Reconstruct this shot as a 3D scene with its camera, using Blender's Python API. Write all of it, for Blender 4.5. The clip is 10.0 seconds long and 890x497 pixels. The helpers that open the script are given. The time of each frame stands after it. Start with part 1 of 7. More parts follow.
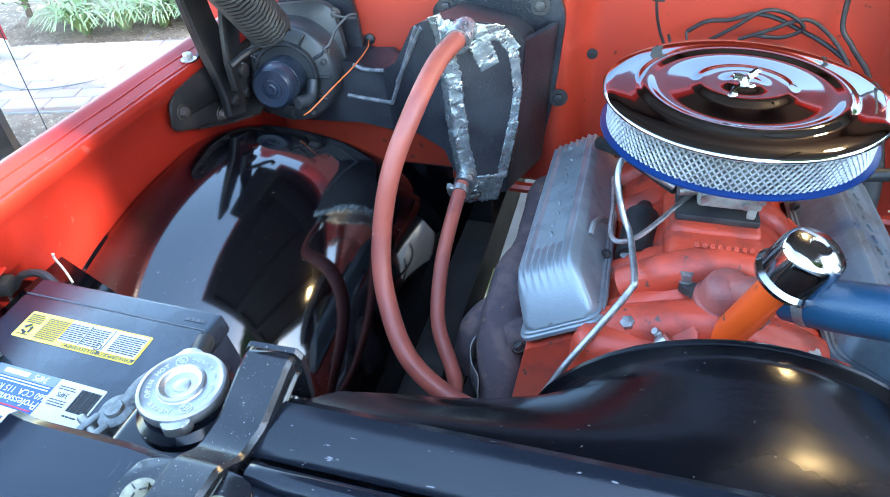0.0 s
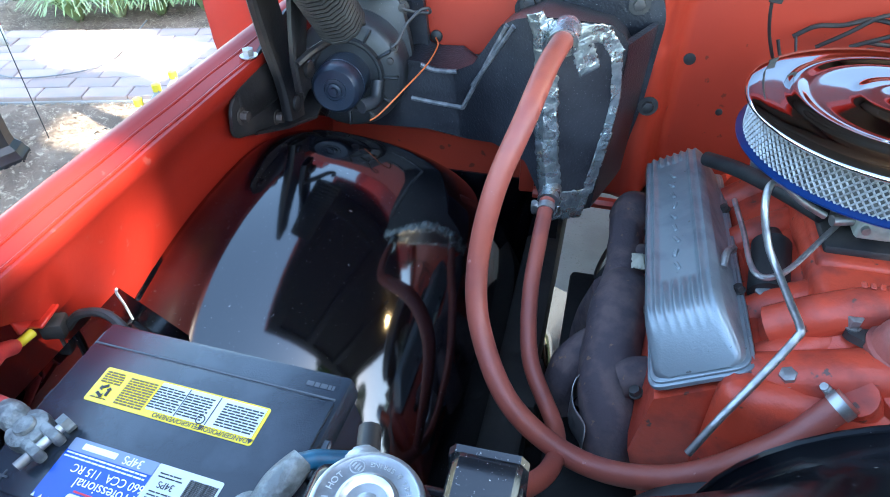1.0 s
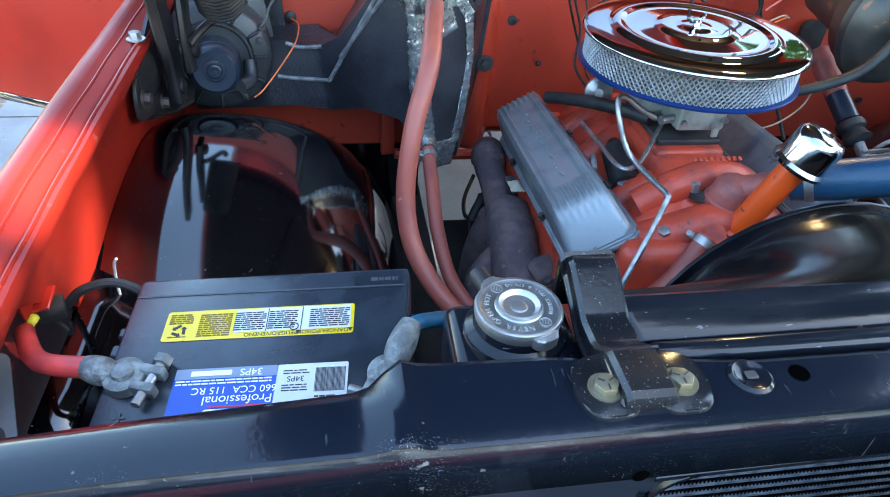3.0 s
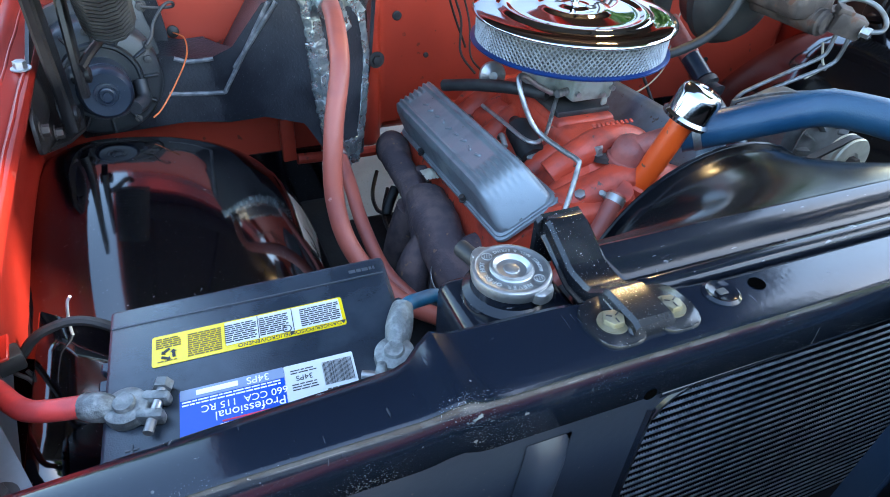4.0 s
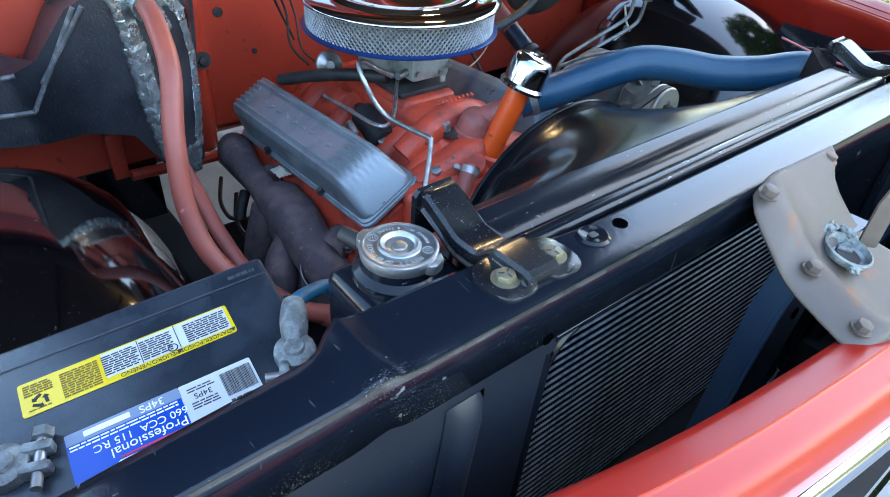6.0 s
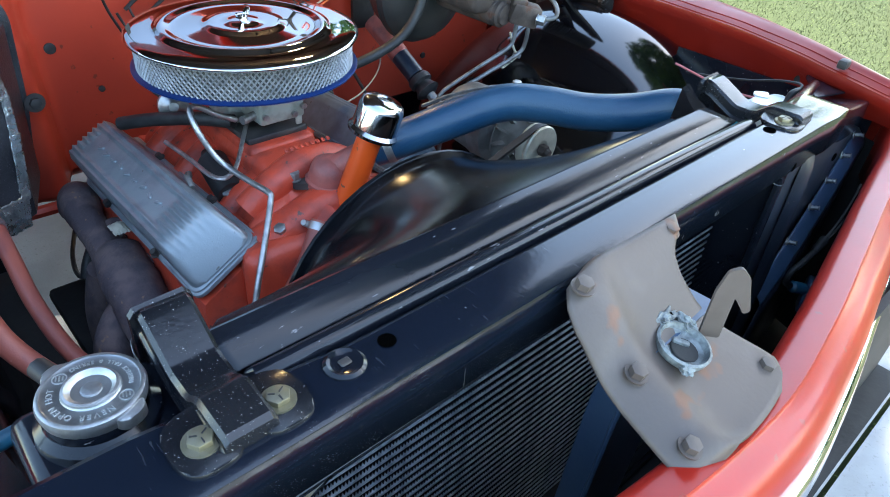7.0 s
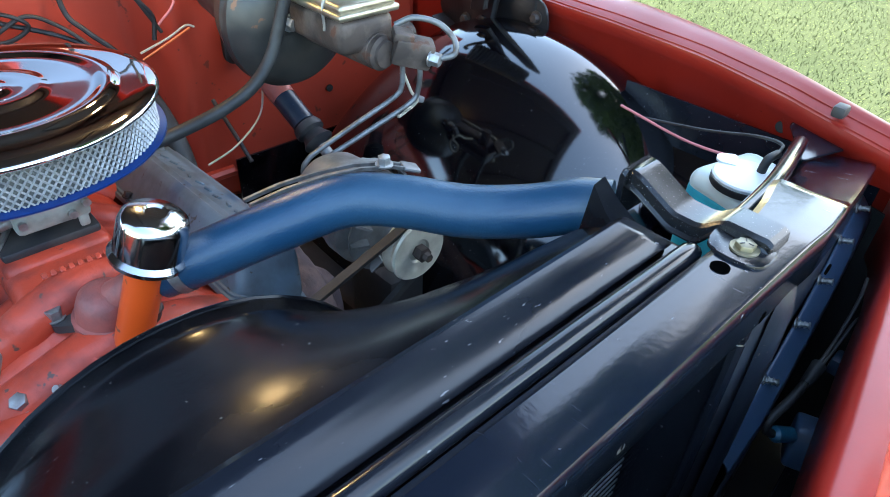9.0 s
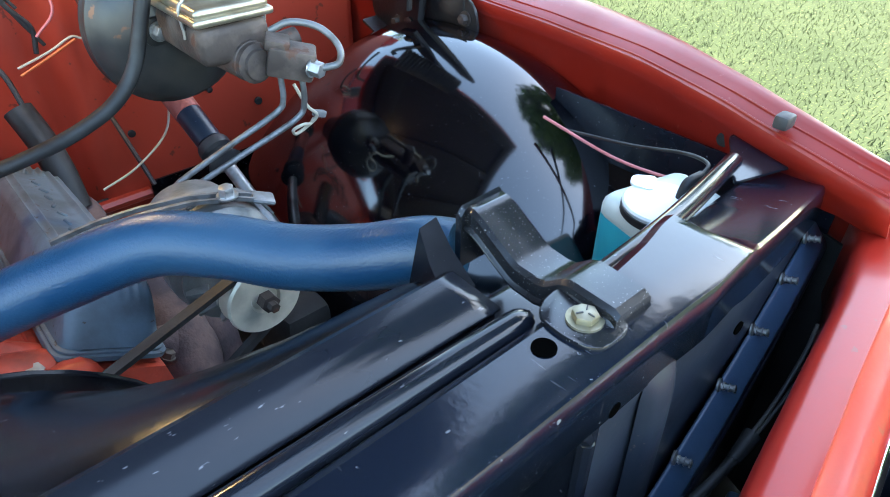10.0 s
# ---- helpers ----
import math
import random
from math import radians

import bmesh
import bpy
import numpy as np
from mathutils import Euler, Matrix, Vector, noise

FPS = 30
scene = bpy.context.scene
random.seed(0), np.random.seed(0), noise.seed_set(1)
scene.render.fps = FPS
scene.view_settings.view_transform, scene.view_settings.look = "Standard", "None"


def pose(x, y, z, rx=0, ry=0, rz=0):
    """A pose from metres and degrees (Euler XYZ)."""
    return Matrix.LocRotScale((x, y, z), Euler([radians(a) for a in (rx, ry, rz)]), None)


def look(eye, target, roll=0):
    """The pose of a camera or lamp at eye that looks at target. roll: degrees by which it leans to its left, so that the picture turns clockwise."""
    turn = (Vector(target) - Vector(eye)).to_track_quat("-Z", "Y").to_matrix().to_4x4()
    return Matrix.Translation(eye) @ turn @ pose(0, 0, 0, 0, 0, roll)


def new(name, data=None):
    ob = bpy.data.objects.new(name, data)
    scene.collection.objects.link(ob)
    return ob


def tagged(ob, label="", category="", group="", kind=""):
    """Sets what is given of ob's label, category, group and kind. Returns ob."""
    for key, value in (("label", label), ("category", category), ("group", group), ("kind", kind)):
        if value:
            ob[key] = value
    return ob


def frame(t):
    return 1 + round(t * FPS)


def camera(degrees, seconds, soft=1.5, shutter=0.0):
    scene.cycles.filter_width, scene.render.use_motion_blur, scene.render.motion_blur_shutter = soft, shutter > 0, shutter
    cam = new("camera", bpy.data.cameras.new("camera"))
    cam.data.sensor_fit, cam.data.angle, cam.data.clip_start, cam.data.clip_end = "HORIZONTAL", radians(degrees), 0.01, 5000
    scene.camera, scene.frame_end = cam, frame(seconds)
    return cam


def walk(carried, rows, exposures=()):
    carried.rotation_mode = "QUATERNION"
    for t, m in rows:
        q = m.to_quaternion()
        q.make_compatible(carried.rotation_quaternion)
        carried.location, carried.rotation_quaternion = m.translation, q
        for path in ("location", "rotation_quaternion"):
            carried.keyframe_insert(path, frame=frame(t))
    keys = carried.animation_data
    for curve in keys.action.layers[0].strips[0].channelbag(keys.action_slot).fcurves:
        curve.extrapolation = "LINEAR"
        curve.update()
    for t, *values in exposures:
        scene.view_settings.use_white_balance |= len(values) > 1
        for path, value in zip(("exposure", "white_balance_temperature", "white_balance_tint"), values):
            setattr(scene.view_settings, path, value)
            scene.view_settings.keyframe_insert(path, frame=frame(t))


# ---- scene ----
cam = camera(68.2, 10.0, soft=0.95)
# seconds, eye x y z, yaw, pitch, roll
PATH = [
    (0, -0.1577, -0.1663, 1.3758, 17.16, -38.54, -3.08),
    (0.5, -0.2391, -0.1560, 1.3720, 16.86, -38.91, -2.52),
    (1, -0.3562, -0.0904, 1.3411, 14.71, -39.09, -0.78),
    (1.5, -0.4817, -0.0514, 1.3235, 13.01, -38.54, 0.89),
    (2, -0.5589, -0.0508, 1.2975, 10.88, -37.77, 2.06),
    (2.5, -0.5742, -0.1526, 1.3164, 2.62, -37.32, 2.57),
    (3, -0.5850, -0.2619, 1.3289, -11.44, -37.67, 4.58),
    (3.2, -0.6098, -0.2767, 1.3310, -14.89, -37.56, 4.82),
    (4.3, -0.7010, -0.2682, 1.3276, -28.14, -36.88, 3.61),
    (4.5, -0.7111, -0.2661, 1.3264, -29.97, -36.87, 3.50),
    (5, -0.7364, -0.2663, 1.3243, -33.87, -36.54, 3.47),
    (5.2, -0.7470, -0.2666, 1.3266, -35.95, -36.53, 4.05),
    (6.3, -0.6693, -0.2663, 1.3197, -43.46, -36.49, 5.21),
    (6.5, -0.6222, -0.2634, 1.3184, -44.79, -36.23, 5.70),
    (7, -0.4944, -0.2688, 1.3383, -44.98, -36.14, 4.87),
    (7.5, -0.4116, -0.2811, 1.3517, -44.31, -36.31, 4.19),
    (8, -0.3090, -0.2453, 1.3192, -44.23, -36.48, 3.87),
    (8.5, -0.1941, -0.1844, 1.3129, -44.54, -36.89, 3.43),
    (9, -0.1107, -0.1398, 1.3139, -44.48, -37.05, 2.69),
    (9.5, -0.0137, -0.1318, 1.3018, -43.50, -37.03, 1.54),
    (10, 0.1064, -0.1634, 1.2733, -41.69, -36.76, 0.35),
]
walk(cam, [(t, pose(x, y, z, 90 + p, 0, a) @ pose(0, 0, 0, 0, 0, r)) for t, x, y, z, a, p, r in PATH], exposures=[(0.0, 3.6, 6250, 3), (1.0, 3.2, 6200, 3), (2.2, 2.84, 6250, 3), (3.1, 3.0, 6350, 4), (5.0, 3.1, 6300, 5), (6.5, 2.83, 6550, 5), (8.0, 2.82, 6650, 4), (9.3, 3.16, 6650, 4), (10.0, 3.22, 6650, 4)])

# ---- daylight ----
SUN_EL, SUN_AZ = 46.0, 104.0   # degrees: height, and compass angle from +y towards +x
world = bpy.data.worlds.new("sky")
scene.world = world
world.use_nodes = True
wn = world.node_tree.nodes
sky = wn.new("ShaderNodeTexSky")
sky.sky_type, sky.sun_disc = "NISHITA", False
sky.sun_elevation, sky.sun_rotation = radians(SUN_EL), radians(SUN_AZ)
sky.air_density, sky.dust_density = 1.2, 0.9
world.node_tree.links.new(sky.outputs[0], wn["Background"].inputs[0])
wn["Background"].inputs[1].default_value = 0.15
sun = new("sun", bpy.data.lights.new("sun", "SUN"))
sun.data.energy, sun.data.angle, sun.data.color = 3.4, radians(0.6), (1.0, 0.94, 0.84)
sun_from = Vector((math.sin(radians(SUN_AZ)) * math.cos(radians(SUN_EL)), math.cos(radians(SUN_AZ)) * math.cos(radians(SUN_EL)), math.sin(radians(SUN_EL))))
sun.matrix_world = look(sun_from * 30, (0, 0, 0))


# ---- materials ----
def mat(name, col, rough=0.5, metal=0.0, col2=None, scale=12.0, mix=(0.45, 0.62), rough2=None, bump=0.0, bscale=300.0, coat=0.0, spec=0.5, vary=0.0,
        specks=None, speck_amt=0.06, speck_scale=90.0, trans=0.0, stretch=None):
    """A surface: base colour blotched with col2 at one scale, fine grain and relief at another, and specks of dust or wear."""
    m = bpy.data.materials.new(name)
    m.use_nodes = True
    nt = m.node_tree
    n, ln = nt.nodes, nt.links.new
    b = n["Principled BSDF"]
    b.inputs["Roughness"].default_value, b.inputs["Metallic"].default_value = rough, metal
    b.inputs["Coat Weight"].default_value, b.inputs["Coat Roughness"].default_value = coat, 0.04
    b.inputs["Specular IOR Level"].default_value = spec
    b.inputs["Transmission Weight"].default_value = trans
    tc = n.new("ShaderNodeTexCoord")
    src = tc.outputs["Object"]
    if stretch:
        mp = n.new("ShaderNodeMapping")
        mp.inputs["Scale"].default_value = stretch
        ln(src, mp.inputs[0])
        src = mp.outputs[0]

    def noisy(sc, detail, lo, hi):
        t = n.new("ShaderNodeTexNoise")
        t.inputs["Scale"].default_value, t.inputs["Detail"].default_value = sc, detail
        ln(src, t.inputs["Vector"])
        r = n.new("ShaderNodeMapRange")
        r.inputs["From Min"].default_value, r.inputs["From Max"].default_value = lo, hi
        ln(t.outputs["Fac"], r.inputs["Value"])
        return r.outputs[0], t.outputs["Fac"]

    def blend(fac, a, c):
        x = n.new("ShaderNodeMix")
        x.data_type = "RGBA"
        ln(fac, x.inputs[0])
        for sock, v in ((x.inputs[6], a), (x.inputs[7], c)):
            if isinstance(v, tuple):
                sock.default_value = (*v, 1)
            else:
                ln(v, sock)
        return x.outputs[2]

    c = col
    if col2:
        f, _ = noisy(scale, 6.0, *mix)
        c = blend(f, col, col2)
        if rough2 is not None:
            rr = n.new("ShaderNodeMapRange")
            rr.inputs["To Min"].default_value, rr.inputs["To Max"].default_value = rough, rough2
            ln(f, rr.inputs["Value"])
            ln(rr.outputs[0], b.inputs["Roughness"])
    if specks:
        f, _ = noisy(speck_scale, 3.0, 0.70 - speck_amt, 0.74 - speck_amt)
        c = blend(f, c, specks)
    if vary:
        oi = n.new("ShaderNodeObjectInfo")
        h = n.new("ShaderNodeHueSaturation")
        r = n.new("ShaderNodeMapRange")
        r.inputs["To Min"].default_value, r.inputs["To Max"].default_value = 1 - vary, 1 + vary
        ln(oi.outputs["Random"], r.inputs["Value"])
        ln(r.outputs[0], h.inputs["Value"])
        if isinstance(c, tuple):
            h.inputs["Color"].default_value = (*c, 1)
        else:
            ln(c, h.inputs["Color"])
        c = h.outputs[0]
    if isinstance(c, tuple):
        b.inputs["Base Color"].default_value = (*c, 1)
    else:
        ln(c, b.inputs["Base Color"])
    if bump:
        _, raw = noisy(bscale, 4.0, 0, 1)
        bp = n.new("ShaderNodeBump")
        bp.inputs["Strength"].default_value, bp.inputs["Distance"].default_value = bump, 0.002
        ln(raw, bp.inputs["Height"])
        ln(bp.outputs[0], b.inputs["Normal"])
    return m


RED = mat("red_paint", (0.40, 0.021, 0.012), 0.32, coat=0.15, spec=0.38, col2=(0.33, 0.016, 0.010), scale=5, specks=(0.30, 0.05, 0.03), speck_amt=0.01, speck_scale=60, bump=0.03, bscale=180)
# body red in a satin finish, darkened for the shade on the fender walls
RED_FENDER_SHADED = mat("shaded_red_fender_paint", (0.255, 0.015, 0.008), 0.31, coat=0.0, spec=0.34, col2=(0.225, 0.0125, 0.007), scale=5, rough2=0.42, specks=(0.26, 0.04, 0.03), speck_amt=0.01, speck_scale=60, bump=0.04, bscale=160)
RED_DULL = mat("red_firewall_paint", (0.39, 0.045, 0.024), 0.34, col2=(0.29, 0.033, 0.020), scale=3.5, mix=(0.5, 0.75), bump=0.06, bscale=70, specks=(0.16, 0.03, 0.02), speck_amt=0.02, speck_scale=40)
GLOSS_BLACK = mat("gloss_black_paint", (0.0012, 0.0013, 0.0024), 0.080, spec=1.0, specks=(0.16, 0.16, 0.17), speck_amt=-0.002, speck_scale=330, bump=0.02, bscale=25)
BLACK = mat("satin_black_paint", (0.007, 0.009, 0.014), 0.14, spec=0.36, col2=(0.010, 0.012, 0.017), scale=14, rough2=0.22, specks=(0.16, 0.16, 0.17), speck_amt=0.0, speck_scale=210, bump=0.05, bscale=160, stretch=(0.35, 1, 1))
BLACK_SHROUD = mat("shroud_black", (0.003, 0.0035, 0.005), 0.17, spec=0.13, col2=(0.010, 0.011, 0.014), scale=8, rough2=0.27, specks=(0.12, 0.12, 0.12), speck_amt=-0.02, speck_scale=200, bump=0.05, bscale=120)
PLASTIC = mat("black_plastic", (0.022, 0.024, 0.027), 0.36, col2=(0.045, 0.047, 0.052), scale=10, specks=(0.08, 0.08, 0.085), speck_amt=0.02, speck_scale=220, bump=0.15, bscale=420)
BOX_BLACK = mat("weathered_black_fibreglass", (0.014, 0.015, 0.020), 0.36, col2=(0.034, 0.036, 0.043), scale=9, specks=(0.15, 0.15, 0.155), speck_amt=0.03, speck_scale=420, bump=0.6, bscale=220)
# opaque pane; the shaded cab interior is put into its black colour
SHIELD = mat("black_windshield_pane", (0.006, 0.008, 0.009), 0.02, spec=1.0, coat=1.0)
BAT_BLACK = mat("battery_case", (0.014, 0.021, 0.032), 0.26, spec=0.68, col2=(0.026, 0.036, 0.050), scale=20, bump=0.12, bscale=700)
CLAMP_BLACK = mat("chipped_black_clamp_paint", (0.008, 0.009, 0.012), 0.16, col2=(0.014, 0.015, 0.018), scale=20, rough2=0.26, specks=(0.24, 0.23, 0.22), speck_amt=0.02, speck_scale=700, bump=0.05, bscale=200)
FACE_BLACK = mat("dull_blue_black_paint", (0.014, 0.018, 0.027), 0.34, spec=0.36, col2=(0.020, 0.025, 0.034), scale=6, rough2=0.44, specks=(0.10, 0.07, 0.055), speck_amt=0.0, speck_scale=200, bump=0.06, bscale=120)
CAP_RING = mat("darkened_cap_steel", (0.36, 0.37, 0.38), 0.38, 0.9, col2=(0.26, 0.26, 0.265), scale=50, bump=0.1, bscale=300)
GRIMY = mat("grimy_hinge_steel", (0.012, 0.011, 0.012), 0.42, 0.2, col2=(0.045, 0.035, 0.030), scale=14, mix=(0.5, 0.72), rough2=0.6, bump=0.25, bscale=150)
# moulded ribs, paler than the rest of the housing
BOX_EDGE = mat("pale_fibreglass_edge", (0.10, 0.105, 0.115), 0.35, col2=(0.20, 0.20, 0.21), scale=60, bump=0.2, bscale=260)
BAT_EDGE = mat("rubbed_battery_edge", (0.05, 0.055, 0.065), 0.4)
MOTOR_BLUE = mat("blue_black_motor_paint", (0.012, 0.020, 0.036), 0.30, col2=(0.022, 0.030, 0.046), scale=20, specks=(0.10, 0.11, 0.13), speck_amt=0.01, speck_scale=240, bump=0.12, bscale=320)
CAP_LETTER = mat("polished_letter_steel", (0.55, 0.56, 0.56), 0.32, 0.75)
RUBBER = mat("black_rubber", (0.013, 0.013, 0.014), 0.55, col2=(0.028, 0.028, 0.028), scale=30, bump=0.1, bscale=300)
GREY_BLACK = mat("greyed_black_metal", (0.030, 0.030, 0.033), 0.45, 0.2, col2=(0.07, 0.062, 0.056), scale=16, rough2=0.6, bump=0.2, bscale=160)
CHROME = mat("chrome", (0.56, 0.57, 0.59), 0.045, 1.0, bump=0.012, bscale=10)
CAP_CHROME = mat("hazed_chrome", (0.52, 0.53, 0.55), 0.11, 1.0, col2=(0.44, 0.45, 0.47), scale=30, rough2=0.17, bump=0.02, bscale=30)
MESH_SILVER = mat("silver_filter_mesh", (0.34, 0.345, 0.345), 0.40, 0.5, col2=(0.25, 0.25, 0.25), scale=60)
FILTER_CORE = mat("filter_paper", (0.17, 0.165, 0.155), 0.9, col2=(0.10, 0.10, 0.10), scale=40)
BLUE_RIM = mat("blue_painted_rim", (0.003, 0.022, 0.11), 0.28, bump=0.05)
COVER_SILVER = mat("silver_grey_cover_paint", (0.25, 0.285, 0.305), 0.28, 0.35, col2=(0.20, 0.23, 0.25), scale=18, rough2=0.46, specks=(0.12, 0.12, 0.12), speck_amt=-0.005, speck_scale=120, bump=0.12, bscale=420)
COVER_DIRTY = mat("dirty_grey_cover_paint", (0.12, 0.170, 0.215), 0.45, 0.0, col2=(0.080, 0.105, 0.125), scale=14, rough2=0.6, specks=(0.06, 0.055, 0.05), speck_amt=0.03, speck_scale=80, bump=0.15, bscale=220)
ORANGE = mat("engine_orange_paint", (0.53, 0.062, 0.030), 0.40, col2=(0.26, 0.042, 0.030), scale=22, mix=(0.48, 0.7), rough2=0.6, specks=(0.10, 0.05, 0.04), speck_amt=0.03, speck_scale=60, bump=0.35, bscale=150)
ORANGE_TUBE = mat("bright_orange_enamel", (0.72, 0.085, 0.012), 0.3, coat=0.2, specks=(0.12, 0.05, 0.03), speck_amt=0.0, speck_scale=70, bump=0.03)
PINKED = mat("faded_orange_housing", (0.36, 0.095, 0.075), 0.5, col2=(0.24, 0.075, 0.065), scale=35, bump=0.4, bscale=200)
MANIFOLD = mat("rusty_cast_iron", (0.072, 0.054, 0.062), 0.85, 0.0, col2=(0.125, 0.088, 0.085), scale=28, bump=0.7, bscale=180, specks=(0.20, 0.12, 0.08), speck_amt=0.02, speck_scale=70)
STEEL = mat("dull_steel", (0.46, 0.46, 0.46), 0.38, 0.9, col2=(0.30, 0.29, 0.28), scale=40, rough2=0.55, bump=0.15, bscale=250)
ZINC = mat("yellow_zinc_bolt", (0.24, 0.215, 0.14), 0.42, 0.7, col2=(0.26, 0.24, 0.18), scale=70, bump=0.1, bscale=300)
LEAD = mat("tarnished_lead", (0.15, 0.16, 0.16), 0.5, 0.45, col2=(0.30, 0.32, 0.315), scale=90, rough2=0.75, bump=1.0, bscale=190)
LINE_STEEL = mat("tarnished_line_steel", (0.19, 0.195, 0.20), 0.5, 0.6, col2=(0.12, 0.115, 0.11), scale=50, bump=0.2, bscale=250)
HOLE = mat("hole_shadow", (0.001, 0.001, 0.001), 1.0, spec=0.0)
ALU = mat("cast_aluminium", (0.20, 0.205, 0.205), 0.5, 0.5, col2=(0.13, 0.135, 0.135), scale=30, bump=0.25, bscale=260)
CARB_GREY = mat("carburettor_zinc_dichromate", (0.42, 0.45, 0.40), 0.5, 0.35, col2=(0.30, 0.32, 0.28), scale=35, bump=0.2, bscale=200)
HOSE_RED = mat("red_brown_heater_hose", (0.34, 0.085, 0.058), 0.42, col2=(0.27, 0.07, 0.055), scale=14, bump=0.12, bscale=350, specks=(0.45, 0.20, 0.17), speck_amt=-0.01, speck_scale=80)
HOSE_BLUE = mat("blue_black_radiator_hose", (0.009, 0.043, 0.092), 0.32, col2=(0.015, 0.056, 0.108), scale=10, rough2=0.42, bump=0.25, bscale=380)
CABLE_RED = mat("red_cable_sleeve", (0.62, 0.055, 0.05), 0.4, col2=(0.45, 0.05, 0.05), scale=40)
CABLE_BLUE = mat("blue_cable", (0.015, 0.10, 0.17), 0.38, col2=(0.02, 0.06, 0.10), scale=40)
TAPE = mat("crumpled_foil_tape", (0.46, 0.50, 0.51), 0.24, 0.85, col2=(0.28, 0.32, 0.33), scale=45, rough2=0.45, bump=0.9, bscale=150)
BARE = mat("weathered_bare_steel", (0.105, 0.082, 0.071), 0.5, 0.25, col2=(0.155, 0.127, 0.112), scale=9, rough2=0.6, specks=(0.165, 0.085, 0.055), speck_amt=0.045, speck_scale=17, bump=0.12, bscale=200)
def worn_rail():
    """Glossy black paint, scratched across, with pale dust and chips thickening towards the front edge."""
    m = mat("worn_black_rail_paint", (0.006, 0.007, 0.010), 0.13, bump=0.05, bscale=170)
    n, ln = m.node_tree.nodes, m.node_tree.links.new
    b = n["Principled BSDF"]
    tc = n.new("ShaderNodeTexCoord")

    def op(kind, a, c, clamp=False):
        x = n.new("ShaderNodeMath")
        x.operation, x.use_clamp = kind, clamp
        for sock, v in zip(x.inputs, (a, c)):
            if isinstance(v, (int, float)):
                sock.default_value = v
            else:
                ln(v, sock)
        return x.outputs[0]

    def grain(scale, stretch=(1, 1, 1), detail=4.0):
        mp = n.new("ShaderNodeMapping")
        mp.inputs["Scale"].default_value = stretch
        ln(tc.outputs["Object"], mp.inputs[0])
        t = n.new("ShaderNodeTexNoise")
        t.inputs["Scale"].default_value, t.inputs["Detail"].default_value = scale, detail
        ln(mp.outputs[0], t.inputs["Vector"])
        return t.outputs["Fac"]

    xyz = n.new("ShaderNodeSeparateXYZ")
    ln(tc.outputs["Object"], xyz.inputs[0])
    side_ = op("ADD", op("MULTIPLY", op("SUBTRACT", -0.10, xyz.outputs[0]), 4.0, True), 0.25)
    edge = op("MULTIPLY", op("MULTIPLY", op("SUBTRACT", -0.0235, xyz.outputs[1]), 16.0), side_)             # front edge of the rail
    edge = op("MINIMUM", op("MAXIMUM", edge, 0.0), 0.10)
    patch_ = op("MULTIPLY", op("SUBTRACT", grain(16), 0.5), 0.9)
    fine = grain(900, (1, 1, 1), 2.0)
    dust = op("MULTIPLY", op("SUBTRACT", op("ADD", op("ADD", fine, edge), op("MULTIPLY", patch_, 0.55)), 0.787), 9.0, True)
    scratch = op("MULTIPLY", op("MULTIPLY", op("SUBTRACT", grain(330, (1.0, 0.10, 0.10), 2.0), 0.66), 14.0, True), op("MULTIPLY", op("SUBTRACT", grain(13), 0.48), 6.0, True))
    scuff = op("MULTIPLY", op("MULTIPLY", op("SUBTRACT", grain(11, (0.5, 1.4, 1.0), 3.0), 0.665), 9.0, True), op("MULTIPLY", op("SUBTRACT", grain(240, (1, 1, 1), 5.0), 0.42), 4.0, True))
    rim = op("MULTIPLY", op("MULTIPLY", op("MULTIPLY", op("SUBTRACT", -0.0345, xyz.outputs[1]), 500.0, True), op("MULTIPLY", op("SUBTRACT", xyz.outputs[2], 0.9935), 600.0, True)), op("MULTIPLY", op("SUBTRACT", grain(70, (0.4, 1, 1), 5.0), 0.44), 7.0, True))
    chips = op("MULTIPLY", op("SUBTRACT", op("ADD", grain(95, (1, 1, 1), 6.0), op("MULTIPLY", patch_, 0.5)), 0.742), 22.0, True)
    f = op("MAXIMUM", op("MAXIMUM", op("MAXIMUM", dust, op("MULTIPLY", scratch, 0.5)), op("MAXIMUM", op("MULTIPLY", scuff, 0.28), op("MULTIPLY", rim, 0.45))), chips)
    mix_ = n.new("ShaderNodeMix")
    mix_.data_type = "RGBA"
    ln(f, mix_.inputs[0])
    mix_.inputs[6].default_value, mix_.inputs[7].default_value = (0.005, 0.008, 0.015, 1), (0.14, 0.145, 0.155, 1)
    ln(mix_.outputs[2], b.inputs["Base Color"])
    ln(op("ADD", op("MULTIPLY", f, 0.45), op("ADD", op("MULTIPLY", grain(9), 0.16), 0.06)), b.inputs["Roughness"])
    return m


RAIL_BLACK = worn_rail()
BLUE_STEEL = mat("blue_black_brace_paint", (0.036, 0.066, 0.118), 0.30, col2=(0.048, 0.080, 0.132), scale=8, bump=0.1, bscale=140)
WORN_PLATE = mat("worn_blue_grey_steel", (0.14, 0.16, 0.18), 0.45, 0.3, col2=(0.22, 0.235, 0.25), scale=14, specks=(0.16, 0.07, 0.04), speck_amt=0.03, speck_scale=30, bump=0.15, bscale=200)
# lit tube edges and dark gaps of the core are put into these colours
CORE = mat("radiator_tube_lit", (0.42, 0.45, 0.50), 0.36, 0.4, col2=(0.22, 0.25, 0.29), scale=90)
FIN = mat("radiator_fin_shaded", (0.003, 0.004, 0.006), 0.5, spec=0.08)
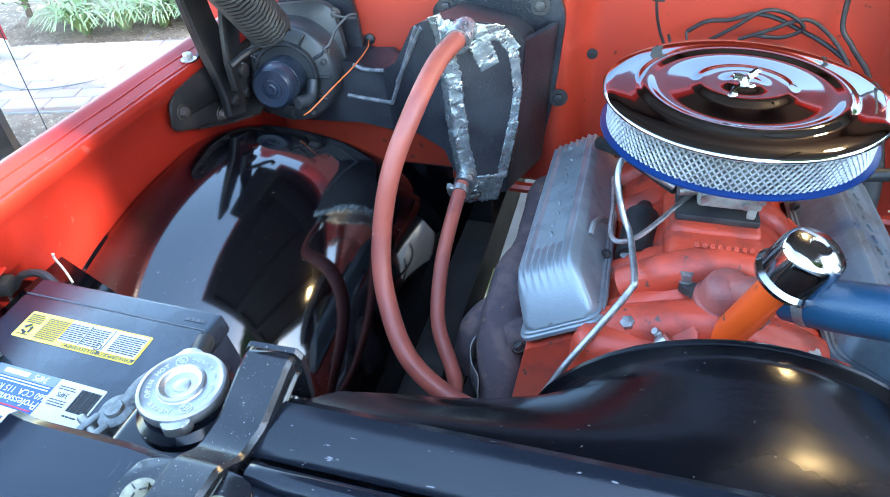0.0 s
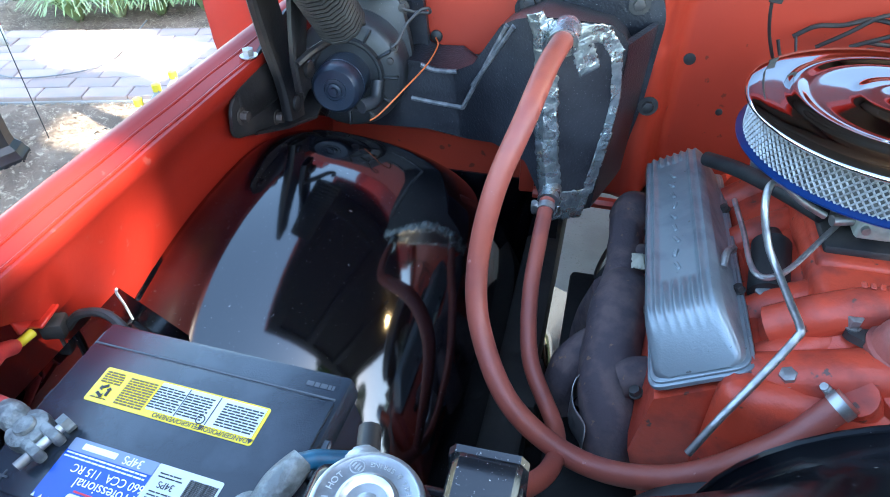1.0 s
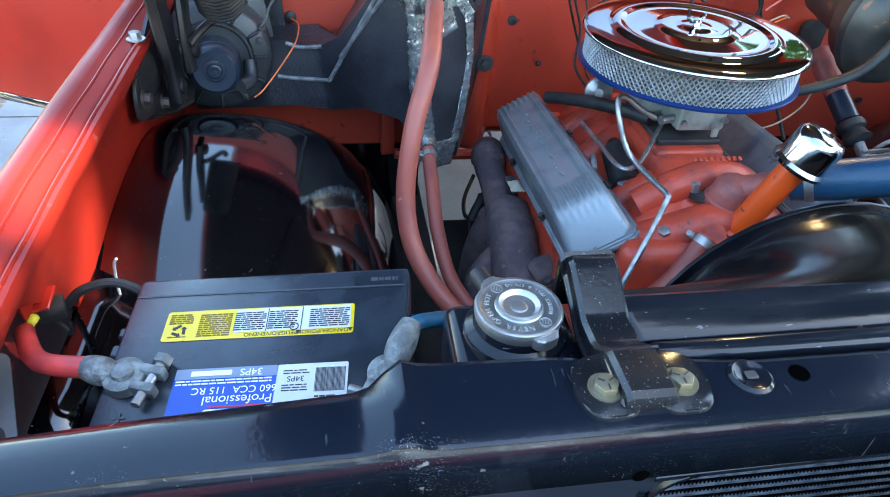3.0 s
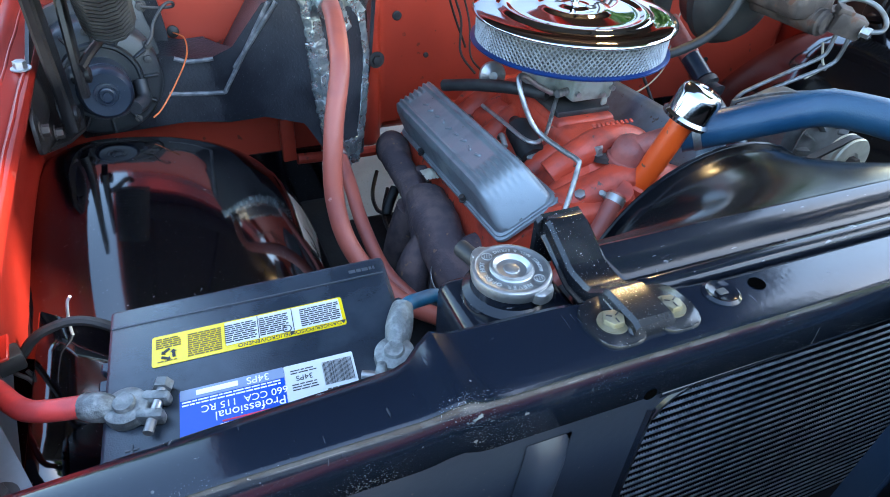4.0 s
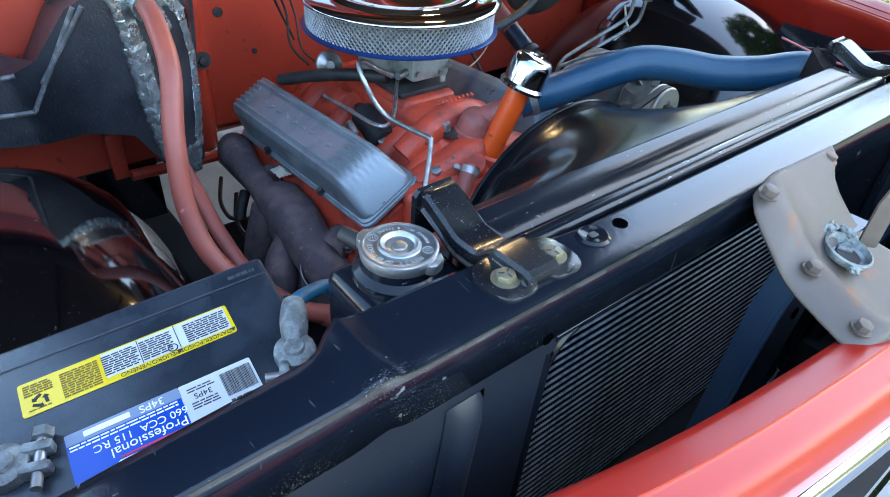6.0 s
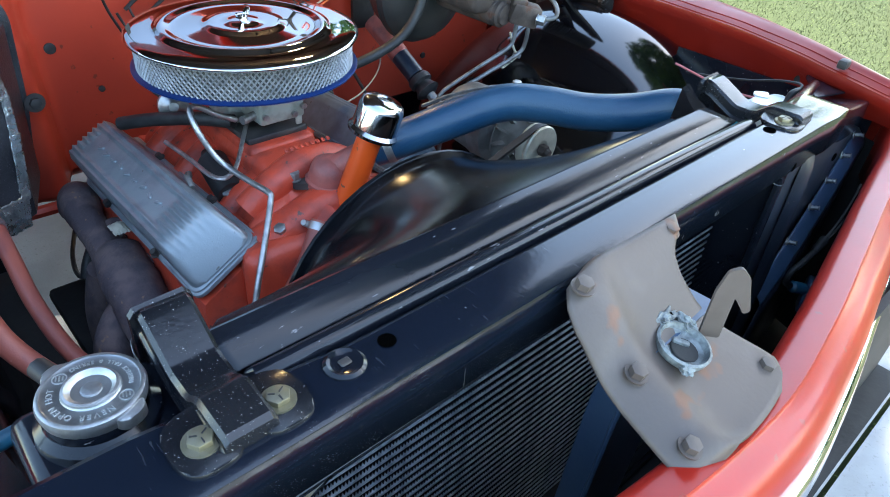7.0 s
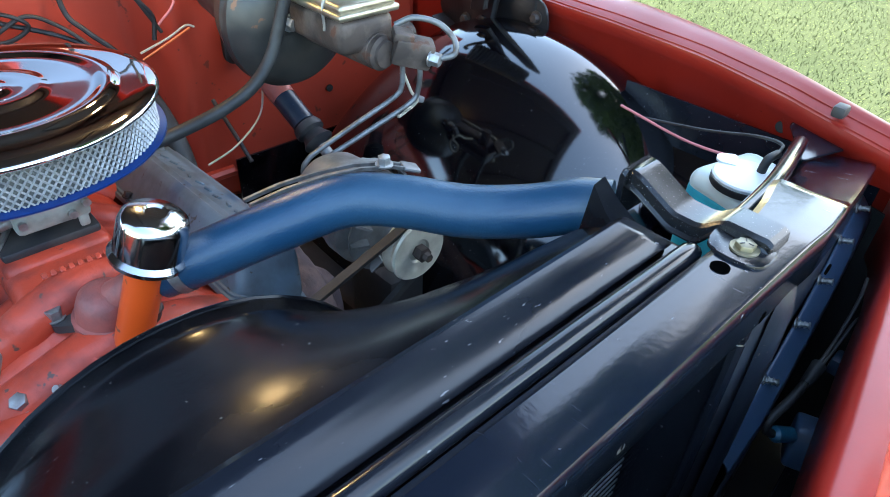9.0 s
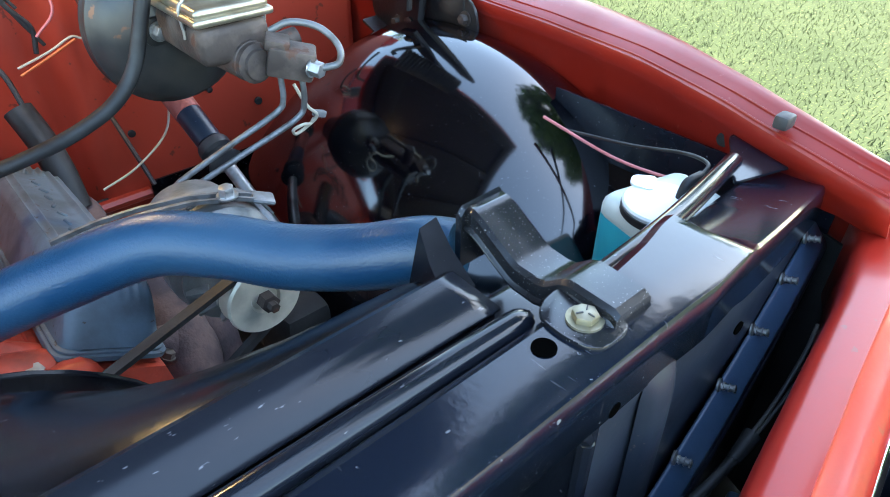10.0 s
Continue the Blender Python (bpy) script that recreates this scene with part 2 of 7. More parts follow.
BOOSTER = mat("booster_dark_zinc", (0.045, 0.047, 0.048), 0.32, 0.5, col2=(0.085, 0.078, 0.070), scale=10, rough2=0.5, specks=(0.20, 0.10, 0.06), speck_amt=0.02, speck_scale=40, bump=0.08, bscale=200)
RUSTY_IRON = mat("rusty_master_cylinder_iron", (0.050, 0.038, 0.034), 0.62, 0.3, col2=(0.13, 0.10, 0.085), scale=20, specks=(0.10, 0.05, 0.035), speck_amt=0.08, speck_scale=40, bump=0.4, bscale=170)
GOLD_LID = mat("gold_zinc_lid", (0.42, 0.385, 0.30), 0.36, 0.85, col2=(0.30, 0.27, 0.21), scale=30, bump=0.08)
PULLEY_ZINC = mat("pale_zinc_pulley", (0.60, 0.57, 0.46), 0.40, 0.25, col2=(0.46, 0.43, 0.34), scale=30, bump=0.1, bscale=200)
WASHER = mat("milky_washer_bottle", (0.62, 0.70, 0.66), 0.32, spec=0.4, col2=(0.55, 0.63, 0.60), scale=8)
WASHER_LOW = mat("washer_fluid_blue", (0.03, 0.36, 0.47), 0.32, col2=(0.04, 0.48, 0.56), scale=8)
WHITE_LID = mat("white_plastic_lid", (0.70, 0.74, 0.73), 0.35)
YELLOW = mat("yellow_label", (0.72, 0.52, 0.01), 0.20, spec=0.85)
WHITE = mat("white_label", (0.60, 0.61, 0.61), 0.20, spec=0.85)
BLUE_LABEL = mat("blue_label", (0.002, 0.060, 0.42), 0.24, spec=0.7)
PALE_LABEL = mat("pale_blue_label", (0.20, 0.25, 0.36), 0.45)
INK = mat("black_print", (0.02, 0.02, 0.02), 0.5)
INK_WHITE = mat("white_print", (0.82, 0.82, 0.82), 0.4)
INK_RED = mat("red_print", (0.60, 0.02, 0.05), 0.4)
INK_YELLOW = mat("dark_yellow_print", (0.14, 0.09, 0.01), 0.5)
GREY_WIRE = mat("grey_wire", (0.16, 0.16, 0.16), 0.5)
PALE_WIRE = mat("cream_wire", (0.46, 0.42, 0.33), 0.5)
ORANGE_WIRE = mat("orange_wire", (0.70, 0.16, 0.04), 0.45)
PINK_WIRE = mat("pink_wire", (0.55, 0.16, 0.16), 0.45)
YELLOW_PLASTIC = mat("yellow_plastic", (0.62, 0.48, 0.03), 0.4)
GREY_BOTTLE = mat("grey_oil_bottle_plastic", (0.26, 0.28, 0.30), 0.35)
STRAW = mat("pine_straw", (0.30, 0.215, 0.15), 0.9, col2=(0.17, 0.12, 0.085), scale=9, mix=(0.35, 0.65), bump=1.0, bscale=60, specks=(0.46, 0.36, 0.25), speck_amt=0.12, speck_scale=40, vary=0.2)
GRASS = mat("lawn_soil_and_grass", (0.050, 0.066, 0.029), 0.9, spec=0.08, col2=(0.068, 0.084, 0.038), scale=1.2, mix=(0.35, 0.65), bump=0.8, bscale=45, specks=(0.12, 0.16, 0.05), speck_amt=0.10, speck_scale=60)
BLADE = mat("grass_blade", spec=0.12, col=(0.062, 0.080, 0.036), rough=0.7, col2=(0.082, 0.098, 0.046), scale=2.0, vary=0.2)
CONCRETE = mat("concrete", (0.33, 0.325, 0.315), 0.85, col2=(0.27, 0.265, 0.255), scale=5, specks=(0.27, 0.26, 0.25), speck_amt=0.07, speck_scale=110, bump=0.35, bscale=160)
PAVER = mat("brick_paver", (0.37, 0.275, 0.245), 0.8, col2=(0.32, 0.26, 0.24), scale=9, vary=0.16, bump=0.5, bscale=130)
LEAF = mat("leaf_green", (0.055, 0.13, 0.025), 0.5, col2=(0.10, 0.19, 0.045), scale=3, vary=0.2)
LEAF_PALE = mat("pale_strap_leaf", (0.22, 0.30, 0.12), 0.5, col2=(0.40, 0.46, 0.27), scale=6)
FLOWER_PURPLE = mat("lilac_flower", (0.32, 0.26, 0.46), 0.7)
FLOWER_PINK = mat("pink_flower", (0.72, 0.10, 0.25), 0.6)
BARK = mat("bark", (0.13, 0.095, 0.07), 0.9, col2=(0.08, 0.06, 0.045), scale=8, bump=0.9, bscale=30)
LAMP_BLACK = mat("black_lamp_post_paint", (0.012, 0.013, 0.016), 0.3, col2=(0.02, 0.02, 0.024), scale=10)
FLAG = mat("white_cloth", (0.70, 0.70, 0.70), 0.8)
FLAG_RED = mat("red_cloth", (0.48, 0.05, 0.06), 0.8)
FLAG_BLUE = mat("blue_cloth", (0.05, 0.07, 0.22), 0.8)
HOOD_DARK = mat("hood_underside_paint", (0.014, 0.009, 0.010), 0.6, spec=0.2, col2=(0.010, 0.008, 0.009), scale=4, rough2=0.6, bump=0.05, bscale=90)
DARK = mat("dark_underbody", (0.010, 0.010, 0.010), 0.7, col2=(0.020, 0.019, 0.018), scale=10, bump=0.4, bscale=80)


# ---- building blocks ----
def thing(name, at, label, category, group="", kind=""):
    ob = new(name)
    ob.empty_display_size = 0.05
    ob.location = at
    return tagged(ob, label, category, group, kind)


def part(name, bm, material, parent=None, label="", angle=38, solid=0.0, kind=""):
    """Links a bmesh, built in world places, as one mesh object under a thing or a part."""
    me = bpy.data.meshes.new(name)
    bmesh.ops.recalc_face_normals(bm, faces=bm.faces[:])
    bm.to_mesh(me)
    bm.free()
    for poly in me.polygons:
        poly.use_smooth = True
    me.set_sharp_from_angle(angle=radians(angle))
    me.materials.append(material)
    ob = new(name, me)
    if parent:
        ob.parent = parent
        if not parent.parent:
            ob.matrix_parent_inverse = Matrix.Translation(-parent.location)
    if solid:
        md = ob.modifiers.new("thickness", "SOLIDIFY")
        md.thickness, md.offset = solid, 0
    return tagged(ob, label, kind=kind)


def single(name, bm, material, label, category, group="", kind="", angle=38, solid=0.0):
    return tagged(part(name, bm, material, None, label, angle, solid), label, category, group, kind)


def frame_of(n, hint=(0, 0, 1)):
    """A turn whose local z points along n."""
    n = Vector(n).normalized()
    h = Vector(hint)
    if abs(n.dot(h.normalized())) > 0.97:
        h = Vector((0, 1, 0))
    x = h.cross(n).normalized()
    return Matrix((x, n.cross(x), n)).transposed().to_4x4()


def at(c, n=(0, 0, 1), hint=(0, 0, 1)):
    return Matrix.Translation(c) @ frame_of(n, hint)


def rbox(size, bevel=0.004, seg=2, m=Matrix(), bm=None):
    b = bmesh.new()
    bmesh.ops.create_cube(b, size=1.0, matrix=Matrix.Diagonal((*size, 1)))
    if bevel:
        bmesh.ops.bevel(b, geom=b.edges[:], offset=bevel, segments=seg, affect="EDGES", profile=0.5)
    b.transform(m)
    return merge(bm, b)


def merge(bm, b):
    if bm is None:
        return b
    me = bpy.data.meshes.new("tmp")
    b.to_mesh(me)
    b.free()
    bm.from_mesh(me)
    bpy.data.meshes.remove(me)
    return bm


def lathe(profile, m=Matrix(), seg=32, bm=None, closed=True):
    """Profile of (radius, height) turned about the local z."""
    b = bmesh.new()
    rings = []
    for r, z in profile:
        if r < 1e-6:
            rings.append([b.verts.new((0, 0, z))])
        else:
            rings.append([b.verts.new((r * math.cos(a), r * math.sin(a), z)) for a in (2 * math.pi * i / seg for i in range(seg))])
    for p, q in zip(rings, rings[1:]):
        for i in range(seg):
            j = (i + 1) % seg
            vs = [p[i % len(p)], p[j % len(p)], q[j % len(q)], q[i % len(q)]]
            vs = list(dict.fromkeys(vs))
            if len(vs) > 2:
                b.faces.new(vs)
    if closed:
        for ring in (rings[0], rings[-1]):
            if len(ring) > 2:
                b.faces.new(ring)
    b.transform(m)
    return merge(bm, b)


def smooth_line(pts, n=6):
    """A rounded line through the points."""
    p = [Vector(q) for q in pts]
    p = [2 * p[0] - p[1]] + p + [2 * p[-1] - p[-2]]
    out = []
    for i in range(1, len(p) - 2):
        for k in range(n):
            t = k / n
            a, b, c, d = p[i - 1], p[i], p[i + 1], p[i + 2]
            out.append(0.5 * ((2 * b) + (c - a) * t + (2 * a - 5 * b + 4 * c - d) * t * t + (3 * b - a - 3 * c + d) * t ** 3))
    return out + [p[-2]]


def tube(pts, r, seg=12, n=6, bm=None, ends=True, ripple=0.0):
    line = smooth_line(pts, n)
    b = bmesh.new()
    rings = []
    up = Vector((0.13, 0.21, 0.97))
    for i, c in enumerate(line):
        d = (line[min(i + 1, len(line) - 1)] - line[max(i - 1, 0)]).normalized()
        x = (up - d * up.dot(d)).normalized()
        y = d.cross(x)
        up = x
        rr = r(i / (len(line) - 1)) if callable(r) else r
        rr *= 1 + ripple * (i % 2)
        rings.append([b.verts.new(c + (x * math.cos(a) + y * math.sin(a)) * rr) for a in (2 * math.pi * k / seg for k in range(seg))])
    for p, q in zip(rings, rings[1:]):
        for k in range(seg):
            b.faces.new((p[k], p[(k + 1) % seg], q[(k + 1) % seg], q[k]))
    if ends:
        b.faces.new(rings[0])
        b.faces.new(rings[-1])
    return merge(bm, b)


def loft(rings, bm=None, caps=True, close=True):
    b = bmesh.new()
    vs = [[b.verts.new(p) for p in ring] for ring in rings]
    for p, q in zip(vs, vs[1:]):
        n = len(p)
        for k in range(n if close else n - 1):
            b.faces.new((p[k], p[(k + 1) % n], q[(k + 1) % n], q[k]))
    if caps and close:
        b.faces.new(vs[0])
        b.faces.new(vs[-1])
    return merge(bm, b)


def prism(poly, depth, m=Matrix(), bevel=0.0, bm=None):
    """A flat outline in local x and y, raised by depth along local z."""
    b = bmesh.new()
    lo = [b.verts.new((x, y, 0)) for x, y in poly]
    hi = [b.verts.new((x, y, depth)) for x, y in poly]
    b.faces.new(lo)
    top = b.faces.new(hi)
    for i in range(len(poly)):
        j = (i + 1) % len(poly)
        b.faces.new((lo[i], lo[j], hi[j], hi[i]))
    if bevel:
        bmesh.ops.bevel(b, geom=list(top.edges), offset=bevel, segments=2, affect="EDGES", profile=0.5)
    b.transform(m)
    return merge(bm, b)


def rounded(poly, r, n=5):
    """The outline with its corners rounded."""
    out = []
    for i, p in enumerate(poly):
        p, a, c = Vector(p), Vector(poly[i - 1]), Vector(poly[(i + 1) % len(poly)])
        rr = r[i] if isinstance(r, (list, tuple)) else r
        u, v = (a - p), (c - p)
        k = min(rr, u.length * 0.49, v.length * 0.49)
        s, e = p + u.normalized() * k, p + v.normalized() * k
        for t in (j / n for j in range(n + 1)):
            out.append(tuple((1 - t) ** 2 * s + 2 * t * (1 - t) * p + t * t * e))
    return out


def sheet(f, nu, nv, bm=None):
    """A surface f(u, v) for u, v in 0..1."""
    b = bmesh.new()
    g = [[b.verts.new(f(i / nu, j / nv)) for j in range(nv + 1)] for i in range(nu + 1)]
    for i in range(nu):
        for j in range(nv):
            b.faces.new((g[i][j], g[i + 1][j], g[i + 1][j + 1], g[i][j + 1]))
    return merge(bm, b)


def bolt(c, n, r=0.008, h=0.007, washer=1.55, bm=None):
    """A hexagon head on a washer."""
    m = at(c, n)
    b = lathe([(r * washer, 0), (r * washer, 0.0018), (r * 0.8, 0.0018)], m, 20)
    hexa = [(r * math.cos(math.pi / 3 * i), r * math.sin(math.pi / 3 * i)) for i in range(6)]
    prism(hexa, h, m @ Matrix.Translation((0, 0, 0.0018)), r * 0.12, bm=b)
    return merge(bm, b)


def lerp_table(tab, t):
    if t <= tab[0][0]:
        return tab[0][1]
    for (a, p), (b, q) in zip(tab, tab[1:]):
        if t <= b:
            s = (t - a) / (b - a)
            return p + (q - p) * s
    return tab[-1][1]


def soft_table(tab, t):
    """The table read as a rounded curve."""
    xs = [a for a, _ in tab]
    if t <= xs[0]:
        return tab[0][1]
    if t >= xs[-1]:
        return tab[-1][1]
    i = max(k for k in range(len(xs) - 1) if xs[k] <= t)
    s = (t - xs[i]) / (xs[i + 1] - xs[i])
    y = [tab[max(0, min(len(tab) - 1, k))][1] for k in (i - 1, i, i + 1, i + 2)]
    return 0.5 * (2 * y[1] + (y[2] - y[0]) * s + (2 * y[0] - 5 * y[1] + 4 * y[2] - y[3]) * s * s + (3 * y[1] - y[0] - 3 * y[2] + y[3]) * s ** 3)


def words(text, size, m, material, parent, depth=0.0004, name="lettering"):
    cu = bpy.data.curves.new(name, "FONT")
    cu.body, cu.size, cu.align_x, cu.align_y, cu.extrude = text, size, "CENTER", "CENTER", depth
    tmp = bpy.data.objects.new(name, cu)
    me = bpy.data.meshes.new_from_object(tmp)
    bpy.data.objects.remove(tmp)
    b = bmesh.new()
    b.from_mesh(me)
    b.transform(m)
    return part(name, b, material, parent)


# ---- ground and garden setting ----
def slab(x0, x1, y0, y1, z, t=0.02):
    return rbox((x1 - x0, y1 - y0, t), 0, 1, Matrix.Translation(((x0 + x1) / 2, (y0 + y1) / 2, z - t / 2)))


b = bmesh.new()
bmesh.ops.create_grid(b, x_segments=60, y_segments=60, size=400)
single("ground", b, GRASS, "mown green lawn reaching to the horizon", "lawn", kind="structure")
drive = thing("driveway", (0, 0, 0), "pale grey concrete driveway slabs with a dark joint", "driveway", kind="structure")
for x0, x1, y0, y1 in ((-1.925, 0.05, -6, 2.35), (0.062, 1.55, -6, -0.26), (0.062, 1.55, -0.248, 5), (-1.925, 0.05, 2.362, 5)):
    part("concrete_slab", slab(x0, x1, y0, y1, 0.03, 0.04), CONCRETE, drive)
single("planting_bed_ground", slab(-9, -1.935, -4, 9, 0.016), STRAW, "brown pine straw mulch beside the driveway", "mulch", kind="structure")
single("planting_bed_ground", slab(1.56, 2.05, -4, 6, 0.016), STRAW, "pine straw strip between driveway and lawn", "mulch", kind="structure")

# ---- truck: sheet metal round the engine bay ----
LEFT_EDGE = [(-0.06, -0.822), (0.02, -0.838), (0.2, -0.852), (0.45, -0.856), (0.78, -0.854), (1.15, -0.852)]
RIGHT_EDGE = [(-0.06, 0.758), (0.054, 0.786), (0.168, 0.822), (0.301, 0.862), (0.495, 0.884), (0.8, 0.892), (1.15, 0.892)]
LEFT_SPREAD = [(-0.06, 1.2), (0.3, 1.45), (1.15, 1.45)]            # how wide the top of the fender is, along its length
RIGHT_SPREAD = [(-0.06, 0.8), (0.05, 1.5), (0.25, 2.6), (0.5, 4.0), (1.15, 4.0)]
FENDER_SECTION = [(0.045, 0.55), (0.034, 0.70), (0.024, 0.86), (0.018, 0.912), (0.004, 0.930), (0.000, 0.944), (0.003, 0.951), (0.010, 0.953), (0.013, 0.951), (0.017, 0.953), (0.030, 0.957),
                  (0.036, 0.962), (0.040, 0.965), (0.046, 0.965), (0.051, 0.960), (0.056, 0.945), (0.062, 0.90), (0.075, 0.80), (0.09, 0.65), (0.09, 0.42)]


WALL_LOW = [(0.0, 0.930), (0.13, 0.917), (0.227, 0.900), (0.304, 0.835), (0.36, 0.775), (0.42, 0.71), (0.6, 0.55)]   # lower edge of the inner wall
WALL_LOW_R = [(0.0, 0.900), (0.123, 0.862), (0.27, 0.866), (0.36, 0.855), (0.42, 0.75), (0.6, 0.55)]


def fender(edge, side, name, label, spread):
    th = thing(name, (edge[2][1] + side * 0.15, 0.5, 0.45), label, "fender")
    rings = []
    for i in range(49):
        y = -0.06 + 1.21 * i / 48
        e = soft_table(edge, y)
        sag = 0.010 * (max(0, 0.15 - y) / 0.2)
        low = lerp_table(WALL_LOW if side < 0 else WALL_LOW_R, y)
        w = soft_table(spread, y)
        rings.append([(e + side * (d if d < 0.03 else 0.03 + (d - 0.03) * w), y, (max(z, low + 0.0005 * k) if k < 5 else z) - sag) for k, (d, z) in enumerate(FENDER_SECTION)])
    part("panel", loft(rings, caps=False, close=False), RED_FENDER_SHADED, th, solid=0.0025, angle=50)
    ys = [-0.05 + 1.18 * i / 30 for i in range(31)]
    for name_, d, z, r in (("lip_bead", 0.009, 0.9530, 0.0026), ("shelf_crease", 0.031, 0.9580, 0.0022)):
        part(name_, tube([(soft_table(edge, y) + side * (d + 0.0006 * math.sin(y * 41)), y, z - 0.010 * (max(0, 0.15 - y) / 0.2)) for y in ys], r, 8, 2), RED_FENDER_SHADED, th)
    return th


fender_l = fender(LEFT_EDGE, -1, "front_fender", "glossy red steel front fender with sunlit inner wall", LEFT_SPREAD)
fender_r = fender(RIGHT_EDGE, 1, "front_fender", "glossy red steel front fender beside the lawn", RIGHT_SPREAD)
for th, spots in ((fender_l, ((-0.866, 0.735),)), (fender_r, ())):
    for x, y in spots:
        part("fender_bolt", bolt((x, y, 0.9555), (0, 0, 1), 0.0085, 0.010), STEEL, th)
# rubber hood rest and drilled hole in the wall of the fender
part("rest_block", rbox((0.022, 0.017, 0.016), 0.004, 2, Matrix.Translation((0.806, 0.078, 0.964))), GREY_BLACK, fender_r, "greyed rubber hood rest block")
part("rest_block", rbox((0.030, 0.022, 0.026), 0.005, 2, Matrix.Translation((-0.890, 0.110, 0.958))), GREY_BLACK, fender_l, "greyed rubber hood rest block")
for y, z, r in ((0.148, 0.905, 0.009), (0.185, 0.915, 0.004)):
    part("drilled_hole", lathe([(r, 0), (r, 0.002), (r * 0.8, 0.002)], at((soft_table(RIGHT_EDGE, y) + 0.019, y, z), (-1, 0, 0)), 18), DARK, fender_r)


def arch_height(y, top):
    a = (0.64 - y) / 0.53 if y < 0.64 else (y - 0.64) / 0.375
    return 0.40 + (top - 0.40) * max(0.0, 1 - a ** 2.3) ** (1 / 2.2)


def wheelhouse(side, xo, top, label):
    """Half of a tyre arch, rounded down towards the engine."""
    th = thing("wheel_housing", (side * 0.68, 0.6, 0.2), label, "wheel housing")

    def f(u, v):
        y = 0.12 + 0.89 * u
        crown = arch_height(y, top)
        if y < 0.45:
            crown = max(crown, 0.50)
        q = v * math.pi / 2
        k = 0.58 if side < 0 else 0.84
        x = xo - side * (0.455 if side < 0 else 0.478) * math.sin(q) ** k
        z = 0.16 + (crown - 0.16) * math.cos(q) ** k if v < 0.999 else 0.16
        fall = max(0.0, (-0.795 - x) if side < 0 else (x - 0.80)) / 0.08     # the crown dips again towards the fender
        z -= 0.018 * fall * fall
        return (x, y, z)

    part("arch", sheet(f, 72, 72), GLOSS_BLACK, th, solid=0.003, angle=60)
    part("wall_seam", tube([(xo - side * 0.020, y, arch_height(y, top) - 0.026) for y in (0.25, 0.4, 0.55, 0.7, 0.85)], 0.004, 6), GLOSS_BLACK, th)
    part("front_apron", sheet(lambda u, v: (xo - side * 0.42 * u, 0.135 - 0.02 * math.sin(u * 3), 0.52 - 0.3 * v - 0.05 * u), 8, 4), GLOSS_BLACK, th, solid=0.003)
    # black sheets added over the gaps to the ground, where it is dark
    part("rear_apron", rbox((0.50, 0.004, 0.46), 0, 1, Matrix.Translation((xo - side * 0.25, 1.004, 0.40))), GLOSS_BLACK, th)
    part("inner_splash", sheet(lambda u, v: (xo - side * (0.42 + (0.14 if side < 0 else 0.08) * u), 0.05 + 0.93 * v, 0.42 - 0.06 * u), 2, 4), GLOSS_BLACK, th, solid=0.003)
    part("front_shelf", sheet(lambda u, v: (xo - side * 0.05 - side * 0.12 * u, 0.13 + 0.22 * v, 0.84 - 0.10 * u), 4, 4), GLOSS_BLACK, th, solid=0.003)
    return th


wheelhouse(-1, -0.905, 0.835, "glossy black inner fender wheel housing with dust specks")
wheelhouse(1, 0.900, 0.922, "glossy black inner fender wheel housing reflecting the lawn")

# firewall with a rounded recess behind the engine
fw = thing("firewall", (0, 1.05, 0.6), "orange-red painted steel firewall with a rounded recess and lower lip", "firewall", kind="structure")


def recess(x, z):
    """How far the panel steps back, 0 to 1, inside an arch behind the air cleaner."""
    dx = max(0.0, abs(x - 0.03) - 0.17)
    dz = max(0.0, z - 0.94)
    d = math.hypot(dx, dz)
    s = max(0.0, min(1.0, (0.135 - d) / 0.05))
    return s * s * (3 - 2 * s)


def firewall_face(u, v):
    x = -0.90 + 1.80 * u
    low = 0.60 - 0.07 * max(0.0, min(1.0, (x - 0.15) / 0.1))
    z = low + (1.055 - low) * v
    y = 1.035 + 0.085 * recess(x, z)
    d = math.hypot(max(0.0, abs(x - 0.03) - 0.17), max(0.0, z - 0.94))
    y -= 0.010 * math.exp(-((d - 0.15) / 0.016) ** 2)
    y -= 0.012 * math.exp(-((x + 0.255) / 0.02) ** 2) * (1 if z < 0.9 else 0)
    y += 0.004 * noise.noise((x * 6, z * 6, 0.3))
    return (x, y, z)


part("panel", sheet(firewall_face, 150, 48), RED_DULL, fw, solid=0.002, angle=60)
part("lower_lip", tube([(-0.46, 0.99, 0.612), (-0.28, 1.0, 0.600), (0.0, 1.03, 0.595), (0.4, 1.02, 0.60)], 0.012, 8), RED_DULL, fw)
part("toe_board", rbox((1.7, 0.004, 0.30), 0, 1, pose(0, 1.17, 0.535, 62)), DARK, fw)
part("panel_strut", rbox((0.030, 0.02, 0.10), 0.004, 2, pose(-0.475, 1.005, 0.655, 0, 0, 6)), RED_DULL, fw)
part("cowl_top", rbox((1.76, 0.26, 0.02), 0.006, 2, Matrix.Translation((0, 1.21, 1.055))), RED, fw)
part("grommet", lathe([(0.011, 0), (0.011, 0.004), (0.005, 0.008), (0, 0.008)], at((-0.660, 1.030, 0.892), (0, -1, 0)), 16), RUBBER, fw)
for x, z, r in ((-0.223, 0.890, 0.010), (-0.155, 0.80, 0.006), (-0.585, 0.86, 0.005), (0.40, 0.72, 0.007), (0.56, 0.76, 0.006), (0.655, 0.71, 0.008)):
    part("plugged_hole", lathe([(r, 0), (r, 0.003), (r * 0.6, 0.004), (0, 0.004)], at((x, 1.030, z), (0, -1, 0)), 14), RUBBER, fw)

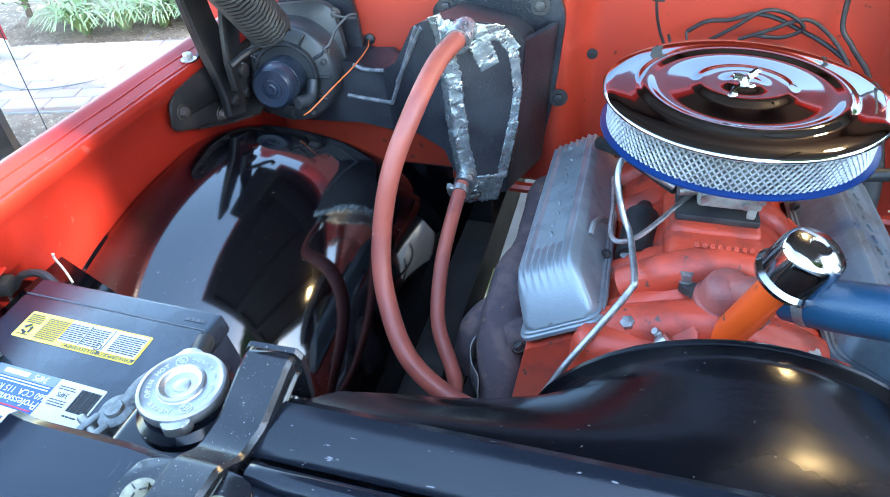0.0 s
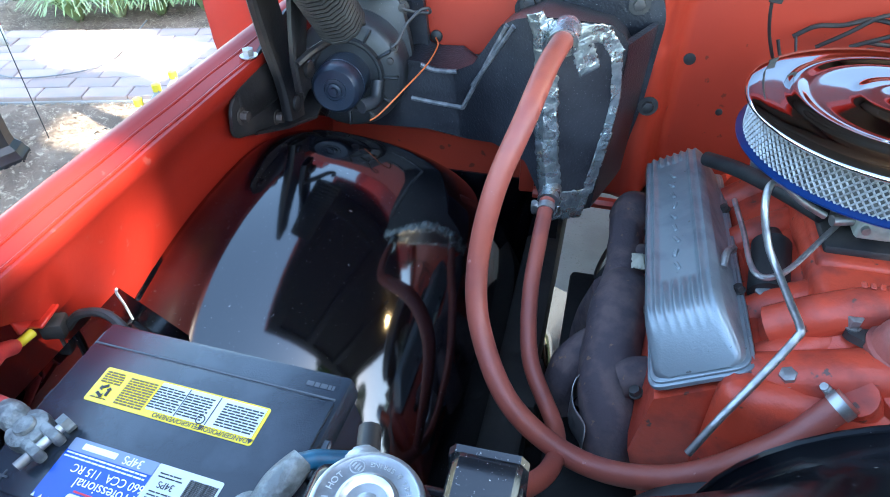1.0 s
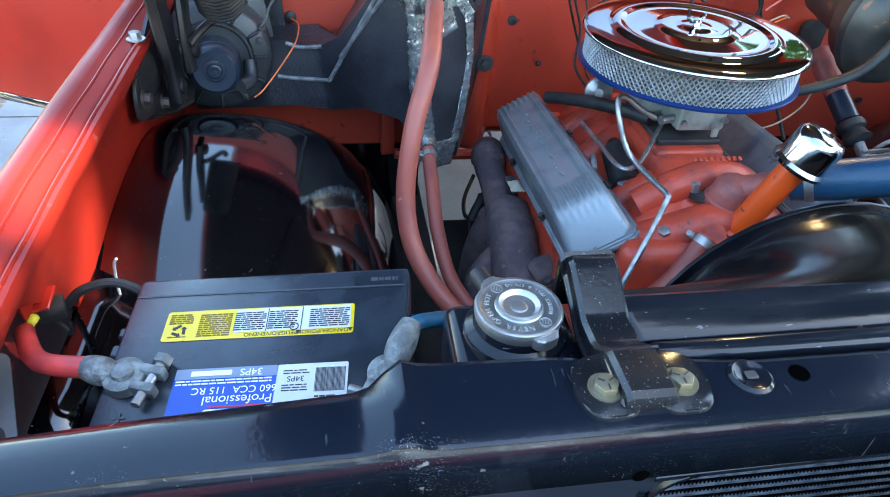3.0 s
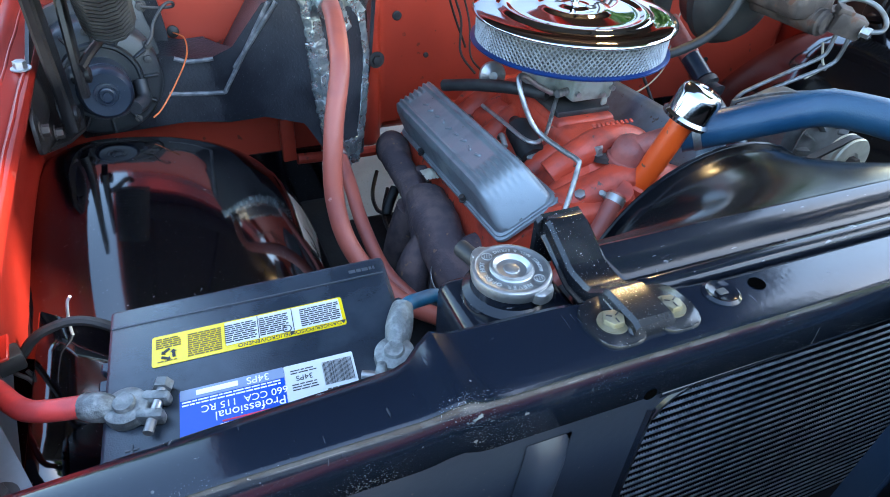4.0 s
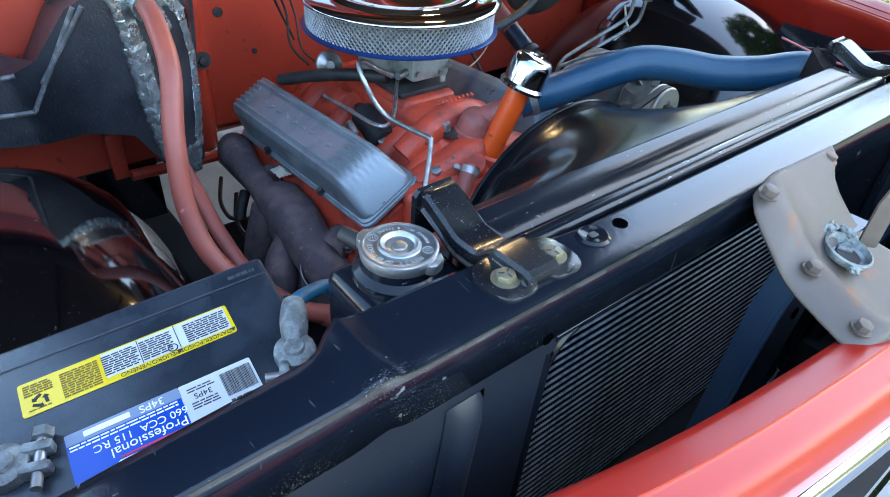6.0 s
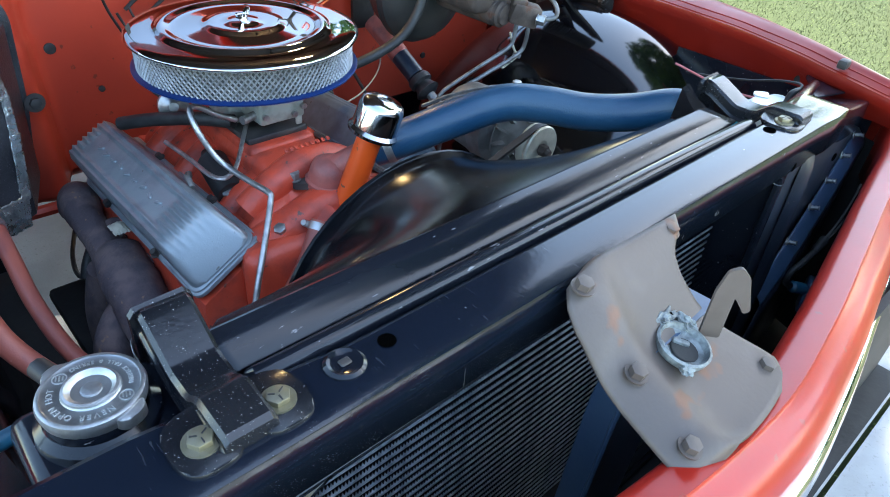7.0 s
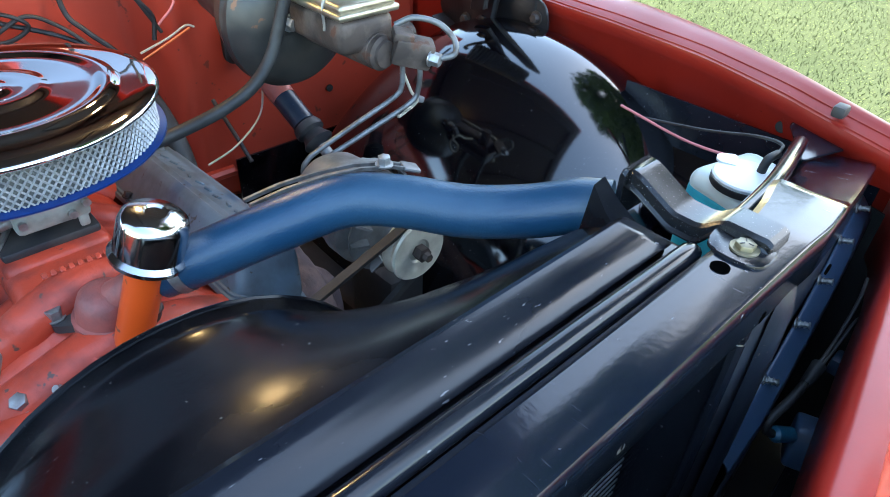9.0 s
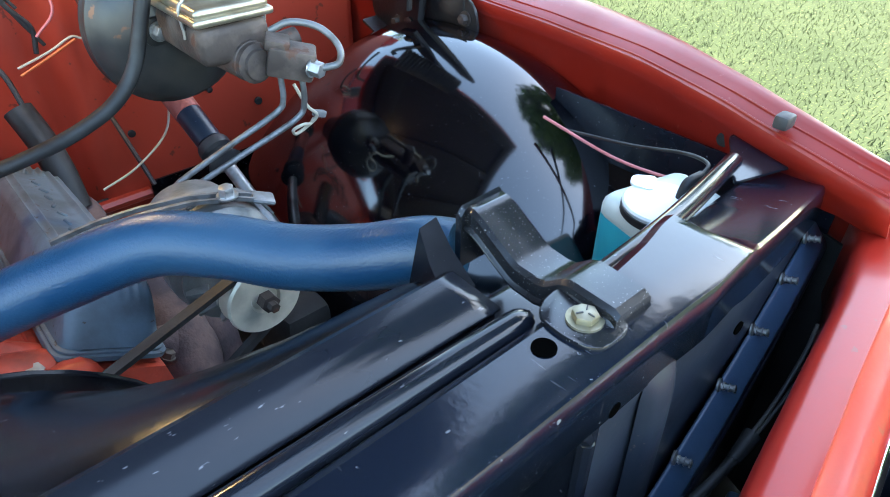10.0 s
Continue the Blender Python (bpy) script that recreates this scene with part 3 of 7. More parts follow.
# open hood, seen in the reflections only, hinged at the cowl
HOOD_OPEN = 49.0
hood = thing("hood", (0, 1.1, 1.16), "red steel hood raised open over the engine bay", "hood")
hm = Matrix.Translation((0, 1.13, 1.22)) @ Euler((radians(-HOOD_OPEN), 0, 0)).to_matrix().to_4x4()
part("outer_panel", rbox((1.62, 1.34, 0.02), 0.008, 2, hm @ Matrix.Translation((0, -0.66, 0.03))), RED, hood)
part("inner_panel", rbox((1.58, 1.30, 0.006), 0, 1, hm @ Matrix.Translation((0, -0.66, 0.016))), HOOD_DARK, hood)
for x in (-0.70, -0.25, 0.25, 0.70):
    part("inner_brace", rbox((0.09, 1.2, 0.03), 0.008, 2, hm @ Matrix.Translation((x, -0.66, 0.006))), HOOD_DARK, hood)
for y in (-0.12, -1.2):
    part("inner_brace", rbox((1.46, 0.10, 0.03), 0.008, 2, hm @ Matrix.Translation((0, y, 0.004))), HOOD_DARK, hood)

lamp = thing("hood_lamp", (0.26, 0.92, 1.30), "small warm underhood lamp on the raised hood", "lamp")
LAMP = Vector((0.26, 0.92, 1.30))
BULB = bpy.data.materials.new("warm_bulb")
BULB.use_nodes = True
BULB.node_tree.nodes["Principled BSDF"].inputs["Emission Color"].default_value = (1.0, 0.66, 0.30, 1)
BULB.node_tree.nodes["Principled BSDF"].inputs["Emission Strength"].default_value = 36.0
part("bulb", lathe([(0.0, -0.022), (0.014, -0.018), (0.020, -0.004), (0.018, 0.008), (0.010, 0.018), (0.0, 0.02)], Matrix.Translation(LAMP), 20), BULB, lamp)
part("socket", lathe([(0.012, 0), (0.016, 0.01), (0.016, 0.04), (0.0, 0.04)], Matrix.Translation(LAMP + Vector((0, 0, 0.015))), 18), DARK, lamp)
part("arm", tube([LAMP + Vector((0, 0, 0.05)), LAMP + Vector((0, 0.004, 0.062)), LAMP + Vector((0, 0.010, 0.075))], 0.008, 8), DARK, lamp)
glow = new("hood_lamp_light", bpy.data.lights.new("hood_lamp_light", "POINT"))
glow.data.energy, glow.data.color, glow.data.shadow_soft_size = 0.10, (1.0, 0.66, 0.32), 0.02
glow.location = LAMP + Vector((0, -0.035, -0.015))

# nose panel in front of the radiator support
nose = thing("front_header", (0, -0.2, 0.55), "red painted front header panel above the chrome grille", "body panel")
NOSE_EDGE = [(-0.84, -0.02), (-0.75, -0.045), (-0.6, -0.085), (-0.4, -0.132), (-0.2, -0.160), (0, -0.174), (0.15, -0.158), (0.3, -0.132), (0.5, -0.097), (0.66, -0.071), (0.77, -0.044), (0.84, -0.018)]
NOSE_SECTION = [(-0.004, 0.80), (-0.004, 0.892), (0.000, 0.902), (0.008, 0.906), (0.030, 0.909), (0.0325, 0.904), (0.046, 0.900), (0.058, 0.889), (0.066, 0.870), (0.069, 0.845)]
rings, chrome = [], []
for i in range(61):
    x = -0.91 + 1.80 * i / 60
    e = soft_table(NOSE_EDGE, x)
    k = max(0.0, (abs(x) - 0.66) / 0.2)
    rings.append([(x, e - d * (1 + 0.3 * k), z - 0.03 * k * k) for d, z in NOSE_SECTION])
    chrome.append([(x, e - d * (1 + 0.3 * k), z - 0.03 * k * k) for d, z in ((0.066, 0.846), (0.076, 0.838), (0.080, 0.82), (0.076, 0.80), (0.06, 0.79), (0.055, 0.66), (0.04, 0.655))])
part("panel", loft(rings, caps=False, close=False), RED, nose, solid=0.002, angle=50)
part("grille_trim", loft(chrome, caps=False, close=False), CHROME, nose, "chrome grille moulding", solid=0.002, angle=50)

# passenger door standing open, with its chrome sill strip
cab = thing("truck_cab", (0, 2.0, 0.4), "red truck cab behind the cowl with one door standing open", "truck cab")
part("cab_body", rbox((1.84, 1.3, 0.75), 0.06, 3, Matrix.Translation((0, 2.0, 0.82))), RED, cab)
part("cab_roof", rbox((1.5, 1.1, 0.62), 0.12, 4, Matrix.Translation((0, 2.27, 1.47))), RED, cab)
part("windshield", rbox((1.46, 0.66, 0.006), 0.002, 1, pose(0, 1.51, 1.31, 41)), SHIELD, cab, "opaque black windshield pane reflecting the sky")
part("dash_cowl", rbox((1.70, 0.36, 0.03), 0.01, 2, Matrix.Translation((0, 1.50, 1.075))), RED, cab)
part("cab_side", rbox((0.06, 0.45, 0.70), 0.02, 2, Matrix.Translation((-0.89, 1.30, 0.80))), RED, cab)
part("cab_side", rbox((0.06, 0.45, 0.70), 0.02, 2, Matrix.Translation((0.89, 1.30, 0.80))), RED, cab)
dm = Matrix.Translation((-0.93, 1.495, 0)) @ Euler((0, 0, math.atan2(0.43, -0.90))).to_matrix().to_4x4()
prof = [(0.0, 0.395), (0.016, 0.398), (0.030, 0.50), (0.040, 0.70), (0.036, 0.95), (0.02, 1.15), (0.0, 1.15)]
door = part("door", loft([[dm @ Vector((s, o, z)) for o, z in prof] for s in (0.0, 0.30, 0.6, 0.768, 0.78)]), RED, cab, "open red door")
part("bottom_strip", rbox((0.775, 0.030, 0.026), 0.004, 2, dm @ Matrix.Translation((0.39, 0.006, 0.384))), CHROME, door, "chrome bottom strip")
part("door_return", rbox((0.50, 0.02, 0.06), 0.004, 2, dm @ Matrix.Translation((0.25, -0.02, 0.345))), RED, door)

# ---- radiator support ----
support = thing("radiator_support", (0, 0, 0.4), "scratched black steel radiator support with bolt holes", "radiator support")
SUP_TOP = [(-0.84, 0.990), (-0.70, 0.998), (-0.575, 1.000), (-0.552, 1.006), (-0.535, 0.999), (-0.4, 0.999), (0.42, 0.999), (0.50, 0.993), (0.522, 0.991), (0.535, 0.984), (0.60, 0.968), (0.82, 0.915)]
SUP_BACK = [(-0.84, 0.010), (-0.70, 0.014), (-0.575, 0.020), (-0.55, 0.036), (-0.45, 0.034), (-0.3, 0.018), (0.4, 0.018), (0.5, 0.034), (0.82, 0.044)]


def bend(x):
    """The support sweeps back towards the driver's side fender."""
    return 0.050 * max(0.0, (x - 0.46) / 0.36) ** 1.2


rings = []
for i in range(155):
    x = -0.84 + 1.66 * i / 154
    z, yb = lerp_table(SUP_TOP, x), lerp_table(SUP_BACK, x)
    tip = 0.010 * max(0.0, min(1.0, (-0.55 - x) / 0.02)) + 0.03 * max(0.0, min(1.0, (x - 0.525) / 0.012))
    q = bend(x)
    rings.append([(px, py + q, pz) for px, py, pz in ((x, yb, z - 0.045 - tip), (x, yb, z - 0.004 - 0.6 * tip), (x, yb - 0.006, z - 0.55 * tip), (x, 0.0, z - 0.3 * tip), (x, -0.0315, z), (x, -0.0338, z - 0.0008), (x, -0.0348, z - 0.003), (x, -0.0350, z - 0.05))])
part("top_rail", loft(rings, caps=False, close=False), RAIL_BLACK, support, solid=0.002, angle=30)


def framed_plate(outer, hole, y, t, m=None):
    """A plate in x and z with a rounded opening through it."""
    b = bmesh.new()
    fo = [b.verts.new((x, y, z)) for x, z in outer]
    fi = [b.verts.new((x, y, z)) for x, z in hole]
    eo = [b.edges.new((fo[i], fo[(i + 1) % len(fo)])) for i in range(len(fo))]
    ei = [b.edges.new((fi[i], fi[(i + 1) % len(fi)])) for i in range(len(fi))]
    bmesh.ops.triangle_fill(b, use_beauty=True, edges=eo + ei)
    r = bmesh.ops.extrude_face_region(b, geom=b.faces[:])
    bmesh.ops.translate(b, verts=[v for v in r["geom"] if isinstance(v, bmesh.types.BMVert)], vec=(0, t, 0))
    for v in b.verts:
        v.co.y += bend(v.co.x)
    return b


hole = rounded([(-0.405, 0.42), (0.345, 0.42), (0.345, 0.955), (-0.385, 0.945)], [0.05, 0.05, 0.035, 0.05], 6)
outer = [(-0.84, 0.40), (0.82, 0.40), (0.82, 0.872), (0.60, 0.920), (0.52, 0.935), (0.42, 0.955), (-0.54, 0.957), (-0.84, 0.942)]
part("face_plate", framed_plate(outer, hole, -0.0335, 0.0015), FACE_BLACK, support, angle=30)
# pressed frame round the opening, ribs and holes of the face
part("opening_flange", tube([(x, -0.030, z) for x, z in hole] + [(hole[0][0], -0.030, hole[0][1])], 0.006, 8, 2), BLACK, support)
for rib in ([(-0.498, 0.935, 0.0), (-0.498, 0.925, 0.007), (-0.499, 0.91, 0.011), (-0.502, 0.88, 0.012), (-0.515, 0.75, 0.012), (-0.52, 0.5, 0.012)],
            [(0.394, 0.955, 0.0), (0.394, 0.945, 0.006), (0.394, 0.93, 0.010), (0.396, 0.89, 0.011), (0.402, 0.72, 0.011), (0.408, 0.5, 0.011)]):
    part("pressed_rib", loft([[(x0 + 0.038 * k / 8, -0.0345 - d * math.sin(math.pi * k / 8) ** 0.5, z) for k in range(9)] for x0, z, d in rib], caps=False), FACE_BLACK, support, angle=60)
for x, z in ((-0.395, 0.952), (0.36, 0.953), (0.53, 0.915)):
    part("face_hole", lathe([(0.006, 0), (0.006, 0.0015), (0.004, 0.0015)], at((x, -0.0345, z), (0, -1, 0)), 16), HOLE, support)
for x, r in ((-0.277, 0.007), (0.329, 0.0078)):
    part("rail_hole", lathe([(r, 0), (r, 0.0012), (0, 0.0012)], at((x, 0.0, 0.9998), (0, 0, 1)), 22), HOLE, support)
plug = part("rubber_plug", lathe([(0.0155, 0), (0.0155, 0.0015), (0.013, 0.0035), (0.011, 0.0028), (0.010, 0.0022), (0, 0.0022)], at((-0.314, 0.0, 0.9995)), 26), BLACK, support, "black oval rubber plug")
part("plug_slot", rbox((0.009, 0.007, 0.0016), 0.001, 1, Matrix.Translation((-0.314, 0.0, 1.0025))), GREY_BLACK, plug)
for x in (-0.418, 0.357):
    part("baffle", rbox((0.004, 0.145, 0.55), 0, 1, Matrix.Translation((x, 0.040, 0.680))), BLACK, support)
# rounded bar behind the rail
part("stiffening_bar", tube([(-0.372, 0.040, 0.972), (-0.360, 0.038, 0.985), (-0.34, 0.034, 0.990), (-0.1, 0.032, 0.993), (0.15, 0.032, 0.993), (0.325, 0.032, 0.990), (0.345, 0.032, 0.986)],
     lambda t: 0.0095 if 0.06 < t < 0.94 else 0.006, 12), BLACK, support)
# end gussets
part("gusset", prism(rounded([(0.715, 0.075), (0.830, 0.040), (0.842, 0.075), (0.828, 0.128), (0.808, 0.132)], 0.008), 0.003, pose(0, 0, 0.922, 0, 0, 0)), BLACK, support)
part("gusset", prism(rounded([(-0.915, 0.00), (-0.795, 0.00), (-0.820, 0.060), (-0.862, 0.166), (-0.886, 0.164), (-0.900, 0.10)], 0.010), 0.003, pose(0, 0, 0.899)), WORN_PLATE, support, "worn blue-grey steel corner gusset")
part("gusset_bolt", bolt((-0.848, 0.074, 0.902), (0, 0, 1), 0.009), GREY_BLACK, support)
part("side_wall", rbox((0.003, 0.40, 0.55), 0, 1, Matrix.Translation((0.822, 0.20, 0.62))), BLACK, support)


def hold_down(x0, x1, label, feet):
    """Channel-section clamp bolted to the rail and reaching back over the radiator tank; x0 at the front, x1 at the rear."""
    th = thing("radiator_clamp", (x0, 0.0, 0.99), label, "bracket", "radiator clamps")
    line = [(-0.0185, 0.994), (-0.018, 1.0105), (-0.014, 1.0125), (0.024, 1.0105), (0.032, 1.007), (0.046, 0.9965), (0.055, 0.994), (0.078, 0.993), (0.086, 0.995), (0.124, 1.0095), (0.132, 1.0115), (0.140, 1.0118)]
    rings = []
    for k, (y, z) in enumerate(line):
        y *= 0.88 if y > 0 else 1.0
        cx = x0 + (x1 - x0) * (y + 0.018) / 0.141
        w = 0.0165 + 0.002 * min(1.0, max(0.0, y / 0.1))
        h = 0.011 if y < 0.03 else 0.017
        f = 0.0035
        rings.append([(cx - w - f, y, z - h), (cx - w - 0.002, y, z - h + 0.001), (cx - w, y, z - h + 0.004), (cx - w, y, z - 0.0025), (cx - w + 0.0025, y, z), (cx + w - 0.0025, y, z), (cx + w, y, z - 0.0025), (cx + w, y, z - h + 0.004), (cx + w + 0.002, y, z - h + 0.001), (cx + w + f, y, z - h)])
    part("strap", loft(rings, caps=False, close=False), CLAMP_BLACK, th, solid=0.0028, angle=24)
    for fx in feet:
        s = 1 if fx > x0 else -1
        tongue = rounded([(-0.020, -0.025), (0.016, -0.025), (0.021, 0.0), (0.017, 0.024), (-0.020, 0.030)], 0.014, 6)
        if s < 0:
            tongue = [(-x, y) for x, y in reversed(tongue)]
        part("foot", prism(tongue, 0.0035, Matrix.Translation((fx, 0.0, 0.9996)), 0.0014), CLAMP_BLACK, th)
        hb_ = part("clamp_bolt", bolt((fx, -0.002, 1.003), (0, 0, 1), 0.0085, 0.0045, 1.4), ZINC, th, "yellow zinc hexagon bolt")
        b = bmesh.new()
        for a in (30, 150, 270):
            rbox((0.0045, 0.0009, 0.0008), 0, 1, Matrix.Translation((fx, -0.002, 1.0095)) @ pose(0, 0, 0, 0, 0, a) @ Matrix.Translation((0.004, 0, 0)), b)
        part("grade_mark", b, GREY_BLACK, hb_)
    part("rear_lip", loft([[(x, y, 0.960), (x, y, 1.012 - q), (x, y + 0.004, 1.014 - q), (x, y + 0.006, 1.011 - q), (x, y + 0.006, 0.960)] for x, y, q in ((x1 - 0.024, 0.124, 0.006), (x1 - 0.020, 0.124, 0.001), (x1 + 0.018, 0.124, 0.0), (x1 + 0.023, 0.124, 0.006))]), CLAMP_BLACK, th)
    return th


hold_down(-0.394, -0.388, "black steel radiator hold-down clamp with two zinc bolts", (-0.419, -0.367))
hold_down(0.388, 0.402, "black steel radiator hold-down clamp with one zinc bolt", (0.363,))

# ---- radiator ----
rad = thing("radiator", (0, 0.06, 0.38), "black radiator with horizontal tubes and fine fins", "radiator")
part("tank", rbox((0.104, 0.092, 0.58), 0.012, 3, Matrix.Translation((-0.452, 0.086, 0.674))), BLACK, rad)
part("tank", rbox((0.075, 0.075, 0.56), 0.012, 3, Matrix.Translation((0.392, 0.075, 0.655))), BLACK, rad)
part("top_plate", rbox((0.70, 0.052, 0.02), 0.005, 2, Matrix.Translation((-0.005, 0.078, 0.975))), BLACK, rad)
rows = 41
tube_mesh = bpy.data.meshes.new("tube")
b = rbox((0.77, 0.005, 0.0030), 0, 1)
b.to_mesh(tube_mesh)
b.free()
tube_mesh.materials.append(CORE)
for i in range(rows):
    ob = new("tube", tube_mesh)
    ob.parent, ob.matrix_parent_inverse = rad, Matrix.Translation(-rad.location)
    ob.location = (-0.03, 0.0360, 0.43 + i * 0.0131)
b = bmesh.new()
for i in range(rows):
    z0 = 0.43 + i * 0.0131 + 0.001
    n = 400
    xs = [-0.415 + 0.77 * k / n for k in range(n + 1)]
    vs = []
    for k, x in enumerate(xs):
        z = z0 + (0.0106 if k % 2 else 0.0)
        vs.append((b.verts.new((x, 0.0345, z)), b.verts.new((x, 0.058, z))))
    for p, q in zip(vs, vs[1:]):
        b.faces.new((p[0], q[0], q[1], p[1]))
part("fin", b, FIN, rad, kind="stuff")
# near-black sheet added behind the fins as the core's shaded depth
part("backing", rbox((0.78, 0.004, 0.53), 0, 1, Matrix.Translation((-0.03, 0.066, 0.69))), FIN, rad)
# neck and cap
NECK = Vector((-0.4525, 0.0915, 0.0))
part("filler_neck", lathe([(0.042, 0.955), (0.040, 0.970), (0.034, 0.975), (0.033, 0.984)], Matrix.Translation(NECK), 32), BLACK, rad)
part("overflow_nipple", tube([(-0.462, 0.115, 0.974), (-0.468, 0.135, 0.976), (-0.472, 0.150, 0.976)], 0.008, 10), RUBBER, rad)
cap = part("cap", lathe([(0.0320, -0.006), (0.0335, -0.001), (0.0345, 0.005), (0.0335, 0.0078), (0.0315, 0.0088), (0.0305, 0.0086)], Matrix.Translation((NECK.x, NECK.y, 0.984)), 48, closed=False), STEEL, rad, "stamped steel radiator cap with a raised warning text")
capm = Matrix.Translation((NECK.x, NECK.y, 0.984)) @ pose(0, 0, 0, 0, 0, 0)
part("text_ring", lathe([(0.0308, 0.0086), (0.0296, 0.0078), (0.0190, 0.0078), (0.0180, 0.0090)], capm, 48, closed=False), CAP_RING, cap)
part("centre_cup", lathe([(0.0184, 0.0080), (0.0178, 0.0104), (0.0160, 0.0110), (0.0142, 0.0098), (0.0125, 0.0078), (0.0070, 0.0072), (0.0066, 0.0080), (0.0050, 0.0086), (0.0, 0.0086)], capm, 40, closed=False), STEEL, cap)
for a in (-66, 114):
    part("ear", prism(rounded([(0.030, -0.012), (0.0385, -0.009), (0.0405, 0.0), (0.0385, 0.009), (0.030, 0.012)], 0.004), 0.009, capm @ pose(0, 0, -0.003, 0, 0, a), 0.002), STEEL, cap)
for a0, txt, sz, st_, turn in ((-81, "NEVER OPEN HOT", 0.0058, -10.1, -90), (-25, "INSPECT FALL & SPRING", 0.0044, 6.25, 90)):
    for i, ch in enumerate(txt):
        if ch != " ":
            a = a0 + i * st_
            words(ch, sz, capm @ pose(0, 0, 0, 0, 0, a) @ Matrix.Translation((0.0246, 0, 0.0079)) @ pose(0, 0, 0, 0, 0, turn), CAP_LETTER, cap, name="letter")
for a in (-50, 122):
    m = capm @ pose(0, 0, 0, 0, 0, a) @ Matrix.Translation((0.0246, 0, 0.0078))
    mark = part("stop_mark", lathe([(0.0048, 0), (0.0048, 0.0006), (0.0041, 0.0006), (0.0041, 0.0)], m, 20, closed=False), CAP_LETTER, cap)
    for k in (-1, 0, 1):
        part("stroke", rbox((0.0009, 0.0046 - 0.0012 * abs(k), 0.0006), 0, 1, m @ pose(0, 0, 0.0004, 0, 0, 35) @ Matrix.Translation((k * 0.0021, 0, 0))), CAP_LETTER, cap)

# ---- fan shroud ----
shroud = thing("fan_shroud", (0, 0.19, 0.45), "black pressed fan shroud with a round fan opening", "fan shroud")
FAN = Vector((-0.008, 0.0, 0.724))
rings = []
NA = 72
for y, w in ((0.102, 0.0), (0.110, 0.02), (0.135, 0.12), (0.165, 0.34), (0.20, 0.60), (0.235, 0.84), (0.262, 1.0), (0.285, 1.0)):
    ring = []
    for i in range(NA):
        a = 2 * math.pi * i / NA
        cx, cz = math.cos(a), math.sin(a)
        k = min(0.362 / max(abs(cx), 1e-6), (0.252 if cz > 0 else 0.27) / max(abs(cz), 1e-6))
        rect = Vector((cx * k, 0, cz * k))
        circ = Vector((cx * 0.212, 0, cz * 0.212))
        p = rect.lerp(circ, w) + FAN
        ring.append((p.x, y, p.z))
    rings.append(ring)
part("cowl", loft(rings, caps=False), BLACK_SHROUD, shroud, solid=0.003, angle=35)
part("ring_lip", tube([(FAN.x + 0.212 * math.cos(a), 0.286, FAN.z + 0.212 * math.sin(a)) for a in (2 * math.pi * i / 48 for i in range(49))], 0.004, 8, 1), BLACK_SHROUD, shroud)
part("flange", loft([[(x, 0.050, 0.987), (x, 0.096, 0.989), (x, 0.103, 0.984), (x, 0.104, 0.972)] for x in (-0.378, -0.365, -0.1, 0.1, 0.33, 0.345)], caps=False, close=False), BLACK, shroud, solid=0.003)
part("side_ear", loft([[(0.338 - 0.02 * k, y, z - 0.05), (0.350 - 0.02 * k, y, z), (0.366 - 0.01 * k, y, z + 0.003), (0.370 - 0.01 * k, y, z - 0.05)] for k, y, z in ((1, 0.085, 0.976), (0.5, 0.115, 0.988), (0, 0.138, 1.002))]), BLACK_SHROUD, shroud)

# ---- hood latch bracket ----
lb = thing("hood_latch_bracket", (-0.03, -0.11, 0.90), "weathered bare steel hood latch bracket with rust spots", "bracket")



PLATE_L = [(0.0, -0.095), (0.03, -0.116), (0.10, -0.128), (0.20, -0.132), (0.50, -0.130), (0.90, -0.129), (0.97, -0.122), (1.0, -0.105)]
PLATE_R = [(0.0, 0.054), (0.07, 0.046), (0.16, 0.020), (0.26, 0.013), (0.40, 0.016), (0.60, 0.026), (0.80, 0.042), (0.90, 0.048), (0.96, 0.040), (1.0, 0.015)]


def latch_plate(u, v):
    """The plate runs from the rail down and forward to the nose panel, bent at the latch."""
    xl, xr = lerp_table(PLATE_L, v), lerp_table(PLATE_R, v)
    x = xl + (xr - xl) * u
    y = -0.034 - 0.155 * v - 0.012 * v * v * (1 - ((x + 0.045) / 0.09) ** 2)
    z = soft_table([(0.0, 1.004), (0.2, 0.980), (0.45, 0.944), (0.7, 0.926), (1.0, 0.911)], v) - 0.05 * (x + 0.05) * (1 - v)
    e = (x - xl) / 0.03
    z += 0.006 * math.exp(-((e - 1.3) / 0.5) ** 2) * min(1, v * 5) - 0.012 * max(0.0, 1 - e) ** 2
    return (x, y, z)


lb.location += Vector((0.004, -0.010, 0.004))
part("plate", sheet(latch_plate, 36, 28), BARE, lb, solid=0.0035, angle=40)
lc = Vector((-0.043, -0.120, 0.944))
ln_ = Vector((0.03, -0.22, 0.95)).normalized()
cupm = at(lc, ln_)
part("latch_cup", lathe([(0.020, -0.004), (0.0245, -0.002), (0.0255, 0.005), (0.023, 0.006), (0.020, 0.000), (0.012, -0.003), (0.0, -0.004)], cupm, 30), LEAD, lb, "greasy zinc latch cup")
part("cup_hole", lathe([(0.0135, 0), (0.0125, 0.0012), (0.0, 0.0012)], cupm @ pose(0.001, -0.003, -0.0022), 18), DARK, lb, "dark hole of the latch")
part("cup_core", rbox((0.006, 0.016, 0.006), 0.002, 2, cupm @ pose(0.004, 0.004, -0.001, 0, 0, 35)), LEAD, lb)
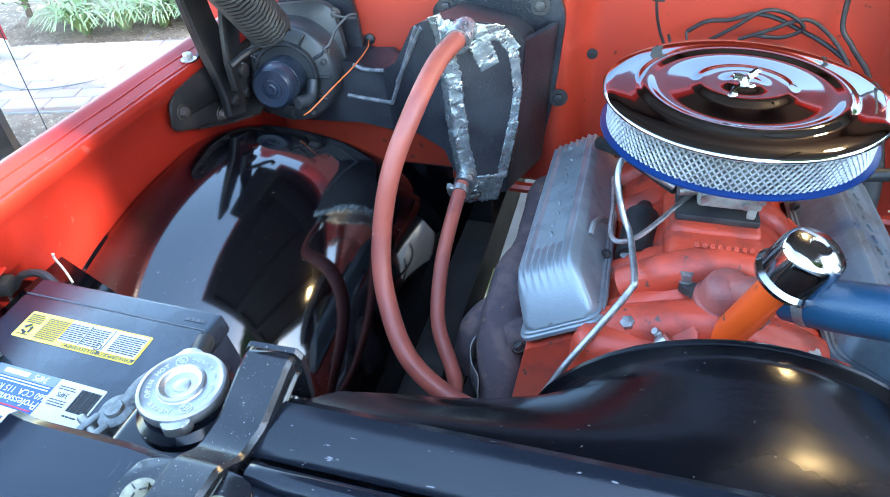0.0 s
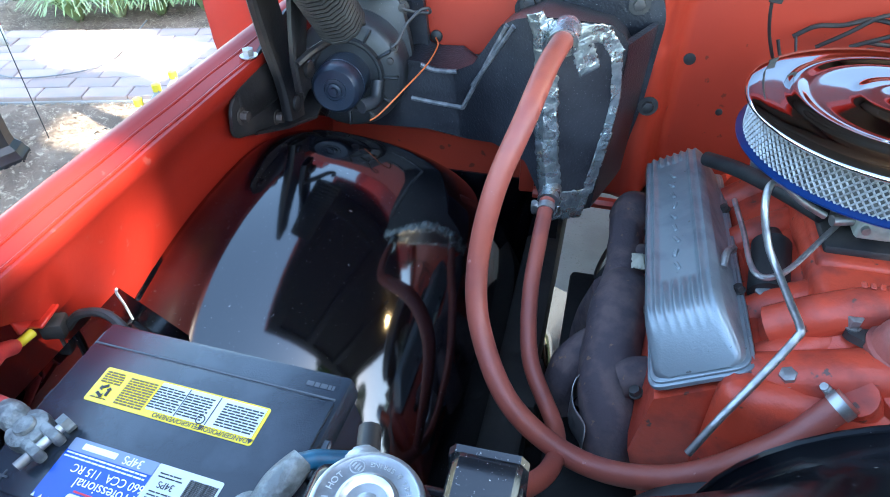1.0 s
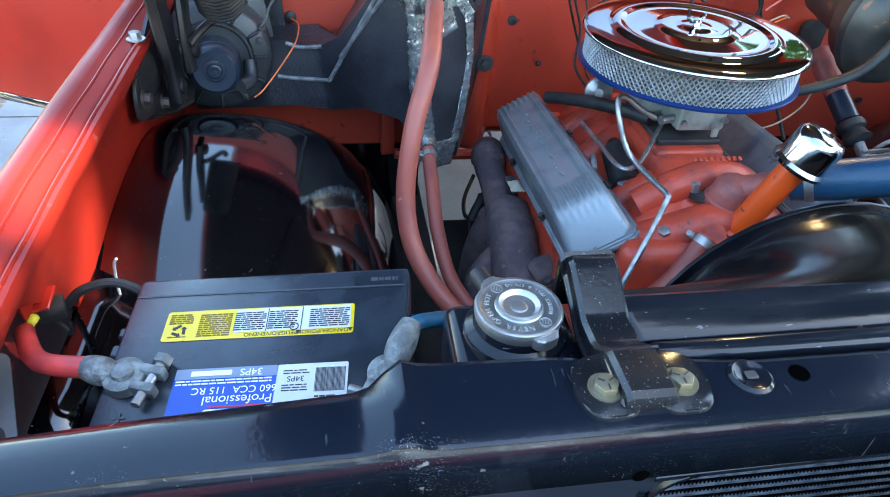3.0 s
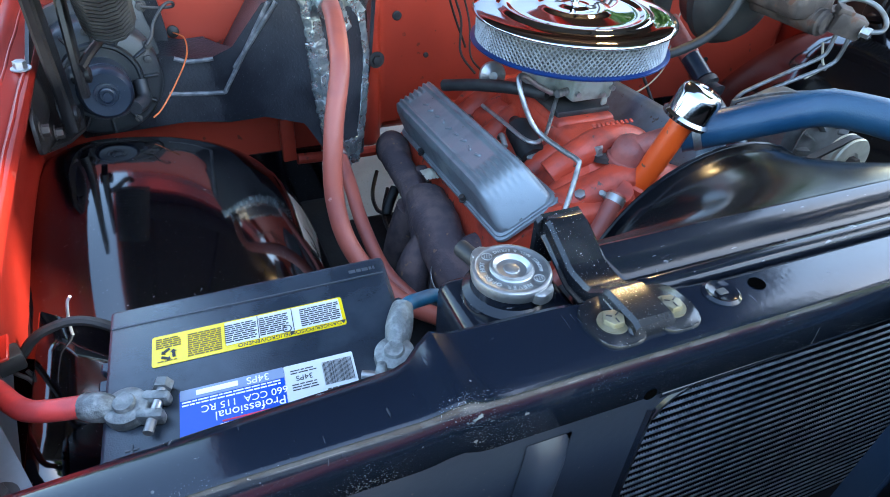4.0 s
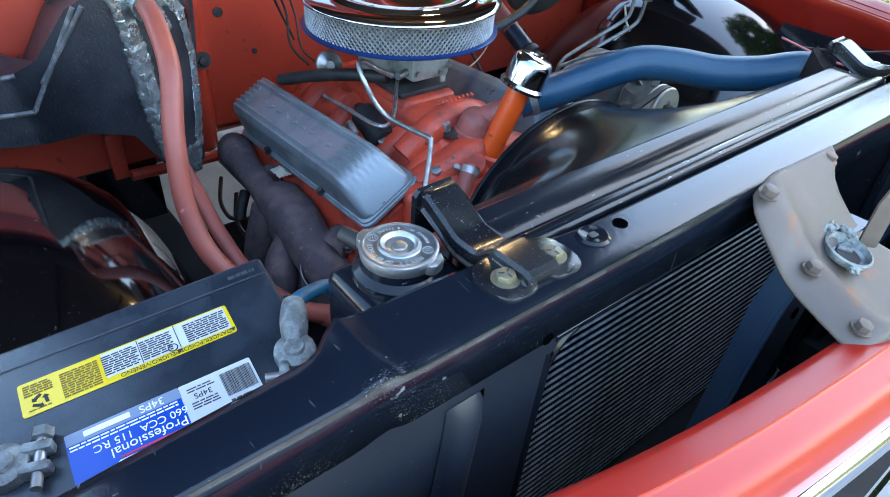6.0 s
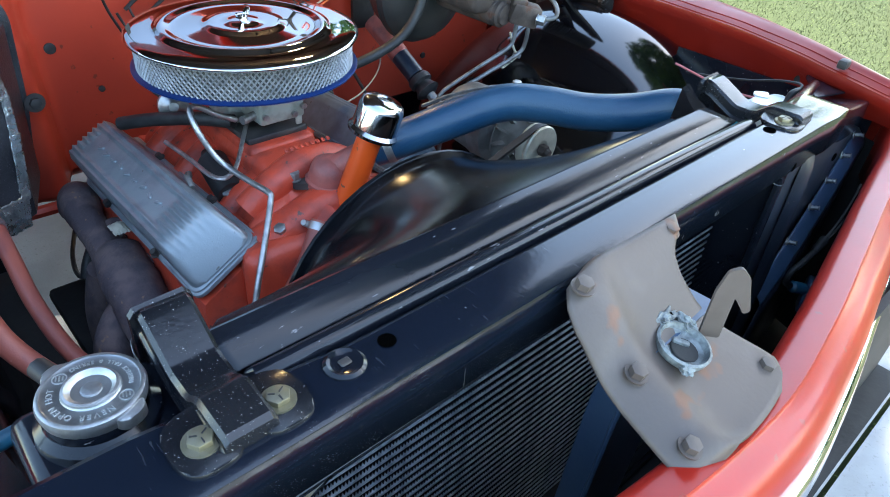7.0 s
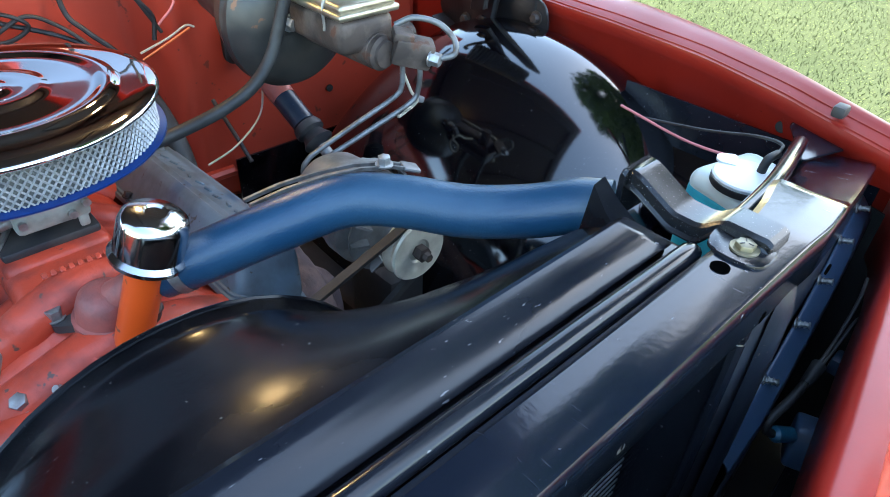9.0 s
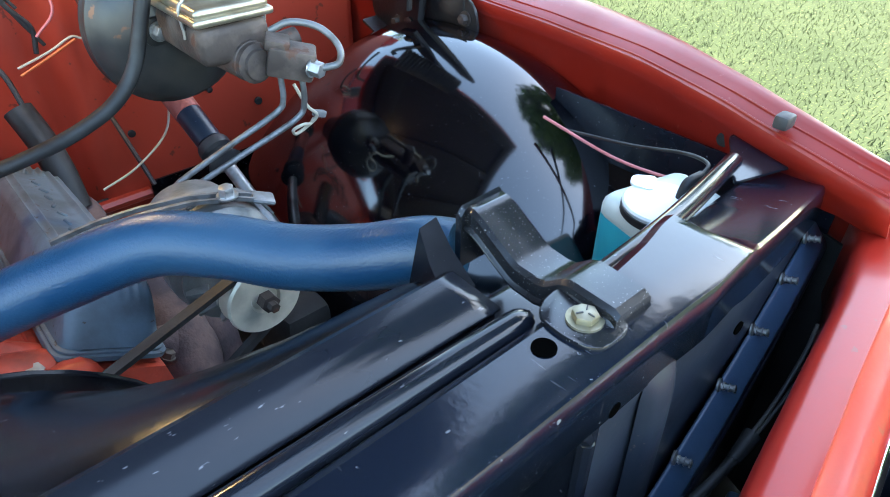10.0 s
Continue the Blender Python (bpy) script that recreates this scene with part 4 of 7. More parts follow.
part("latch_slot", rbox((0.010, 0.022, 0.002), 0.001, 1, cupm @ pose(0.016, 0.036, 0.006, 0, 0, -20)), HOLE, lb)


def grease_lump(c, size, seed):
    b = bmesh.new()
    bmesh.ops.create_icosphere(b, subdivisions=4, radius=1.0)
    for v in b.verts:
        k = 1 + 0.55 * noise.noise(v.co * 2.2 + Vector((seed, 0, 0))) + 0.22 * noise.noise(v.co * 7.0 + Vector((0, seed, 0)))
        v.co = cupm @ (Vector(c) + Vector((v.co.x * size[0], v.co.y * size[1], v.co.z * size[2])) * k)
    return b


part("grease_lump", grease_lump((0.008, 0.030, 0.003), (0.016, 0.008, 0.006), 3.1), LEAD, lb, "pale crusted grease")
part("grease_lump", grease_lump((0.024, 0.014, 0.003), (0.007, 0.011, 0.006), 8.4), LEAD, lb, "pale crusted grease")
part("grease_lump", grease_lump((-0.019, -0.017, 0.001), (0.006, 0.006, 0.004), 5.2), LEAD, lb, "pale crusted grease")
hookp = rounded([(0, 0), (0.018, 0), (0.0185, 0.046), (0.030, 0.030), (0.035, 0.034), (0.025, 0.068), (0.016, 0.077), (0.006, 0.072), (0.001, 0.05)], 0.003)
part("safety_hook", prism(hookp, 0.004, pose(-0.010, -0.117, 0.940, 88, 0, -50)), BARE, lb, "flat steel safety catch hook")
for c in ((-0.112, -0.050, 1.000), (0.036, -0.042, 0.990), (-0.106, -0.114, 0.946), (-0.110, -0.176, 0.917), (0.030, -0.172, 0.914)):
    part("bracket_bolt", bolt(c, ln_, 0.0078, 0.007, 1.35), BARE, lb, "rusty hexagon bolt")
brace = thing("centre_brace", (-0.02, -0.09, 0.30), "dark blue-black vertical steel brace under the latch", "brace")
part("channel", loft([[(x0, y, z), (x0 + 0.002, y + 0.03, z), (x1, y + 0.03, z), (x1 + 0.002, y, z)] for x0, x1, y, z in ((-0.085, 0.035, -0.11, 0.945), (-0.075, 0.03, -0.095, 0.85), (-0.075, 0.03, -0.085, 0.6), (-0.075, 0.03, -0.08, 0.3))]), BLUE_STEEL, brace)
part("channel_edge", tube([(-0.076, -0.110, 0.93), (-0.074, -0.097, 0.85), (-0.074, -0.087, 0.6), (-0.074, -0.082, 0.32)], 0.003, 8), BLUE_STEEL, brace)
part("bolt_hole", lathe([(0.0075, 0), (0.0075, 0.0015), (0, 0.0015)], at((-0.026, -0.0985, 0.835), (0, -1, 0.08)), 18), HOLE, brace)
# ---- engine ----
eng = thing("engine", (0.0, 0.65, 0.35), "orange painted V8 engine block and intake manifold", "engine")
ETILT = Matrix.Translation((0, 0.45, 0.80)) @ pose(0, 0, 0, -3.8) @ Matrix.Translation((0, -0.45, -0.80))
MID = -0.012


def eng_section(y, top, w):
    return [(MID - 0.20, y, 0.45), (MID - 0.245, y, 0.60), (MID - 0.23, y, 0.70), (MID - 0.12, y, 0.762), (MID - 0.06, y, 0.75), (MID - w, y, top), (MID + w, y, top), (MID + 0.06, y, 0.75), (MID + 0.12, y, 0.762), (MID + 0.23, y, 0.70), (MID + 0.245, y, 0.60), (MID + 0.20, y, 0.45)]


b = loft([eng_section(0.46, 0.76, 0.05), eng_section(0.475, 0.775, 0.055), eng_section(0.60, 0.785, 0.06), eng_section(0.93, 0.78, 0.06), eng_section(0.95, 0.76, 0.05)])
b.transform(ETILT)
part("block", b, ORANGE, eng, angle=30)
b = rbox((0.34, 0.06, 0.34), 0.03, 3, Matrix.Translation((MID, 0.445, 0.60)))
part("timing_cover", b, ORANGE, eng)
# intake manifold: runners, water crossover and carburettor pad
man = part("intake_manifold", rbox((0.13, 0.30, 0.05), 0.018, 3, Matrix.Translation((MID, 0.68, 0.795))), ORANGE, eng)


def manifold_top(u, v):
    x, y = -0.128 + 0.256 * u, 0.445 + 0.46 * v
    q = max(0.0, 1 - (x / 0.128) ** 2)
    runners = 0.5 + 0.5 * math.cos((y - 0.535) * 2 * math.pi / 0.125)
    z = 0.730 + 0.058 * q ** 0.7 + 0.012 * runners * (1 - q) ** 0.5 * q ** 0.4
    z += 0.026 * math.exp(-((y - 0.535) / 0.030) ** 2) * q + 0.010 * math.exp(-((y - 0.66) / 0.09) ** 2) * q ** 2
    return (MID + x, y, z + 0.0025 * noise.noise((x * 40, y * 40, 0.2)))


part("casting", sheet(manifold_top, 40, 64), ORANGE, man, angle=60)
for y0, y1 in ((0.50, 0.52), (0.585, 0.60), (0.74, 0.76), (0.85, 0.86)):
    for s in (-1, 1):
        part("runner", tube([(MID + s * 0.125, y0, 0.735), (MID + s * 0.09, y0 + 0.005, 0.762), (MID + s * 0.05, y1, 0.776), (MID, y1 + 0.01, 0.776)], lambda t: 0.024 - 0.004 * t, 14), ORANGE, man)
part("crossover", tube([(MID - 0.125, 0.474, 0.742), (MID - 0.07, 0.470, 0.764), (MID, 0.472, 0.780), (MID + 0.07, 0.470, 0.764), (MID + 0.12, 0.474, 0.742)], 0.032, 16), ORANGE, man)
part("casting_ridge", tube([(MID - 0.11, 0.535, 0.770), (MID - 0.06, 0.532, 0.805), (MID + 0.0, 0.542, 0.818), (MID + 0.055, 0.545, 0.805), (MID + 0.10, 0.545, 0.765)], 0.026, 14), ORANGE, man)
b = bmesh.new()
for i in range(9):
    rbox((0.006, 0.008, 0.003), 0.001, 1, pose(MID - 0.03 + i * 0.0095, 0.548, 0.844, 20), b)
part("cast_marks", b, ORANGE, man)
part("carb_pad", rbox((0.12, 0.15, 0.03), 0.010, 3, Matrix.Translation((MID, 0.68, 0.812))), ORANGE, man)
for c in ((-0.112, 0.456, 0.772), (-0.120, 0.60, 0.765), (0.098, 0.458, 0.765), (0.10, 0.60, 0.765), (-0.125, 0.435, 0.735)):
    part("manifold_bolt", bolt(c, (-0.35 if c[0] < 0 else 0.35, -0.25, 0.9), 0.0095, 0.010, 1.25), STEEL, man)
# water pump front
pump = part("water_pump", lathe([(0.065, 0), (0.068, 0.02), (0.05, 0.05), (0.035, 0.07), (0.028, 0.10), (0, 0.10)], at((MID, 0.43, 0.69), (0, -1, 0)), 28), ORANGE, eng)
part("pump_leg", tube([(MID, 0.41, 0.70), (MID - 0.07, 0.415, 0.71), (MID - 0.10, 0.43, 0.70)], 0.030, 12), ORANGE, pump)
part("pump_leg", tube([(MID, 0.41, 0.70), (MID + 0.07, 0.415, 0.71), (MID + 0.10, 0.43, 0.70)], 0.030, 12), ORANGE, pump)
part("heater_nipple", tube([(-0.020, 0.455, 0.740), (-0.045, 0.440, 0.772), (-0.053, 0.435, 0.784)], 0.022, 14), ORANGE, pump)
part("fan_blades", lathe([(0.03, 0), (0.05, 0.004), (0.2, 0.006), (0.2, 0.008), (0.03, 0.012)], at((MID, 0.285, 0.725), (0, 1, 0)), 6), GREY_BLACK, eng, "dark steel cooling fan")
# thermostat housing and neck
th = part("thermostat_housing", lathe([(0.036, 0), (0.036, 0.008), (0.032, 0.010), (0.030, 0.024), (0.026, 0.036), (0.016, 0.044), (0, 0.046)], at((-0.006, 0.490, 0.803), (0.05, -0.15, 1)), 28), PINKED, eng, "faded pink-orange thermostat housing")
part("outlet_neck", tube([(-0.002, 0.486, 0.826), (0.026, 0.463, 0.848), (0.052, 0.442, 0.868)], 0.020, 14), PINKED, th)
part("flange_ears", prism(rounded([(-0.055, -0.014), (0.055, -0.014), (0.055, 0.014), (-0.055, 0.014)], 0.012), 0.010, Matrix.Translation((-0.008, 0.487, 0.801)) @ pose(0, 0, 0, 0, 0, -32)), GREY_BLACK, th)
for c in ((-0.051, 0.514, 0.812), (0.034, 0.461, 0.812)):
    part("housing_bolt", bolt(c, (0, -0.1, 1), 0.0085, 0.012, 1.2), STEEL, th)

# oil filler tube with chrome cap
ft = thing("oil_filler_tube", (-0.006, 0.452, 0.77), "bright orange oil filler tube with a chrome breather cap", "oil filler")
f0, f1 = Vector((-0.006, 0.452, 0.770)), Vector((0.042, 0.430, 0.918))
part("tube", tube([f0, f0.lerp(f1, 0.5), f1], 0.0195, 22, 4), ORANGE_TUBE, ft)
part("base_collar", lathe([(0.026, 0), (0.026, 0.012), (0.021, 0.016)], at(f0 - Vector((0, 0, 0.004)), f1 - f0), 22), ORANGE, ft)
part("breather_cap", lathe([(0.030, -0.022), (0.0375, -0.020), (0.0385, -0.015), (0.034, -0.010), (0.0335, 0.022), (0.031, 0.030), (0.026, 0.034), (0.012, 0.036), (0.010, 0.034), (0, 0.034)], at(f1, f1 - f0), 40), CAP_CHROME, ft, "chrome breather cap")


# ---- valve covers ----
def valve_cover(side, label, paint):
    th = thing("valve_cover", (MID + side * 0.18, 0.70, 0.74), label, "valve cover", "valve covers")
    inner, outerp = Vector((MID + side * 0.130, 0, 0.771)), Vector((MID + side * 0.238, 0, 0.711))
    across = (outerp - inner).normalized()
    up = Vector((across.z * -side, 0, across.x * side)).normalized()
    if up.z < 0:
        up = -up
    w = (outerp - inner).length
    y0, y1 = 0.460, 0.930

    def P(a, y, h):
        q = inner + across * a + up * h
        return ETILT @ Vector((q.x, y, q.z))

    for i, (lo, hi) in enumerate(((-0.002, 0.0045), (0.005, 0.0085))):
        k = 0.0035 * i
        rail = rounded([(k, y0 + k), (w - k, y0 + k), (w - k, y1 - k), (k, y1 - k)], 0.020, 5)
        part("base_rail" if i == 0 else "rail_bead", loft([[P(a, y, h) for a, y in rail] for h in (lo, hi - 0.001)] + [[P(w / 2 + (a - w / 2) * 0.982, y0 + (y - y0) * 0.994 + 0.0012, hi) for a, y in rail]]), paint, th)

    def shell_at(u, v):
        """Domed cover with a sloping front end; long ribs outside, a middle panel, short ribs at both ends."""
        ends = 0.16
        y = y0 + 0.007 + (y1 - y0 - 0.014) * u
        dy0, dy1 = y - y0 - 0.007, y1 - 0.007 - y
        front = 0.004 + 1.45 * dy0
        rear = 0.004 + 5.0 * dy1
        hmax = -0.009 * math.log(math.exp(-0.066 / 0.009) + math.exp(-front / 0.009) + math.exp(-rear / 0.009)) if front < 0.16 or rear < 0.16 else 0.0659
        hmax = max(hmax, 0.002)
        half = w / 2 - 0.0075
        for d in (dy0, dy1):
            if d < 0.018:
                half -= 0.018 - math.sqrt(max(0.0, 0.018 ** 2 - (0.018 - d) ** 2))
        R = min(0.017, hmax * 0.6)
        lean = 0.11 * hmax
        if v < ends or v > 1 - ends:
            q = (v if v < 0.5 else 1 - v) / ends
            if q < 0.4:
                da, h = lean * q / 0.4, (hmax - R) * q / 0.4
            else:
                g = (q - 0.4) / 0.6 * math.pi / 2
                da, h = lean + R * (1 - math.cos(g)), hmax - R + R * math.sin(g)
            s_ = -(half - da) if v < 0.5 else half - da
        else:
            s_ = (v - 0.5) / (0.5 - ends) * (half - lean - R)
            h = hmax
        top = max(0.0, min(1.0, (h - hmax + R) / R)) if R > 0 else 0
        fade = max(0.0, min(1.0, (dy0 - 0.028) / 0.03)) * max(0.0, min(1.0, dy1 / 0.008))
        rib = 0.0
        for i in range(8):
            c = (i - 3.5) * 0.0112
            if i in (0, 1, 6, 7) or dy0 < 0.105:
                k = 1.0 if i in (0, 1, 6, 7) else max(0.0, min(1.0, (0.105 - dy0) / 0.02))
            elif 0.018 < dy1 < 0.045:
                k = 1.0
            else:
                k = 0.0
            rib += k * math.exp(-((s_ - c) / 0.0034) ** 2)
        return P(w / 2 + s_, y, 0.006 + h + 0.0054 * rib * fade * top)

    shell = part("shell", sheet(shell_at, 120, 132), paint, th, angle=60)
    for k in range(9):
        y = y0 + 0.135 + k * 0.030
        part("raised_mark", rbox((0.0050, 0.015, 0.0050), 0.0012, 1, Matrix.Translation(P(w / 2 + 0.0015 * math.sin(k * 2.1), y, 0.0725)) @ frame_of(up, (0, 1, 0)) @ pose(0, 0, 0, 0, 0, (18, -15, 24, 10, 30, -20, 14, 28, 25)[k])), paint, shell)
    for a in (0.0035, w - 0.0035):
        for y in (0.60, 0.80):
            part("cover_bolt", bolt(P(a, y, 0.008), up, 0.006, 0.008, 1.3), GREY_BLACK, th)
    return th, P


vc_l, PL = valve_cover(-1, "silver-grey finned valve cover above the exhaust manifold", COVER_SILVER)
vc_r, PR = valve_cover(1, "dirty grey finned valve cover below the blue hose", COVER_DIRTY)
part("loom_clip", tube([PL(0.012, 0.60, 0.050), PL(0.004, 0.62, 0.056), PL(-0.002, 0.65, 0.040), PL(0.000, 0.66, 0.03)], 0.005, 8), STEEL, vc_l)


# ---- exhaust manifolds ----
def exhaust(side, label):
    th = thing("exhaust_manifold", (MID + side * 0.27, 0.7, 0.60), label, "exhaust manifold", "exhaust manifolds")
    X = lambda d: MID + side * d
    def cast(pts, r, seed, name):
        """A lumpy cast pipe."""
        bm = tube(pts, r, 28, 9)
        for v in bm.verts:
            v.co += Vector((1, 0.4, 1)) * (0.0045 * noise.noise(v.co * 22 + Vector((seed, 0, 0)))) + Vector((0.5, 0, 1)) * (0.0016 * noise.noise(v.co * 80))
        part(name, bm, MANIFOLD, th, angle=80)

    cast([(X(0.246), 0.935, 0.655), (X(0.262), 0.905, 0.674), (X(0.268), 0.86, 0.670), (X(0.270), 0.78, 0.664), (X(0.275), 0.70, 0.655), (X(0.285), 0.62, 0.61), (X(0.288), 0.57, 0.54)], lambda t: 0.031 + 0.003 * math.sin(9 * t), 1, "rear_branch")
    cast([(X(0.262), 0.735, 0.640), (X(0.268), 0.690, 0.668), (X(0.274), 0.630, 0.668), (X(0.278), 0.560, 0.642), (X(0.270), 0.505, 0.600), (X(0.262), 0.475, 0.555)], lambda t: 0.034 + 0.009 * math.sin(math.pi * t), 2, "front_branch")
    cast([(X(0.285), 0.62, 0.63), (X(0.318), 0.60, 0.612), (X(0.335), 0.585, 0.575), (X(0.335), 0.580, 0.52)], lambda t: 0.031, 3, "outlet")
    for y in (0.535, 0.655, 0.785, 0.905):
        cast([(X(0.215), y, 0.660), (X(0.238), y, 0.664), (X(0.262), y - 0.005, 0.655)], lambda t: 0.026, y, "port")
        part("port_bolt", bolt((X(0.243), y - 0.036, 0.668), (side * 0.5, 0, 0.9), 0.008, 0.008, 1.2), GREY_BLACK, th)
    part("collector", tube([(X(0.280), 0.72, 0.64), (X(0.30), 0.73, 0.55), (X(0.30), 0.76, 0.42)], 0.036, 14), MANIFOLD, th)
    for k, y in enumerate((0.56, 0.645, 0.78, 0.86)):
        part("spark_plug_boot", tube([(X(0.27), y, 0.60), (X(0.29), y - 0.02, 0.58), (X(0.30), y - 0.03, 0.56)], 0.011, 10), RUBBER, th)
        part("plug_wire", tube([(X(0.30), y - 0.03, 0.56), (X(0.305), y + 0.02, 0.54), (X(0.29), y + 0.10, 0.53), (X(0.26), y + 0.16, 0.55)], 0.0045, 8), RUBBER, th)
    if side < 0:
        part("heat_shield", sheet(lambda u, v: (X(0.312 + 0.012 * math.sin(5 * v)), 0.545 - 0.085 * v, 0.640 - 0.050 * u - 0.035 * v + 0.006 * math.sin(9 * v)), 8, 14), STEEL, th, "bent bright steel heat shield strip", solid=0.0015)
    return th


ex_l = exhaust(-1, "rust-brown cast iron exhaust manifold with a tan scab")
scab = sheet(lambda u, v: (-0.275 + 0.026 * u + 0.003 * noise.noise((u * 6, v * 6, 1)), 0.706 + 0.036 * v, 0.690 + 0.010 * math.sin(math.pi * u) * math.sin(math.pi * v) + 0.003 * noise.noise((u * 9, v * 9, 4))), 12, 12)
ex_l.location.z -= 0.018
part("scale_patch", scab, PALE_WIRE, ex_l, "tan scab of burnt scale")
exhaust(1, "rust-brown cast iron exhaust manifold in shadow")

# ---- carburettor and air cleaner ----
carb = thing("carburettor", (MID, 0.66, 0.84), "greenish-grey zinc carburettor under the air cleaner", "carburettor")
part("base_plate", rbox((0.11, 0.15, 0.012), 0.004, 2, Matrix.Translation((MID, 0.696, 0.832))), GREY_BLACK, carb)
part("float_bowl", rbox((0.082, 0.07, 0.042), 0.006, 3, Matrix.Translation((MID + 0.010, 0.655, 0.874))), CARB_GREY, carb)
part("main_body", rbox((0.105, 0.09, 0.075), 0.010, 3, Matrix.Translation((MID, 0.728, 0.872))), CARB_GREY, carb)
part("choke_horn", lathe([(0.062, 0.0), (0.064, 0.02), (0.064, 0.026)], Matrix.Translation((MID, 0.710, 0.902)), 28), CARB_GREY, carb)
for dx, dz in ((-0.045, 0.0), (0.03, -0.006), (0.055, 0.004)):
    part("bowl_screw", lathe([(0.005, 0), (0.005, 0.006), (0, 0.006)], at((MID + dx * 0.7 + 0.008, 0.619, 0.870 + dz), (0, -1, 0)), 10), STEEL, carb)
part("fuel_inlet", lathe([(0.007, 0), (0.007, 0.03), (0.004, 0.03)], at((MID - 0.028, 0.640, 0.868), (-1, -0.3, 0)), 10), STEEL, carb)
part("drip_tab", rbox((0.012, 0.006, 0.02), 0.003, 2, Matrix.Translation((MID + 0.040, 0.624, 0.850))), CARB_GREY, carb)
part("vacuum_pot", lathe([(0.0, 0), (0.024, 0.002), (0.026, 0.006), (0.024, 0.012), (0.012, 0.018), (0.008, 0.022), (0, 0.022)], at((MID - 0.098, 0.800, 0.842), (-0.3, -0.9, 0.2)), 26), STEEL, carb, "bright steel choke vacuum pot")

AC = Vector((-0.007, 0.713, 0.0))


def ac_z(z):
    """Heights of the air cleaner: base pan and sleeve, then the flatter lid."""
    return 0.926 + (z - 0.891) * 0.80 if z < 0.955 else 0.9772 + (z - 0.955) * 0.62


ac = thing("air_cleaner", (AC.x, AC.y, 0.896), "round chrome air cleaner with silver mesh element and blue base", "air cleaner")
acm = Matrix.Translation((AC.x, AC.y, AC.z))
part("base_pan", lathe([(r, ac_z(z)) for r, z in [(0.06, 0.897), (0.13, 0.894), (0.172, 0.891), (0.1770, 0.890), (0.1785, 0.892), (0.1785, 0.8945), (0.176, 0.896), (0.05, 0.900)]], acm, 96), BLUE_RIM, ac, "blue painted base pan rim")
part("filter_core", lathe([(r, ac_z(z)) for r, z in [(0.1655, 0.893), (0.1655, 0.957), (0.15, 0.957)]], acm, 72), FILTER_CORE, ac, "pale pleated filter paper")
# expanded metal sleeve
b = bmesh.new()
NC, NR, R0 = 124, 9, 0.1705
for j in range(NR):
    for i in range(NC):
        a = 2 * math.pi * (i + 0.5 * (j % 2)) / NC
        z = 0.897 + 0.0575 * (j + 0.5) / NR
        da, dz = math.pi / NC * 1.0, 0.0575 / NR * 0.98
        outer_ = [(a - da, z), (a, z + dz), (a + da, z), (a, z - dz)]
        inner_ = [(a - da * 0.60, z), (a, z + dz * 0.60), (a + da * 0.60, z), (a, z - dz * 0.60)]
        vo = [b.verts.new((R0 * math.cos(q), R0 * math.sin(q), ac_z(h))) for q, h in outer_]
        vi = [b.verts.new(((R0 - 0.0022) * math.cos(q), (R0 - 0.0022) * math.sin(q), ac_z(h))) for q, h in inner_]
        for k in range(4):
            b.faces.new((vo[k], vo[(k + 1) % 4], vi[(k + 1) % 4], vi[k]))
b.transform(acm)
part("mesh_sleeve", b, MESH_SILVER, ac, "silver expanded-metal sleeve", angle=20)
lid = part("lid", lathe([(r, ac_z(z)) for r, z in [(0.160, 0.955), (0.1790, 0.954), (0.1805, 0.957), (0.1800, 0.961), (0.176, 0.9645), (0.165, 0.9668), (0.150, 0.9680), (0.140, 0.9682), (0.136, 0.9690), (0.1325, 0.9725), (0.129, 0.9755), (0.124, 0.9765),
            (0.119, 0.9750), (0.114, 0.9712), (0.109, 0.9700), (0.098, 0.9706), (0.085, 0.9716), (0.070, 0.9730), (0.062, 0.9740), (0.057, 0.9772), (0.052, 0.9782), (0.04, 0.9780), (0.028, 0.9776), (0.022, 0.9800), (0.016, 0.9812), (0.0, 0.9812)]], acm, 128), CHROME, ac, "mirror chrome lid with a stepped crown", angle=70)
wn_ = part("wing_nut", lathe([(r, ac_z(z)) for r, z in [(0.0065, 0.980), (0.006, 0.991), (0.0035, 0.995), (0, 0.995)]], acm, 16), CHROME, ac, "chrome wing nut")
for s in (-1, 1):
    part("wing", prism(rounded([(0.004, 0), (0.020, 0.006), (0.022, 0.014), (0.014, 0.014), (0.004, 0.009)], 0.003), 0.004, acm @ Matrix.Translation((0, 0, ac_z(0.984))) @ pose(0, 0, 0, 90, 0, 35 if s > 0 else 215) @ Matrix.Translation((0, 0, -0.002)), 0.001), CHROME, wn_)

# steel fuel line, dashpot hose and small lines
fuel = single("fuel_line", tube([(-0.075, 0.640, 0.868), (-0.105, 0.638, 0.885), (-0.132, 0.640, 0.904), (-0.147, 0.634, 0.905), (-0.150, 0.615, 0.885), (-0.137, 0.596, 0.845), (-0.124, 0.575, 0.826), (-0.117, 0.52, 0.825), (-0.114, 0.478, 0.828), (-0.118, 0.468, 0.820), (-0.150, 0.435, 0.78), (-0.182, 0.405, 0.74), (-0.205, 0.385, 0.70)], 0.0046, 10), STEEL, "bare steel fuel line bent over the intake manifold", "pipe")
single("fuel_line", tube([(-0.042, 0.668, 0.848), (-0.065, 0.64, 0.838), (-0.105, 0.59, 0.822), (-0.128, 0.572, 0.817), (-0.144, 0.572, 0.817), (-0.150, 0.60, 0.815), (-0.150, 0.66, 0.812), (-0.155, 0.74, 0.81)], 0.0038, 8), STEEL, "thin steel choke line beside the carburettor", "pipe")
